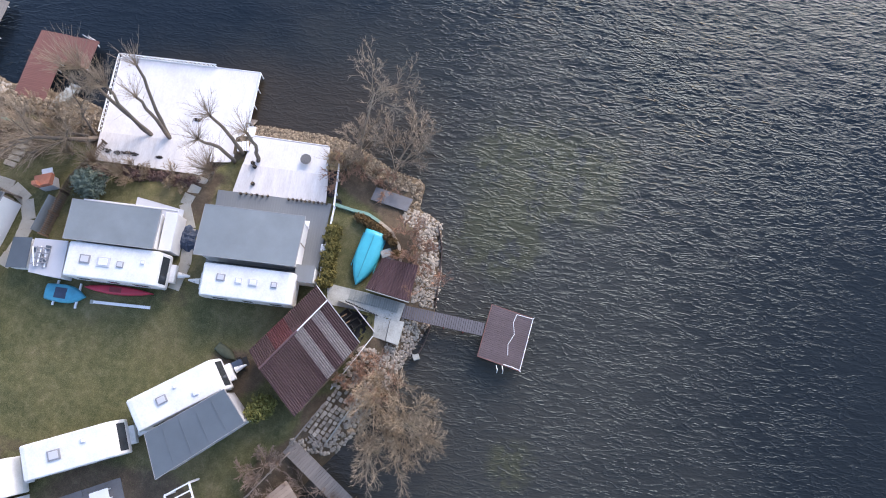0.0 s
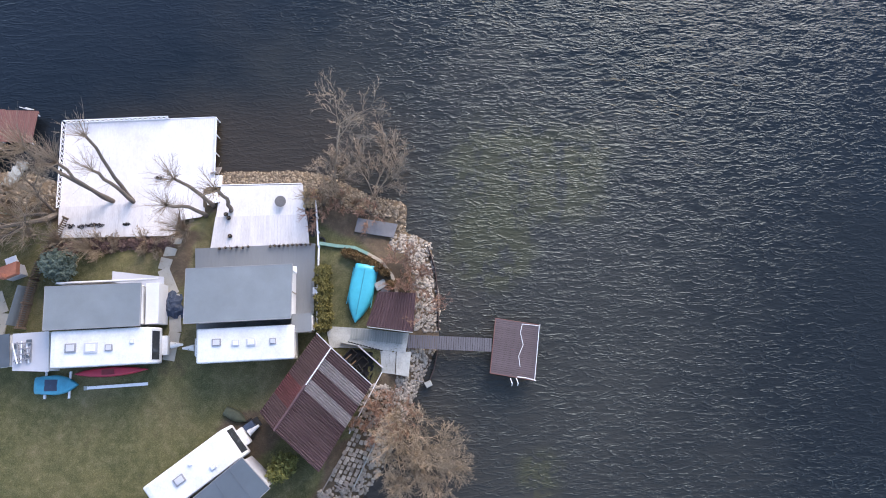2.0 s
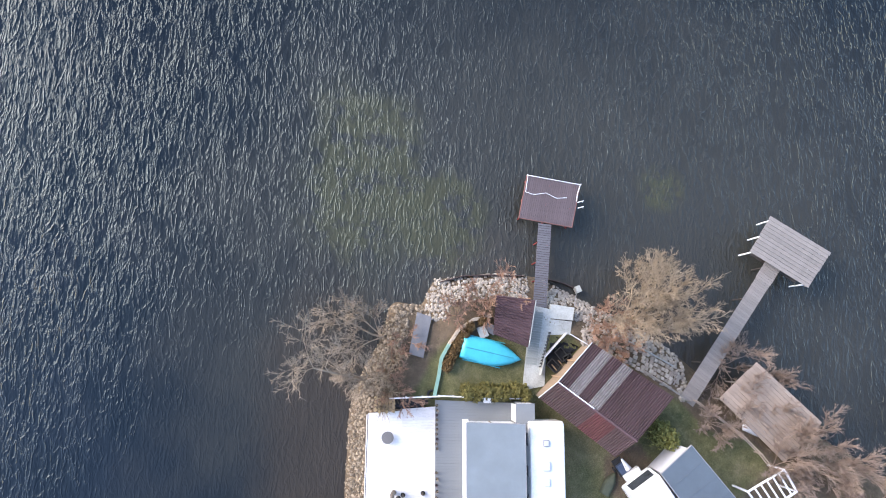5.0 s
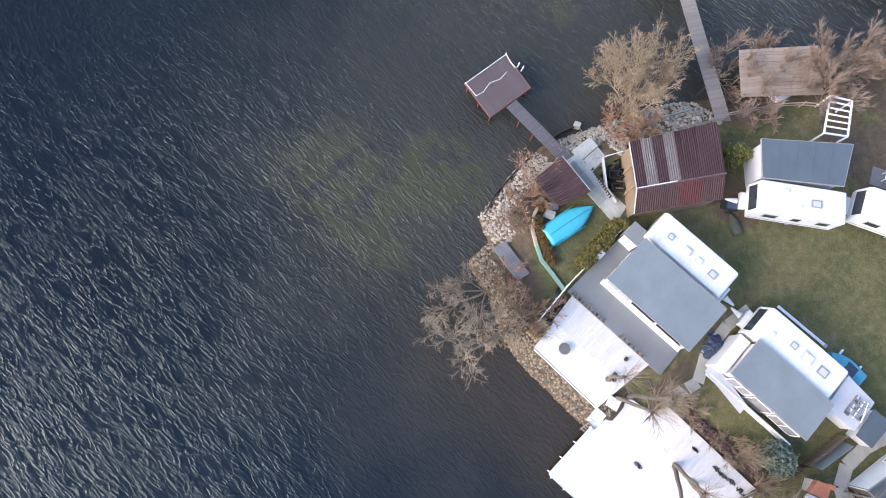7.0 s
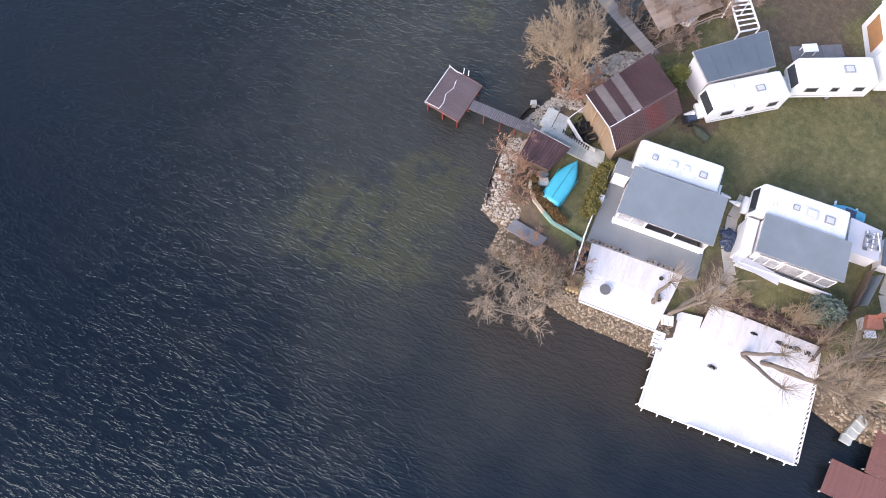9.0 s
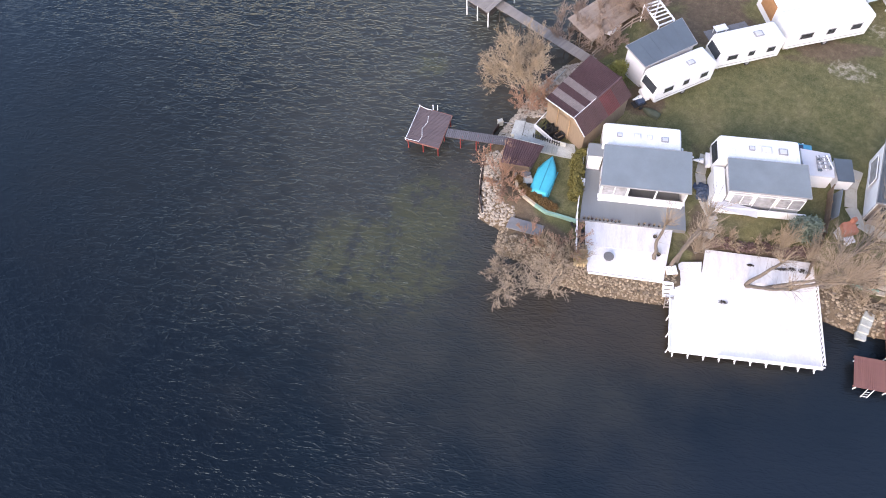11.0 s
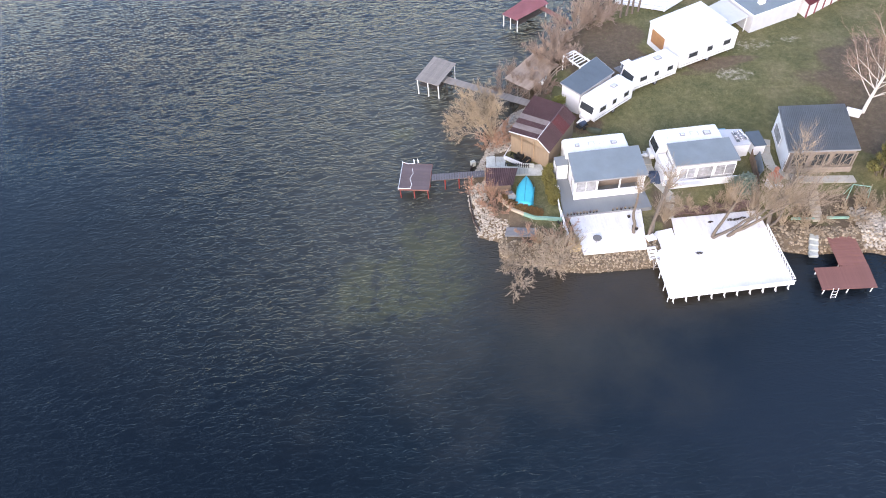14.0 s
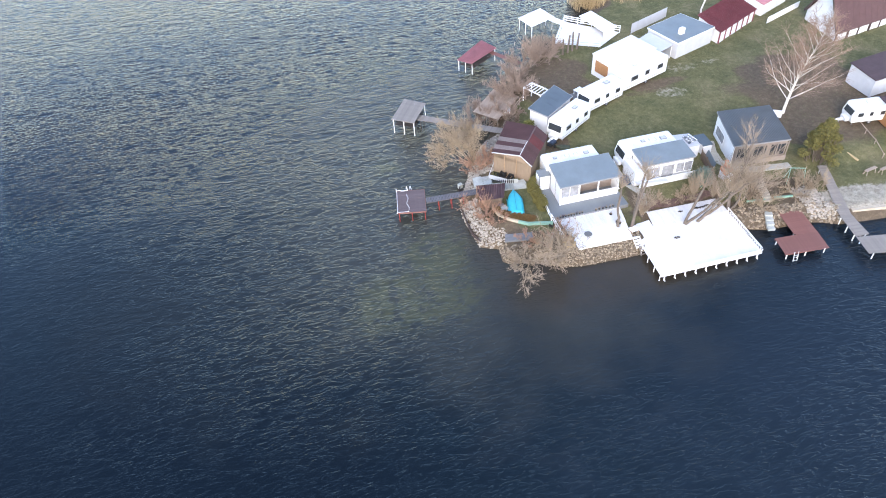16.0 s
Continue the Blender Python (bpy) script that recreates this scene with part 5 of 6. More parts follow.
bank = thing("stone_bank", "pale rounded stones banked along the lake edge", "stones", kind="structure")
west = shore_points(2600, 5, lambda x, y: x < -7.0 and -6.4 < y < 6.3 and not (1.3 < y < 2.5), -.45, 1.5, (-11, -7, -6.9, 6.5))
random.Random(3).shuffle(west)
rng_s = random.Random(8)
for x, y, z in west[:290]:
    ob = new("stone", rng_s.choice(STONES))
    s = rng_s.uniform(.17, .36)
    ob.matrix_basis = pose(x, y, z + .02, rng_s.uniform(-20, 20), rng_s.uniform(-20, 20), rng_s.uniform(0, 360)) @ Matrix.Diagonal((s, s * rng_s.uniform(.7, 1), s * .85, 1))
    ob.parent = bank
stones_joined("small_stones", bank, west[290:1500], 6, M["stone_joined"], .12, .30)
stones_joined("north_stones", bank, shore_points(2600, 15, lambda x, y: y > 5.0 and x < -1.2 and y < 13 and not (x > -5.4 + (y - 8.4) * .52 and 8.0 < y < 12), -.4, 3.0, (-10, 5, -1, 13.5))[:1200], 16, M["stone_joined"], .16, .36)
stones_joined("south_stones", bank, shore_points(6000, 25, lambda x, y: -8.2 < x < 6.8 and y < -6.3 and not (-7.4 < x < -4.4 and y > -7.7), -.45, 1.4, (-8.5, -12.5, 7, -6))[:1900], 26, M["stone_brown"], .10, .26)
stones_joined("east_stones", bank, shore_points(3000, 35, lambda x, y: 18.3 < x < 29.5 and y < -9, -.4, 2.0, (18, -15, 30, -9))[:800], 36, M["stone_brown"], .14, .36)


# ---- paths and edging ----
def ribbon(name, label, pts, width, material, lift=0.05, thick=0.12, kind="structure", category="path"):
    """A laid path of slabs along a line, each slab a piece."""
    t = thing(name, label, category, kind=kind)
    for (x0, y0), (x1, y1) in zip(pts, pts[1:]):
        d = V(x1 - x0, y1 - y0, 0)
        n = max(1, round(d.length / .9))
        for i in range(n):
            a, b = V(x0, y0, 0) + d * (i / n), V(x0, y0, 0) + d * ((i + 1) / n)
            c = (a + b) / 2
            z = gz(c.x, c.y) + lift
            part("slab", bx((c.x, c.y, z - thick / 2), (d.length / n * 1.02, width, thick), math.degrees(math.atan2(d.y, d.x)) + random.uniform(-1, 1), .012), material, t)
    return t


ribbon("garden_path", "pale concrete path between the two caravans", [(9.35, 2.4), (8.9, 0.4), (9.1, -2.4), (9.9, -4.3), (9.15, -6.8)], .85, M["path_concrete"], .06)
ribbon("house_path", "curved concrete path round the bungalow corner", [(22.3, 2.2), (21.6, .4), (21.35, -1.6), (21.9, -3.1), (23.2, -4.0), (25.2, -4.4), (28.8, -4.8)], 1.0, M["path_concrete"], .06)
landing = thing("landing", "worn pale concrete landing beside the shed", "path", kind="structure")
for q in (quad((-8.1, 1.35, 1.44), (-5.0, .85, 1.48), (-5.2, 2.3, 1.48), (-7.8, 2.75, 1.44)), quad((-5.0, .85, 1.49), (-2.0, .5, 1.4), (-2.3, 2.1, 1.52), (-5.2, 2.3, 1.49)),
          quad((-8.2, 2.72, 1.40), (-7.15, 2.62, 1.42), (-7.0, 4.3, 1.50), (-7.95, 4.5, 1.32)), quad((-7.1, 2.62, 1.43), (-5.95, 2.45, 1.45), (-6.0, 4.1, 1.42), (-6.95, 4.28, 1.40))):
    part("slab", prism(bmesh.new(), q, .5), M["concrete"], landing)
step = thing("boarded_ramp", "short grey plank ramp in front of the shed", "ramp")
planked(step, quad((-7.7, 1.35, 1.5), (-3.9, .72, 1.56), (-3.75, 1.55, 1.56), (-7.6, 2.1, 1.5)), .18, M["ramp_grey"], gap=.03)
curb = thing("retaining_wall", "white concrete wall beside the landing", "wall", kind="structure")
beam(curb, V(-6.1, 3.75, 1.5), V(-4.35, 2.05, 1.62), .08, .85, M["panel_grey"], "wall_block")
beam(curb, V(-4.35, 2.05, 1.6), V(-3.1, 1.75, 1.62), .08, .8, M["concrete"], "wall_block")
jetty = thing("stone_jetty", "weathered grey slab jetty on the rocks", "jetty")
part("slab", prism(bmesh.new(), quad((-4.6, -7.65, .98), (-4.3, -6.6, 1.0), (-7.25, -6.0, .95), (-7.6, -7.05, .92)), .2), M["concrete_dark"], jetty)
for x, y in ((-4.8, -7.4), (-4.6, -6.8), (-7.1, -6.3), (-7.3, -6.9)):
    part("leg", tube(bmesh.new(), (x, y, -.4), (x, y, .85), .07, .07, 8), M["post_dark"], jetty)
edging = thing("garden_edging", "low pale edging wall curving round the boat", "edging", kind="structure")
EP = [(-7.35, -1.7), (-7.05, -3.0), (-6.3, -4.1), (-5.3, -4.75), (-4.3, -5.3), (-3.0, -5.5), (-1.6, -5.8)]
for i, ((x0, y0), (x1, y1)) in enumerate(zip(EP, EP[1:])):
    beam(edging, V(x0, y0, gz(x0, y0) + .12), V(x1, y1, gz(x1, y1) + .12), .24, .4, M["sandstone"] if i < 3 else M["green_paint"], "wall_piece")
hose = thing("rubber_tyre", "black rubber ring lying by the fence", "tyre", -1.75, -6.0, gz(-1.75, -6.0) + .1)
bm = bmesh.new()
for i in range(16):
    a, b = 2 * math.pi * i / 16, 2 * math.pi * (i + 1) / 16
    tube(bm, (.26 * math.cos(a), .26 * math.sin(a), 0), (.26 * math.cos(b), .26 * math.sin(b), 0), .09, .09, 6, False)
part("tread", bm, M["black"], hose)


# ---- boats ----
def hull(L, W, H, n=12, m=9, pointed=1.0, square_stern=True):
    """An upturned hull, keel up, bow towards +x."""
    bm = bmesh.new()
    rows = []
    for i in range(n + 1):
        u = i / n
        w = W / 2 * (1 - max(0, (u - .35) / .65) ** 2.6 * pointed) * (.86 + .14 * min(1, u / .4) if square_stern else math.sin(min(1, u / .5) * math.pi / 2) ** .6 if u > 0 else 0.02)
        w = max(w, .02)
        h = H * (1 - .3 * max(0, (u - .6) / .4) ** 2)
        rows.append([bm.verts.new((L * (u - .5), w * (1 if math.cos(math.pi * j / (m - 1)) > 0 else -1) * abs(math.cos(math.pi * j / (m - 1))) ** .7, h * math.sin(math.pi * j / (m - 1)) ** .5 + .02)) for j in range(m)])
    for i in range(n):
        for j in range(m - 1):
            bm.faces.new((rows[i][j], rows[i + 1][j], rows[i + 1][j + 1], rows[i][j + 1]))
    for r in (rows[0], rows[-1]):
        try:
            bm.faces.new(r)
        except ValueError:
            pass
    bmesh.ops.recalc_face_normals(bm, faces=bm.faces[:])
    return bm


boat = thing("rowing_boat", "upturned turquoise rowing boat on the grass", "boat", -4.66, -1.75, gz(-4.6, -.2) + .04, 77)
bh_ = part("hull", hull(4.35, 1.9, .62), M["turq"], boat, "", True)
part("keel", bx((-.15, 0, .64), (3.5, .07, .09), 0, .02), M["turq_dark"], bh_)
for s in (-1, 1):
    part("gunwale", bx((-.5, s * .9, .05), (2.8, .06, .08), 0, .02), M["turq"], bh_)
for i, (x, y, r, c) in enumerate(((-6.15, -2.35, 20, "concrete"), (-6.4, -1.75, 55, "concrete_dark"))):
    cr = thing("paving_stack", "grey paving slabs leaning in the grass", "slabs", x, y, gz(x, y) + .02, r, "slab piles")
    for k in range(3):
        part("slab", bx((.02 * k, .01 * k, .1 + .1 * k), (.85 - .05 * k, .6, .08), 4 * k, .01, 6 * k - 4), M[c], cr)
kayak = thing("kayak", "long red plastic kayak lying beside a caravan", "kayak", 13.25, 3.0, gz(13, 3), 181)
kh = part("hull", hull(5.1, .72, .36, 16, 9, 1.0, False), M["red_hull"], kayak, "", True)
part("cockpit_rim", bx((-.2, 0, .36), (.9, .38, .05), 0, .02), M["red_dark"], kh)
pedal = thing("pedal_boat", "blue plastic boat on white trestles", "boat", 16.98, 3.75, gz(17, 3.75) + .15, 178)
part("hull", hull(2.9, 1.4, .42), M["blue_hull"], pedal, "", True)
part("seat_well", bx((-.3, 0, .40), (.9, .8, .08), 0, .03), M["blue_cloth"], pedal)
for x in (-.9, .8):
    part("trestle", bx((x, 0, -.06), (.14, 1.9, .16), 0, .02), M["white_paint"], pedal)
bar = thing("white_pole", "long white plank lying on the lawn", "plank", 12.9, 4.03, gz(12.9, 4) + .06, 1)
part("board", bx((0, 0, .02), (4.3, .22, .1), 0, .02), M["white_paint"], bar)
part("end_block", bx((2.2, 0, 0), (.25, .3, .16), 0, .02), M["concrete"], bar)

# ---- small things on the first two plots ----
tab = thing("round_table", "low round dark wicker table on the white terrace", "table", 1.2, -9.1, .97)
part("top", tube(bmesh.new(), (0, 0, .36), (0, 0, .41), .42, .43, 24), M["wicker"], tab)
part("rim", tube(bmesh.new(), (0, 0, .41), (0, 0, .425), .3, .3, 20), M["wicker"], tab)
for i in range(3):
    a = i * 2.1
    part("leg", tube(bmesh.new(), (.3 * math.cos(a), .3 * math.sin(a), 0), (.2 * math.cos(a), .2 * math.sin(a), .37), .03, .03, 8), M["wicker"], tab)


def pot(x, y, z, r, h, seed):
    p = thing("flower_pot", "dark round flower pot with dry plants", "plant pot", x, y, z, 0, "pots along the terrace edge")
    part("pot", tube(bmesh.new(), (0, 0, 0), (0, 0, h), r * .75, r, 12), M["black"], p)
    st = Sticks()
    rng = random.Random(seed)
    for _ in range(26):
        a, e = rng.uniform(0, 6.28), rng.uniform(.05, .22)
        st.add((0, 0, h * .8), (e * math.cos(a), e * math.sin(a), h + rng.uniform(.05, .25)), .008, .004)
    stick_part("dry_plant", st, M["pot_plant"] if seed % 5 == 2 else M["twig"], p)["kind"] = "stuff"


for i in range(16):
    x = -1.0 + i * .33 if i < 10 else 3.6 + (i - 10) * .42
    pot(x, -5.66 + .03 * math.sin(i * 3), 1.33, .1, .16, i)
for i, (x, y) in enumerate(((5.3, -8.3), (5.0, -6.6), (-1.2, -6.4), (5.1, -8.0))):
    pot(x, y, gz(x, y) + .3 if x < 0 else 1.05, .17, .22, 40 + i)
fence_w = thing("white_fence", "low white rail fence beside the terraces", "fence")
FP = [(-1.45, .5), (-1.55, -2.5), (-1.65, -5.5), (-1.5, -9.0)]
for (x0, y0), (x1, y1) in zip(FP, FP[1:]):
    z0, z1 = max(1.2, gz(x0, y0)), max(.9, gz(x1, y1))
    for dz in (.35, .75):
        beam(fence_w, V(x0, y0, z0 + dz), V(x1, y1, z1 + dz), .06, .12, M["white_paint"], "rail")
    for u in (0, .33, .66):
        x, y = x0 + (x1 - x0) * u, y0 + (y1 - y0) * u
        beam(fence_w, V(x, y, gz(x, y) - .1), V(x, y, z0 + (z1 - z0) * u + .85), .09, .09, M["white_paint"], "fence_post")
stepsw = thing("white_steps", "white wooden steps from terrace to water", "steps", 6.15, -10.7, 0)
for k in range(4):
    part("tread", bx((.05 * k, -.28 * k, .85 - .2 * k), (.8, .27, .06), 0, .01), M["white_paint"], stepsw)
for s in (-.4, .4):
    beam(stepsw, V(s, .1, .85), V(s + .15, -.95, .1), .05, .14, M["white_paint"], "stringer")
ladder = thing("wood_ladder", "grey wooden ladder into the water", "ladder", 6.35, -12.1, 0)
for s in (-.3, .3):
    beam(ladder, V(s, .4, .55), V(s, -.35, -.3), .06, .1, M["dock_grey"], "stile")
for k in range(4):
    part("rung", bx((0, .3 - .19 * k, .48 - .21 * k), (.6, .12, .05), 0, .01), M["dock_grey"], ladder)
nets = thing("netting_heap", "crumpled black netting heaped beside the terrace", "netting", -1.05, -7.6, gz(-1.05, -7.6))
bm = bmesh.new()
bmesh.ops.create_grid(bm, x_segments=20, y_segments=30, size=1.0)
for v in bm.verts:
    r = math.hypot(v.co.x, v.co.y)
    v.co = Vector((v.co.x * .38 * (1 + .2 * noise.noise(v.co * 2)), v.co.y * 1.15, max(.02, .3 * (1 - r * r * .6) + .14 * noise.noise(v.co * 4))))
part("net", bm, M["netting"], nets)
logs = thing("log_stack", "pale sawn log rounds stacked beside the terrace", "logs", -1.1, -9.25, gz(-1.1, -9.25))
_rl = random.Random(6)
for i in range(4):
    for j in range(6):
        x, y = -.42 + .27 * i + .13 * (j % 2), -.7 + .25 * j
        part("log", tube(bmesh.new(), (x, y, 0), (x + _rl.uniform(-.03, .03), y, .5 + _rl.uniform(-.08, .1)), .125, .12, 9), M["reed"], logs)
cab = thing("wood_crate", "white slatted crate between terrace and deck", "crate", 6.35, -9.6, .5, 12)
for k in range(5):
    part("slat", bx((-.38 + .19 * k, 0, .62), (.16, .8, .05), 0, .01), M["white_paint"], cab)
for s in (-1, 1):
    part("side", bx((s * .42, 0, .3), (.06, .8, .6), 0, .01), M["wood"], cab)
for i, (x, y, z, r) in enumerate(((16.1, -7.95, .59, .32), (15.4, -8.05, .59, .25), (14.9, -8.0, .59, .25), (17.1, -8.0, .59, .3), (10.6, -11.6, .37, .25), (12.9, -8.0, .59, .2))):
    lp = thing("leaf_heap", "dark heap of wet leaves on the white deck", "leaves", x, y, z, 0, "leaf heaps")
    rng = random.Random(i)
    bm = bmesh.new()
    for _ in range(60):
        a, e = rng.uniform(0, 6.28), r * rng.random() ** .6
        c = V(e * 1.4 * math.cos(a), e * .6 * math.sin(a), .02 + .1 * (1 - e / r) * rng.random())
        d = jitter(V(0, 0, .01), 1, rng) * .07
        f = d.cross(jitter(V(0, 0, .01), 1, rng)).normalized() * .05
        bm.faces.new([bm.verts.new(c + v) for v in (d, f, -d, -f)])
    part("leaves", bm, M["dead_leaf"], lp)["kind"] = "stuff"
tarp = thing("tarpaulin", "crumpled dark blue tarpaulin over a heap", "tarpaulin", 9.25, -1.55, gz(9.2, -1.5))
bm = bmesh.new()
bmesh.ops.create_grid(bm, x_segments=26, y_segments=26, size=1.0)
for v in bm.verts:
    r = math.hypot(v.co.x, v.co.y)
    a = math.atan2(v.co.y, v.co.x)
    edge = 1.0 + .12 * math.sin(3 * a) + .08 * math.sin(7 * a + 1)
    v.co = Vector((v.co.x * edge * .85, v.co.y * edge * .95, max(.03, .55 * (1 - (r / 1.15) ** 2) + .14 * noise.noise(v.co * 3.2) + .08 * noise.noise(v.co * 8))))
part("cover", bm, M["blue_cloth"], tarp)
part("heap", bx((0, 0, .15), (.9, 1.0, .3), 10, .1), M["wood"], tarp)
fr = thing("stacked_frames", "grey and white frames stacked on the shed roof", "frames", 18.7, 1.35, 3.06)
for k in range(6):
    part("frame_bar", bx((-.55 + .2 * k, .05 * (k % 3), .05 + .03 * k), (.09, 1.5, .05), 8 * (k % 3), .01), M["white_paint"] if k % 2 else M["trim_grey"], fr)
for k in range(4):
    part("frame_bar", bx((-.05, -.6 + .38 * k, .18), (1.2, .08, .05), 3 * k, .01), M["trim_grey"], fr)
for k, (x, y) in enumerate(((-.4, -.7), (.3, .6), (-.3, .4), (.5, -.4), (0, 0))):
    part("tray", bx((x, y, .07), (.34, .28, .1), 20 * k, .02), M["felt_dark"], fr)

# ---- slat fence, barbecue, swing ----
sf = thing("slat_fence", "weathered brown slat fence between the plots", "fence")
SP = [(17.25, -8.6), (18.15, -6.3), (18.85, -3.9), (19.6, -.4)]
for (x0, y0), (x1, y1) in zip(SP, SP[1:]):
    d = V(x1 - x0, y1 - y0, 0)
    n = int(d.length / .16)
    rz = math.degrees(math.atan2(d.y, d.x))
    for i in range(n):
        x, y = x0 + d.x * (i + .5) / n, y0 + d.y * (i + .5) / n
        z = gz(x, y)
        plank(sf, V(x - .06 * d.x / d.length, y - .06 * d.y / d.length, z + 1.35), V(x + .06 * d.x / d.length, y + .06 * d.y / d.length, z + 1.35), .03, 1.3, M["fence"], "slat")
    for dz in (.35, 1.1):
        beam(sf, V(x0, y0, gz(x0, y0) + dz), V(x1, y1, gz(x1, y1) + dz), .06, .09, M["fence"], "rail")
    for u in (0, .5, 1):
        x, y = x0 + d.x * u, y0 + d.y * u
        post(sf, x, y, gz(x, y) - .1, gz(x, y) + 1.45, .06, M["fence"], "fence_post")
grey_gate = thing("grey_panel", "grey-blue sheet leaning along the fence", "panel", 19.75, -2.0, gz(19.7, -2), 76)
part("sheet", bx((0, 0, .7), (2.9, .06, 1.3), 0, .01, 18), M["felt"], grey_gate)
bbq = thing("barbecue", "orange brick garden barbecue with tiled hood", "barbecue", 20.3, -4.5, gz(20.3, -4.5), 20)
part("base", bx((0, 0, .45), (1.1, .85, .9), 0, .02), M["panel_grey"], bbq)
part("hood", prism(bmesh.new(), quad((-.65, -.5, 1.25), (.65, -.5, 1.25), (.5, .45, 1.55), (-.5, .45, 1.55)), .5), M["brick"], bbq)
part("chimney", bx((.35, .35, 1.7), (.32, .32, .7), 0, .02), M["brick"], bbq)
part("sink", bx((-.1, -.85, .7), (.8, .55, .15), 0, .03), M["white_paint"], bbq)
part("sink_leg", bx((-.1, -.85, .32), (.3, .3, .62), 0, .02), M["white_paint"], bbq)
swing = thing("garden_swing", "pale green tube-framed garden swing", "swing", 27.8, -7.2, gz(27.8, -7.2), -20)
for s in (-1, 1):
    for f in (-.6, .6):
        part("leg", tube(bmesh.new(), (s * .95, f, 0), (s * .8, 0, 1.9), .04, .04, 8), M["green_paint"], swing)
part("crossbar", tube(bmesh.new(), (-.85, 0, 1.9), (.85, 0, 1.9), .045, .045, 8), M["green_paint"], swing)
part("seat", bx((0, 0, .5), (.6, .25, .05), 0, .02), M["wood"], swing)
for s in (-.25, .25):
    part("chain", tube(bmesh.new(), (s, 0, .5), (s, 0, 1.88), .012, .012, 5), M["trim_grey"], swing)
st3 = thing("stepping_stones", "pale stone steps down to the red dock", "steps", kind="structure")
for k in range(8):
    x, y = 24.1 - .16 * k, -5.9 - .5 * k
    part("step", bx((x, y, gz(x, y) + .08), (.95, .4, .2), -12 + 3 * (k % 3), .03), M["sandstone"], st3)
for i, (x0, y0, x1, y1) in enumerate(((20.6, -8.9, 22.7, -9.25), (23.9, -9.3, 26.0, -9.6))):
    gb = thing("green_beam", "pale green painted beam above the dock", "beam", group="green beams")
    beam(gb, V(x0, y0, gz(x0, y0) + .12), V(x1, y1, gz(x1, y1) + .12), .2, .2, M["green_paint"], "board")
lr = thing("dock_ladder", "white ladder on the red dock's end", "ladder", 21.0, -17.6, -.5, -5)
for s in (-.22, .22):
    part("stile", tube(bmesh.new(), (s, 0, 1.2), (s, -.35, -.5), .025, .025, 6), M["white_paint"], lr)
for k in range(4):
    part("rung", tube(bmesh.new(), (-.22, -.07 - .07 * k, .75 - .3 * k), (.22, -.07 - .07 * k, .75 - .3 * k), .02, .02, 6), M["white_paint"], lr)
sst = thing("stone_steps", "pale stone steps beside the red dock", "steps", 21.5, -12.0, 0, -20)
for k in range(4):
    part("step", bx((0, -.55 * k + .5, .75 - .2 * k), (.8, .6, .3), 5 * k - 6, .04), M["concrete"], sst)
bw = thing("boardwalk", "long grey plank boardwalk running into the lake", "boardwalk")
for q in (quad((31.6, -6.0, 1.25), (32.7, -6.2, 1.25), (30.25, -14.1, .6), (28.95, -13.8, .6)), quad((28.95, -13.83, .6), (30.25, -14.13, .6), (30.0, -17.3, .5), (28.4, -17.25, .5)),
          quad((27.95, -19.85, .5), (28.4, -17.28, .5), (34.4, -18.4, .5), (34.0, -21.0, .5))):
    planked(bw, (q[0], q[3], q[2], q[1]), .17, M["dock_grey"])
    for u in (.1, .5, .9):
        for v in (.05, .95):
            p = bil(q, v, u)
            post(bw, p.x, p.y, -2.2, p.z - .04, .05, M["white_paint"])

# ---- front of the boathouse ----
for i, (x, y, r) in enumerate(((-4.55, 3.35, 40), (-3.75, 2.75, 46), (-4.1, 3.9, 30))):
    cr = thing("black_crate", "black plastic crate stacked by the boathouse", "crate", x, y, gz(x, y), r, "crates by the boathouse")
    part("floor", bx((0, 0, .05), (.9, .6, .08), 0, .01), M["black"], cr)
    for s in (-1, 1):
        part("side", bx((0, s * .29, .25), (.9, .04, .42), 0, .01), M["black"], cr)
        part("end", bx((s * .44, 0, .25), (.04, .58, .42), 0, .01), M["black"], cr)
for i in range(4):
    lg = thing("timber", "loose weathered timber leaning at the boathouse", "timber", group="timbers by the boathouse")
    a = V(-4.9 + .35 * i, 4.0 - .45 * i, 1.25 + .1 * i)
    beam(lg, a, a + V(1.1, .9, .35 - .1 * i), .09, .07, M["wood"], "plank")
drail = thing("pipe_rail", "dark rail fence on the north stones", "fence")
for a, b in (((-1.2, 12.6), (-2.6, 10.4)), ((-2.6, 10.4), (-3.4, 9.2))):
    for dz in (.5, .9):
        beam(drail, V(*a, gz(*a) + dz), V(*b, gz(*b) + dz), .06, .06, M["dock_grey"], "rail")
    post(drail, *a, gz(*a), gz(*a) + 1.0, .05, M["dock_grey"])
greenrail = thing("green_rail", "pale rail along the boathouse eave side", "fence")
beam(greenrail, V(-6.0, 4.1, 1.55), V(-3.5, 8.3, 1.6), .07, .1, M["panel_white"], "rail")
for u in (0, .33, .66, 1):
    p = V(-6.0, 4.1, 1.5).lerp(V(-3.5, 8.3, 1.6), u)
    post(greenrail, p.x, p.y, gz(p.x, p.y) - .1, p.z, .05, M["panel_white"])
blocks = thing("cobble_apron", "loose pale block paving on the north bank", "paving", kind="structure")
rngb = random.Random(77)
PB = quad((-4.0, 7.9, 0), (-5.5, 8.5, 0), (-3.55, 12.1, 0), (-1.9, 11.4, 0))
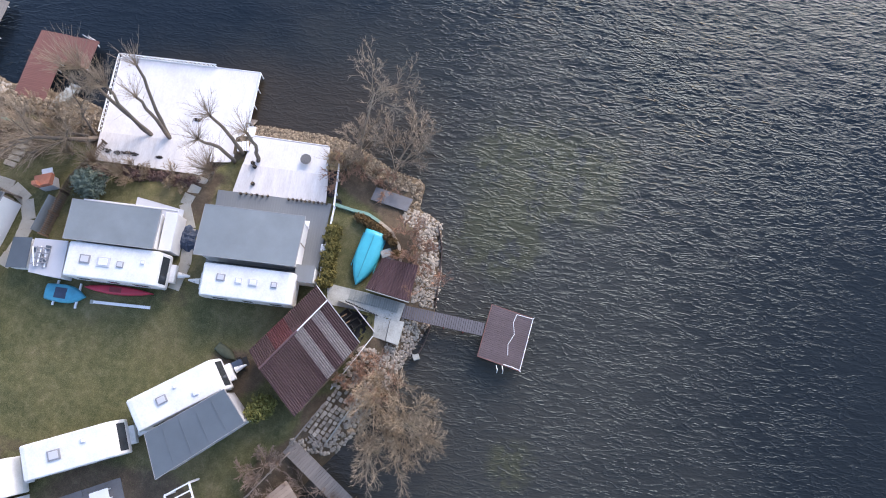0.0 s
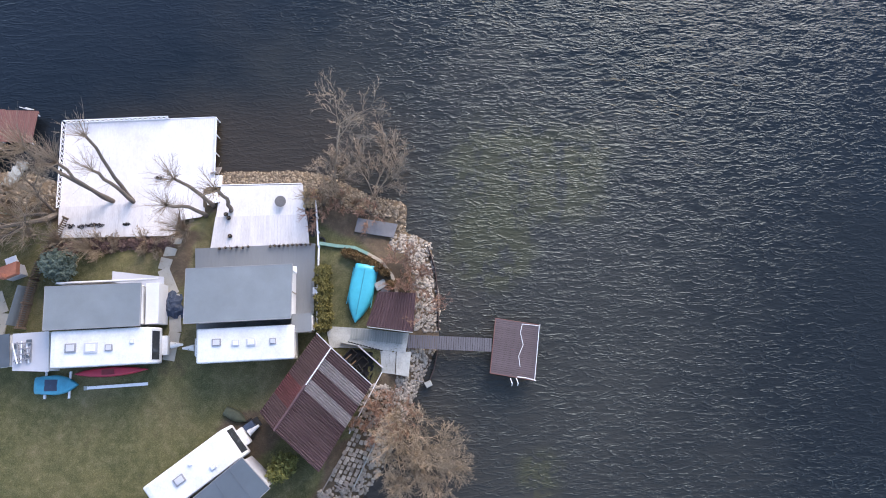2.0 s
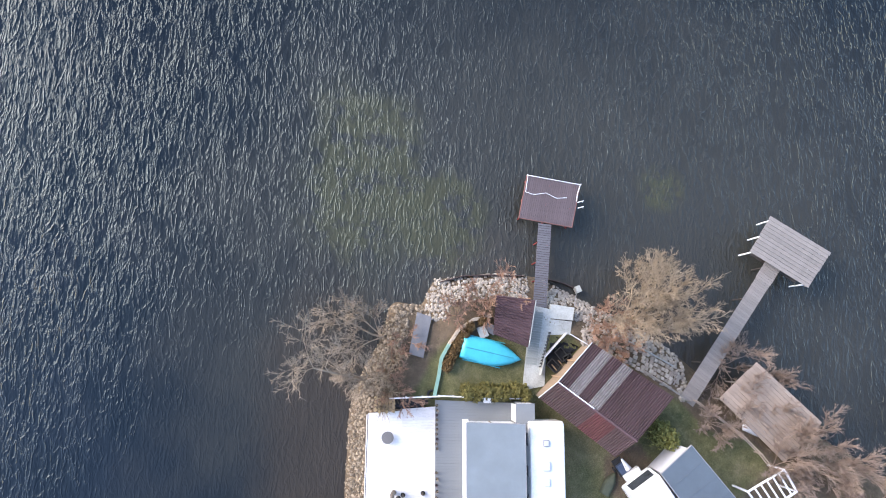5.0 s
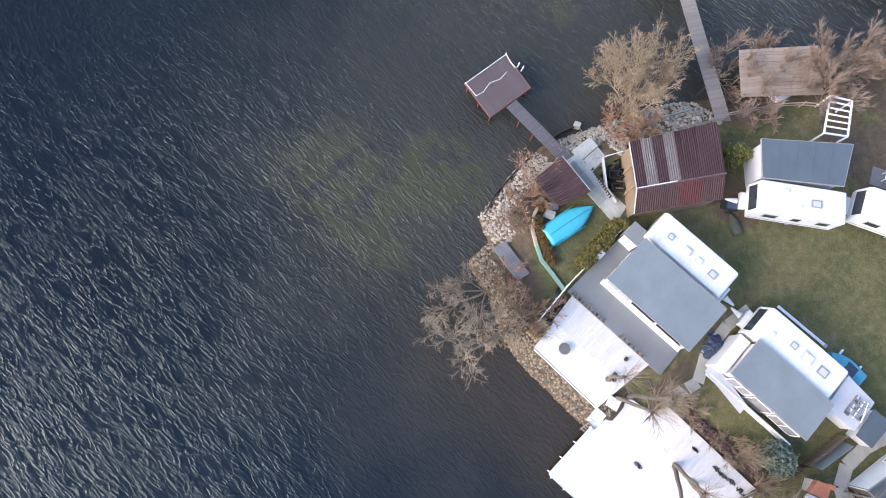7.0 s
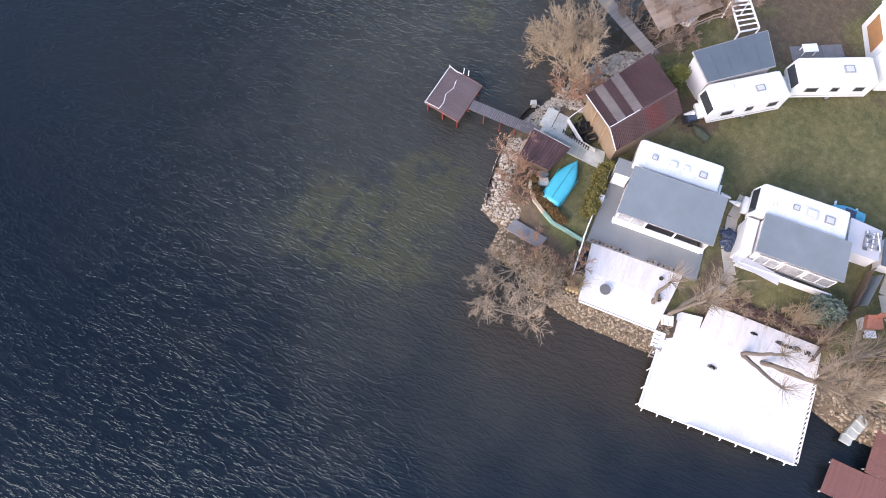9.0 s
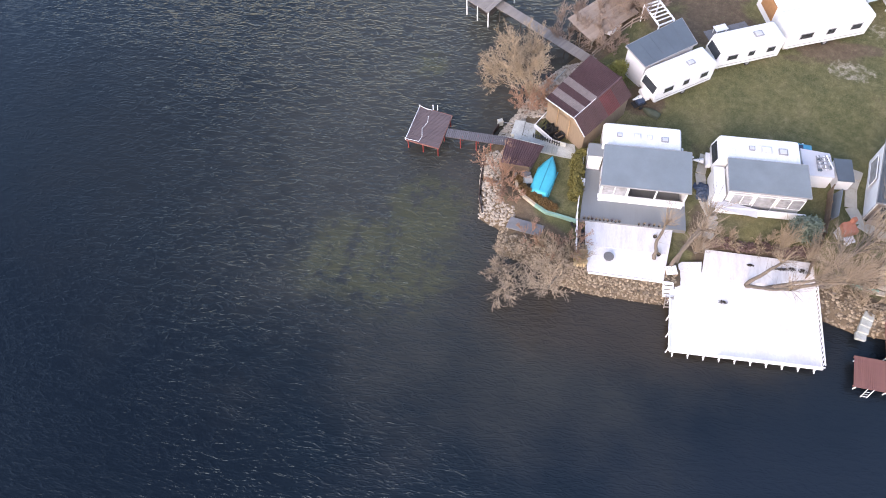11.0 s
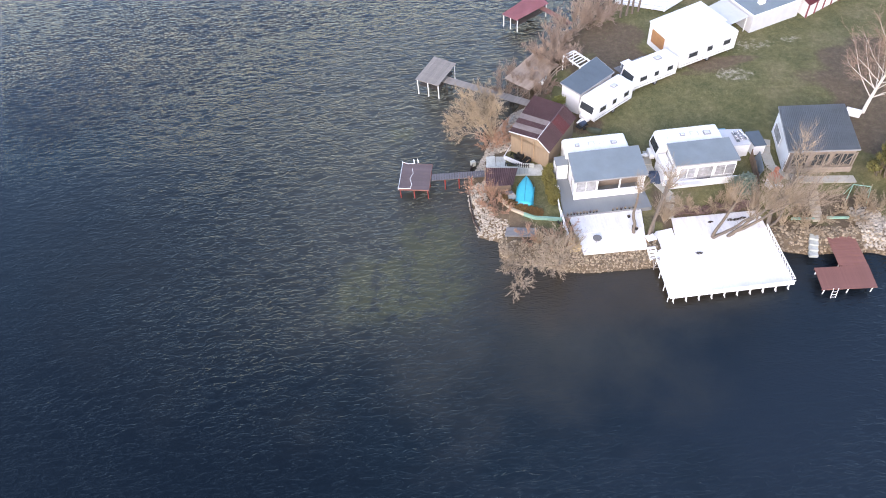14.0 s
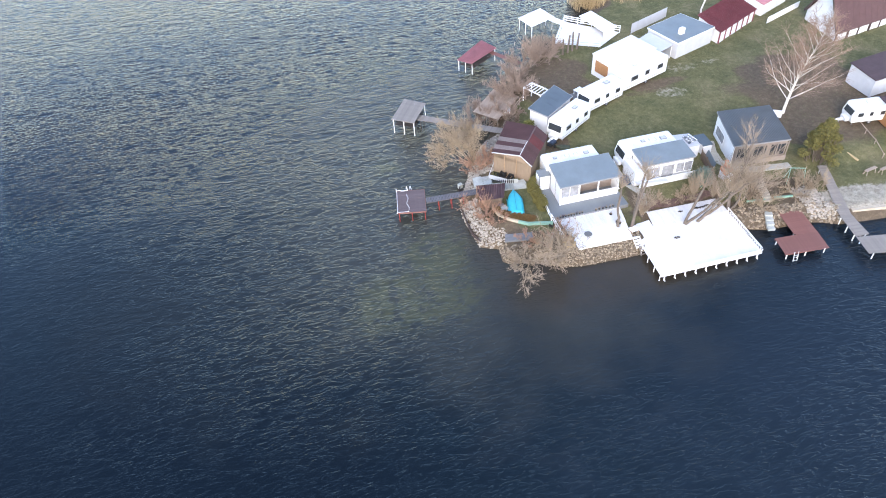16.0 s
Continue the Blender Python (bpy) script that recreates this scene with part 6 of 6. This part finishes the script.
for i in range(5):
    for j in range(12):
        if rngb.random() < .07:
            continue
        p = bil(PB, (i + .5 + rngb.uniform(-.12, .12)) / 5, (j + .5 + rngb.uniform(-.12, .12)) / 12)
        part("block", bx((p.x, p.y, gz(p.x, p.y) + .09), (rngb.uniform(.24, .32), rngb.uniform(.22, .30), .18), 62 + rngb.uniform(-9, 9), .025, rngb.uniform(-7, 7), rngb.uniform(-7, 7)), M["stone"], blocks)
for j in range(4):
    a_, b_ = bil(PB, 1.06, j / 4), bil(PB, 1.06, (j + .96) / 4)
    beam(blocks, V(a_.x, a_.y, gz(a_.x, a_.y) + .12), V(b_.x, b_.y, gz(b_.x, b_.y) + .12), .1, .22, M["concrete"], "kerb_stone")
pallet = thing("pallet", "weathered pallet lying against the boathouse bank", "pallet", -2.75, 11.75, gz(-2.75, 11.75) + .05, 143)
for k in range(4):
    part("slat", bx((0, -.3 + .2 * k, .12), (1.1, .1, .03), 0, .005), M["dock_grey"], pallet)
for k in (-.5, 0, .5):
    part("bearer", bx((k, 0, .05), (.09, .7, .1), 0, .005), M["dock_grey"], pallet)
slip = thing("ground_sheet", "black sheet covering the slip before the boathouse", "ground sheet", kind="structure")
_sq = quad((-5.95, 2.75, 1.34), (-4.05, 2.3, 1.5), (-3.55, 3.05, 1.5), (-5.1, 4.75, 1.42))
bm = bmesh.new()
_g = [[bm.verts.new(bil(_sq, i / 10, j / 10) + V(0, 0, .03 * math.sin(i * 2.1 + j) + .03 * rngb.random())) for i in range(11)] for j in range(11)]
for j in range(10):
    for i in range(10):
        bm.faces.new((_g[j][i], _g[j][i + 1], _g[j + 1][i + 1], _g[j + 1][i]))
bmesh.ops.solidify(bm, geom=bm.faces[:], thickness=.02)
part("sheet", bm, M["netting"], slip, "", True)
# black pickets built in place of a jagged fence shadow
pick = thing("picket_shadow", "low dark pickets standing in for a fence shadow beside the landing", "fence")
for k in range(12):
    p = V(-3.7, 1.75, 0).lerp(V(-6.1, 2.5, 0), k / 11)
    part("picket", bx((p.x, p.y, gz(p.x, p.y) + .35), (.1, .05, .55), -17, .01), M["netting"], pick)
beam(pick, V(-3.7, 1.79, gz(-3.7, 1.79) + .4), V(-6.1, 2.54, gz(-6.1, 2.54) + .4), .04, .07, M["netting"], "rail")
shore_edge = thing("shore_edging", "dark timber edging along the stone bank", "edging", kind="structure")
for a_, b_ in (((-9.7, -5.4), (-10.22, -3.6)), ((-10.22, -3.6), (-10.3, -1.5)), ((-10.3, -1.5), (-10.25, 1.1)), ((-10.1, 2.55), (-9.75, 4.0)), ((-9.75, 4.0), (-9.1, 5.5))):
    beam(shore_edge, V(a_[0] - .15, a_[1], -.2), V(b_[0] - .15, b_[1], -.2), .08, .6, M["dark_timber"], "board")
mblock = thing("mooring_block", "pale concrete mooring block at the water's edge", "block", -9.4, 5.15, -.35, 25)
part("block", bx((0, 0, .32), (.5, .42, .64), 0, .04), M["concrete"], mblock)
part("rod", tube(bmesh.new(), (.1, -.2, .6), (1.0, -.9, .72), .025, .025, 6), M["trim_grey"], mblock)
mast = thing("trolley", "dark boat trolley parked by the caravan drawbar", "trolley", 3.3, 7.3, gz(3.3, 7.3), 30)
part("frame", bx((0, 0, .4), (1.3, .7, .12), 0, .02), M["black"], mast)
part("cover", bx((.1, 0, .65), (.8, .6, .4), 5, .12), M["blue_cloth"], mast)
for s in (-1, 1):
    part("wheel", tube(bmesh.new(), (0, s * .4, .2), (0, s * .5, .2), .2, .2, 14), M["black"], mast)
arch = thing("garden_roller", "mossy upturned tub beside the caravan nose", "tub", 4.5, 6.6, gz(4.5, 6.6), 150)
part("shell", hull(1.7, .8, .4, 8, 7), M["moss"], arch, "", True)


# ---- boat shelters and decks to the north ----
def shelter(name, label, q, material, posts_mat, group="", z_deck=None, roof_sheets=False):
    """A flat roof of boards or sheets on posts over the water."""
    t = thing(name, label, "boat shelter", group=group)
    if roof_sheets:
        n = max(2, round((Vector(q[1]) - Vector(q[0])).length / 1.0))
        for i in range(n):
            part("roof_sheet", sheet(sub(q, i / n, 0, (i + 1) / n, 1), .2, .02), material, t)
    else:
        planked(t, q, .3, material, name="roof_board")
    for v in (.04, .96):
        beam(t, bil(q, 0, v) - V(0, 0, .13), bil(q, 1, v) - V(0, 0, .13), .09, .14, M["dock_grey"])
    for u in (.05, .5, .95):
        for v in (.05, .95):
            p = bil(q, u, v)
            post(t, p.x, p.y, -2.2, p.z - .06, .06, posts_mat)
    if z_deck is not None:
        d = [Vector((p.x, p.y, z_deck)) for p in sub(q, .06, .1, .94, .9)]
        # near-black boards carry the shade below the roof in their colour
        planked(t, d, .25, M["post_dark"], name="deck_board")
    return t


shelter("boat_shelter", "grey board boat shelter on posts in the lake", quad((-12.2, 18.0, 1.75), (-14.95, 19.8, 1.85), (-12.2, 24.4, 1.85), (-9.5, 22.4, 1.75)), M["dock_grey"], M["white_paint"], z_deck=.7)
nb = thing("footbridge", "long weathered plank footbridge to the boat shelter", "footbridge")
NQ = quad((-11.95, 19.83, 1.2), (-1.2, 11.95, 1.45), (-.5, 12.9, 1.45), (-11.25, 20.88, 1.2))
planked(nb, NQ, .2, M["dock_grey"])
for u in (.08, .3, .52, .74):
    for v in (.06, .94):
        p = bil(NQ, u, v)
        post(nb, p.x, p.y, -2.0, 1.15, .05, M["post_dark"])
for v in (.08, .92):
    beam(nb, bil(NQ, 0, v) - V(0, 0, .1), bil(NQ, 1, v) - V(0, 0, .1), .08, .1, M["post_dark"])
shelter("boat_shelter", "weathered tan board shelter among bare bushes", quad((-1.4, 14.9, 1.9), (-4.0, 17.9, 1.9), (.4, 22.6, 1.95), (3.2, 19.5, 1.95)), M["dock_tan"], M["dock_grey"])
shelter("boat_shelter", "red sheet boat shelter on white posts", quad((-2.1, 33.4, 1.5), (-.3, 31.4, 1.5), (4.8, 34.8, 1.6), (3.3, 38.2, 1.6)), M["red_roof"], M["white_paint"], z_deck=.5, roof_sheets=True)
rb = thing("footbridge", "narrow dark footbridge to the red boat shelter", "footbridge")
planked(rb, quad((3.2, 34.6, 1.2), (6.4, 29.2, 1.3), (7.2, 29.7, 1.3), (4.0, 35.1, 1.2)), .2, M["dock_red"])
shelter("boat_shelter", "white board boat shelter beyond the white pier", quad((11.2, 43.4, 1.7), (12.2, 39.5, 1.7), (16.9, 41.5, 1.8), (15.9, 45.5, 1.8)), M["white_paint"], M["white_paint"])
wp = thing("white_pier", "white boarded pier with white railings", "pier")
PQ = quad((13.4, 32.0, 2.15), (19.2, 28.6, 2.2), (24.0, 32.0, 2.2), (17.4, 38.6, 2.15))
part("boarding", joined_planks(PQ, .3), M["deck_white"], wp)["kind"] = "stuff"
planked(wp, quad((15.4, 40.8, 1.9), (16.9, 37.0, 2.1), (18.2, 37.7, 2.1), (16.6, 41.4, 1.9)), .35, M["white_paint"])
for u in (.05, .5, .95):
    for v in (.05, .5, .95):
        p = bil(PQ, u, v)
        post(wp, p.x, p.y, -2, p.z - .05, .07, M["white_paint"])
for a, b in ((PQ[0], PQ[3]), (PQ[0], PQ[1]), (PQ[3], PQ[2])):
    for dz in (.35, .7, 1.0):
        beam(wp, a + V(0, 0, dz), b + V(0, 0, dz), .06, .12, M["white_paint"], "rail")
    for u in (0, .25, .5, .75, 1):
        p = a.lerp(b, u)
        post(wp, p.x, p.y, p.z - .05, p.z + 1.1, .06, M["white_paint"], "rail_post")
pav = thing("pier_pavilion", "small white pavilion with flat white roof", "pavilion")
shell(pav, quad((20.7, 30.9, 3.3), (23.4, 31.9, 3.3), (21.9, 38.5, 3.3), (19.4, 37.4, 3.3)), 2.0, M["panel_white"], M["white_paint"], inset=.25, thick=.1, skip=(3,))
for k in range(4):
    lg = thing("bare_stump", "short brown lopped trunk near the pier", "stump", 13.2 + .9 * k, 28.6 + .35 * k, gz(13.2 + .9 * k, 28.6), 0, "lopped trunks")
    part("trunk", tube(bmesh.new(), (0, 0, -.1), (.25 * (k % 2), .1, 2.4 + .3 * (k % 3)), .17, .12, 9), M["bark"], lg)

dgy = thing("dinghy", "small white dinghy lying upturned by the shelter", "boat", .9, 18.2, gz(.9, 18.2) + .05, 70)
dh = part("hull", hull(2.5, 1.25, .5, 10, 9), M["white_paint"], dgy, "", True)
part("keel", bx((-.1, 0, .51), (2.0, .06, .07), 0, .02), M["panel_grey"], dh)
nrail = thing("rail_fence", "weathered pale rail fence behind the annexe", "fence")
for a_, b_ in (((-1.3, 13.0), (-.1, 14.6)), ((-.1, 14.6), (1.1, 16.2)), ((1.1, 16.2), (2.4, 17.3)), ((2.4, 17.3), (3.7, 18.3))):
    for dz in (.5, .95):
        beam(nrail, V(*a_, gz(*a_) + dz), V(*b_, gz(*b_) + dz), .06, .14, M["dock_tan"], "rail")
    post(nrail, *b_, gz(*b_) - .1, gz(*b_) + 1.1, .06, M["dock_tan"])

# ---- pergola and far plots ----
perg = thing("pergola", "white timber pergola behind the dark-roofed annexe", "pergola")
GQ = quad((4.7, 15.5, 4.0), (6.15, 16.5, 4.0), (4.75, 19.0, 4.0), (3.3, 18.2, 4.0))
for p in GQ:
    beam(perg, V(p.x, p.y, gz(p.x, p.y)), V(p.x, p.y, 4.0), .12, .12, M["white_paint"], "pergola_post")
for a, b in ((GQ[0], GQ[1]), (GQ[3], GQ[2]), (GQ[0], GQ[3]), (GQ[1], GQ[2])):
    beam(perg, a, b, .1, .16, M["white_paint"])
for k in range(1, 6):
    beam(perg, bil(GQ, 0, k / 6) + V(0, 0, .12), bil(GQ, 1, k / 6) + V(0, 0, .12), .09, .12, M["white_paint"], "rafter")
ptable = thing("garden_table", "white garden table on grey paving", "table", 10.95, 17.3, gz(10.95, 17.3) + .04, 25)
part("top", bx((0, 0, .72), (1.3, .8, .06), 0, .02), M["white_paint"], ptable)
for sx in (-.5, .5):
    for sy in (-.3, .3):
        part("leg", bx((sx, sy, .36), (.07, .07, .7), 0, .01), M["white_paint"], ptable)
ribbon("paved_patch", "grey paved patch beside the parked caravan", [(9.8, 16.7), (13.9, 18.6)], 1.5, M["concrete_dark"], .04)
caravan("very long white caravan with dark windows and white skirt", 20.2, 17.9, 2.0, 201, 8.6, 2.5, 2.95, [(1.5, .2, .5, .5, False), (-.5, .2, .5, .5, False), (-2.6, .2, .5, .5, False)], nose=.25, front_glass=False)
annex5 = thing("annexe", "white-roofed annexe with an orange wooden door panel", "cottage", group="caravan annexes")
q5 = quad((16.0, 17.7, 4.95), (24.0, 20.6, 4.95), (22.3, 25.3, 5.1), (14.8, 22.0, 5.1))
shell(annex5, q5, 1.9, M["panel_white"], M["white_sheet"], inset=.1)
da, db = V(15.0, 21.6, 0), V(15.95, 18.3, 0)
part("door_panel", bx((15.42, 19.95, 3.6), (2.6, .08, 1.7), math.degrees(math.atan2((db - da).y, (db - da).x)), .02), M["orange_door"], annex5)
house6 = thing("cottage", "flat-roofed light grey cottage with white chimney", "cottage")
q6 = quad((27.9, 21.6, 4.5), (35.4, 24.4, 4.5), (33.0, 30.3, 4.5), (26.2, 27.7, 4.5))
shell(house6, q6, 1.9, M["panel_grey"], M["felt"], inset=.12, thick=.16, fascia=M["white_paint"])
part("chimney", bx((29.8, 24.2, 4.95), (.8, .6, .9), 20, .04), M["white_paint"], house6)
awn = thing("awning", "pale sheet awning beside the grey cottage", "awning")
part("sheet", prism(bmesh.new(), quad((24.6, 20.9, 4.0), (27.6, 22.2, 4.1), (26.2, 27.0, 4.1), (23.3, 25.4, 4.0)), .05), M["panel_grey"], awn)
for x, y in ((24.7, 21.1), (27.4, 22.3), (26.1, 26.8), (23.5, 25.3)):
    post(awn, x, y, gz(x, y), 4.02, .05, M["white_paint"])
wf = thing("panel_fence", "pale panel fence along the reeds", "fence")
for i in range(6):
    a, b = V(25.6, 31.4, 0).lerp(V(33.4, 34.8, 0), i / 6), V(25.6, 31.4, 0).lerp(V(33.4, 34.8, 0), (i + 1) / 6)
    c = (a + b) / 2
    part("panel", bx((c.x, c.y, 2.7), ((b - a).length - .06, .06, 1.7), math.degrees(math.atan2((b - a).y, (b - a).x)), .01), M["panel_grey"], wf)
redh = thing("red_cottage", "long cottage with dull red roof and white panels", "cottage")
rq = quad((35.9, 23.4, 3.9), (45.3, 28.6, 3.9), (43.8, 33.2, 4.8), (34.6, 28.3, 4.8))
for i in range(8):
    part("roof_sheet", sheet(sub(rq, i / 8, 0, (i + 1) / 8, 1), .25, .03), M["deep_red_roof"], redh)
rs = sub(rq, .03, .06, .97, .94)
for i in range(4):
    wall(redh, rs[i], rs[(i + 1) % 4], 1.9, rs[i].z - .05, rs[(i + 1) % 4].z - .05, M["panel_white"])
for i in range(7):
    p = bil(rs, i / 6, -.01)
    beam(redh, V(p.x, p.y, 1.9), V(p.x, p.y, 3.85), .16, .16, M["deep_red_roof"], "wall_post")
redb = thing("red_shed", "small dull red shed behind the lawn", "shed")
shell(redb, quad((47.0, 29.5, 4.0), (54, 33.0, 4.0), (52.5, 37, 4.6), (45.6, 33.6, 4.6)), 1.9, M["panel_white"], M["red_roof"])
bare = thing("panel_fence", "white panel fence beside the red shed", "fence")
for i in range(5):
    a, b = V(46.5, 27.2, 0).lerp(V(54.5, 30.6, 0), i / 5), V(46.5, 27.2, 0).lerp(V(54.5, 30.6, 0), (i + 1) / 5)
    c = (a + b) / 2
    part("panel", bx((c.x, c.y, 2.4), ((b - a).length - .1, .06, 1.1), math.degrees(math.atan2((b - a).y, (b - a).x)), .01), M["white_paint"], bare)
af = thing("gabled_house", "white half-timbered house with steep brown roof", "house")
A0, A1, A2, A3 = V(51.6, 18.2, 3.4), V(63.5, 20.6, 3.4), V(64.3, 29.2, 3.4), V(52.4, 26.8, 3.4)
RW, RE = (A0 + A3) / 2 + V(0, 0, 5.8), (A1 + A2) / 2 + V(0, 0, 5.8)
for i in range(10):
    part("roof_strip", prism(bmesh.new(), [A0.lerp(A1, i / 10), A0.lerp(A1, (i + 1) / 10 - .002), RW.lerp(RE, (i + 1) / 10 - .002), RW.lerp(RE, i / 10)], .14), M["brown_roof"], af)
    part("roof_strip", prism(bmesh.new(), [RW.lerp(RE, i / 10), RW.lerp(RE, (i + 1) / 10 - .002), A3.lerp(A2, (i + 1) / 10 - .002), A3.lerp(A2, i / 10)], .14), M["brown_roof"], af)
ce = (A0 + A1 + A2 + A3) / 4
ai = [p.lerp(ce, .07) for p in (A0, A1, A2, A3)]
for i in range(4):
    wall(af, ai[i], ai[(i + 1) % 4], 1.8, 3.5, 3.5, M["panel_white"])
gbm = bmesh.new()
g = [ai[3] + V(0, 0, .05), ai[0] + V(0, 0, .05), RW.lerp(RE, .07) - V(0, 0, .35)]
gv = [gbm.verts.new(p) for p in g] + [gbm.verts.new(p + V(.12, .02, 0)) for p in g]
for f in ((0, 1, 2), (5, 4, 3), (0, 3, 4, 1), (1, 4, 5, 2), (2, 5, 3, 0)):
    gbm.faces.new([gv[i] for i in f])
part("gable", gbm, M["panel_white"], af)
for i in range(6):
    p = ai[0].lerp(ai[1], i / 5)
    beam(af, V(p.x, p.y - .06, 1.8), V(p.x, p.y - .06, 3.45), .5 if i % 2 else .2, .14, M["dark_timber"], "timber_post")
beam(af, A0.lerp(RW, .02) + V(-.05, 0, -.1), RW + V(-.05, 0, -.1), .1, .3, M["dark_timber"], "bargeboard")
beam(af, A3.lerp(RW, .02) + V(-.05, 0, -.1), RW + V(-.05, 0, -.1), .1, .3, M["dark_timber"], "bargeboard")
hutv = thing("annexe", "dark brown roofed annexe on the far plot", "cottage", group="caravan annexes")
shell(hutv, quad((46.6, 4.2, 4.2), (55, 5.5, 4.2), (54.6, 10.4, 4.5), (46.3, 8.9, 4.5)), 1.6, M["panel_grey"], M["old_brown_roof"])
caravan("small white caravan with a dark front window", 42.6, .4, 1.45, 172, 4.8, 2.2, 2.5, [(0, 0, .6, .6, False)])
hut2 = thing("annexe", "dark roofed annexe with orange timber wall", "cottage", group="caravan annexes")
shell(hut2, quad((43.6, -4.6, 3.9), (50, -5.2, 3.9), (50.4, .2, 4.2), (44.4, .8, 4.2)), 1.4, M["orange_door"], M["old_brown_roof"])
skip_ = thing("storage_box", "white storage box beside the birch", "box", 33.0, 4.6, gz(33, 4.6), -35)
part("body", bx((0, 0, .35), (1.5, .6, .6), 0, .05), M["panel_white"], skip_)
part("lid", bx((0, 0, .7), (1.55, .65, .1), 0, .03), M["white_paint"], skip_)

tim = thing("timber", "long pale timber lying on the grass by the conifer", "timber")
beam(tim, V(36.2, -2.8, gz(36.2, -2.8) + .1), V(37.2, -6.2, gz(37.2, -6.2) + .1), .2, .16, M["reed"], "board")
lf = thing("low_fence", "low weathered rail fence between the far plots", "fence")
for k in range(4):
    a_, b_ = V(42.2, 2.4, 0).lerp(V(40.2, -6.6, 0), k / 4), V(42.2, 2.4, 0).lerp(V(40.2, -6.6, 0), (k + 1) / 4)
    beam(lf, V(a_.x, a_.y, gz(a_.x, a_.y) + .6), V(b_.x, b_.y, gz(b_.x, b_.y) + .6), .06, .1, M["dock_tan"], "rail")
    post(lf, b_.x, b_.y, gz(b_.x, b_.y) - .1, gz(b_.x, b_.y) + .7, .05, M["dock_tan"])
for x, y in ((36.8, -8.6), (38.6, -8.9)):
    fr_ = thing("trestle_bench", "rough wooden trestle bench above the beach", "bench", x, y, gz(x, y), 12, "trestle benches")
    part("top", bx((0, 0, .62), (1.7, .4, .07), 0, .01), M["dock_tan"], fr_)
    for sx in (-.7, .7):
        for sy in (-.25, .25):
            part("leg", tube(bmesh.new(), (sx, sy, 0), (sx * .95, sy * .3, .6), .05, .04, 6), M["dock_tan"], fr_)
quay = thing("quay_edge", "rough pale concrete edge along the beach", "quay", kind="structure")
for k in range(5):
    a_, b_ = V(30.9, -13.35, 0).lerp(V(39.5, -14.6, 0), k / 5), V(30.9, -13.35, 0).lerp(V(39.5, -14.6, 0), (k + .97) / 5)
    beam(quay, V(a_.x, a_.y, .3), V(b_.x, b_.y, .3), .5, .5, M["sandstone"], "slab")
stones_joined("beach_stones", bank, shore_points(2500, 45, lambda x, y: 26.3 < x < 29.2 and y < -8, -.1, 4.5, (26, -15, 30, -8))[:420], 46, M["stone_joined"], .16, .42)

# ---- reeds ----
rd = np.random.RandomState(4)
st = Sticks()
for _ in range(9000):
    x, y = rd.uniform(23, 46), rd.uniform(40, 58)
    if (x - 34) ** 2 / 120 + (y - 48.5) ** 2 / 45 > 1 + .25 * math.sin(x * 2):
        continue
    h = rd.uniform(1.6, 2.7)
    a, b = rd.normal(0, .22, 2)
    st.add((x, y, -.7), (x + a, y + b, h), .022, .012)
    st.add((x + a * .98, y + b * .98, h * .98), (x + a * 1.2, y + b * 1.2 + .05, h + .22), .05, .012)
reeds = new("reeds", st.mesh("reeds", M["reed"], 3))
tagged(reeds, "dense stand of dry tan reeds at the lake edge", "reeds", kind="stuff")

# ---- fallen leaves and grass tufts ----
rg = np.random.RandomState(9)
st = Sticks()
X, Y = rg.uniform(-9, 48, 30000), rg.uniform(-10, 30, 30000)
d = shore_distance(X, Y)
Z = height(X, Y)
for x, y, z, dd in zip(X, Y, Z, d):
    if dd > .8:
        a, b = rg.normal(0, .05, 2)
        st.add((x, y, z - .01), (x + a, y + b, z + rg.uniform(.05, .13)), .022, .006)
tufts = new("grass_tufts", st.mesh("grass_tufts", M["tuft"], 3))
tagged(tufts, "short tufts of pale winter grass across the lawn", "grass", kind="stuff")
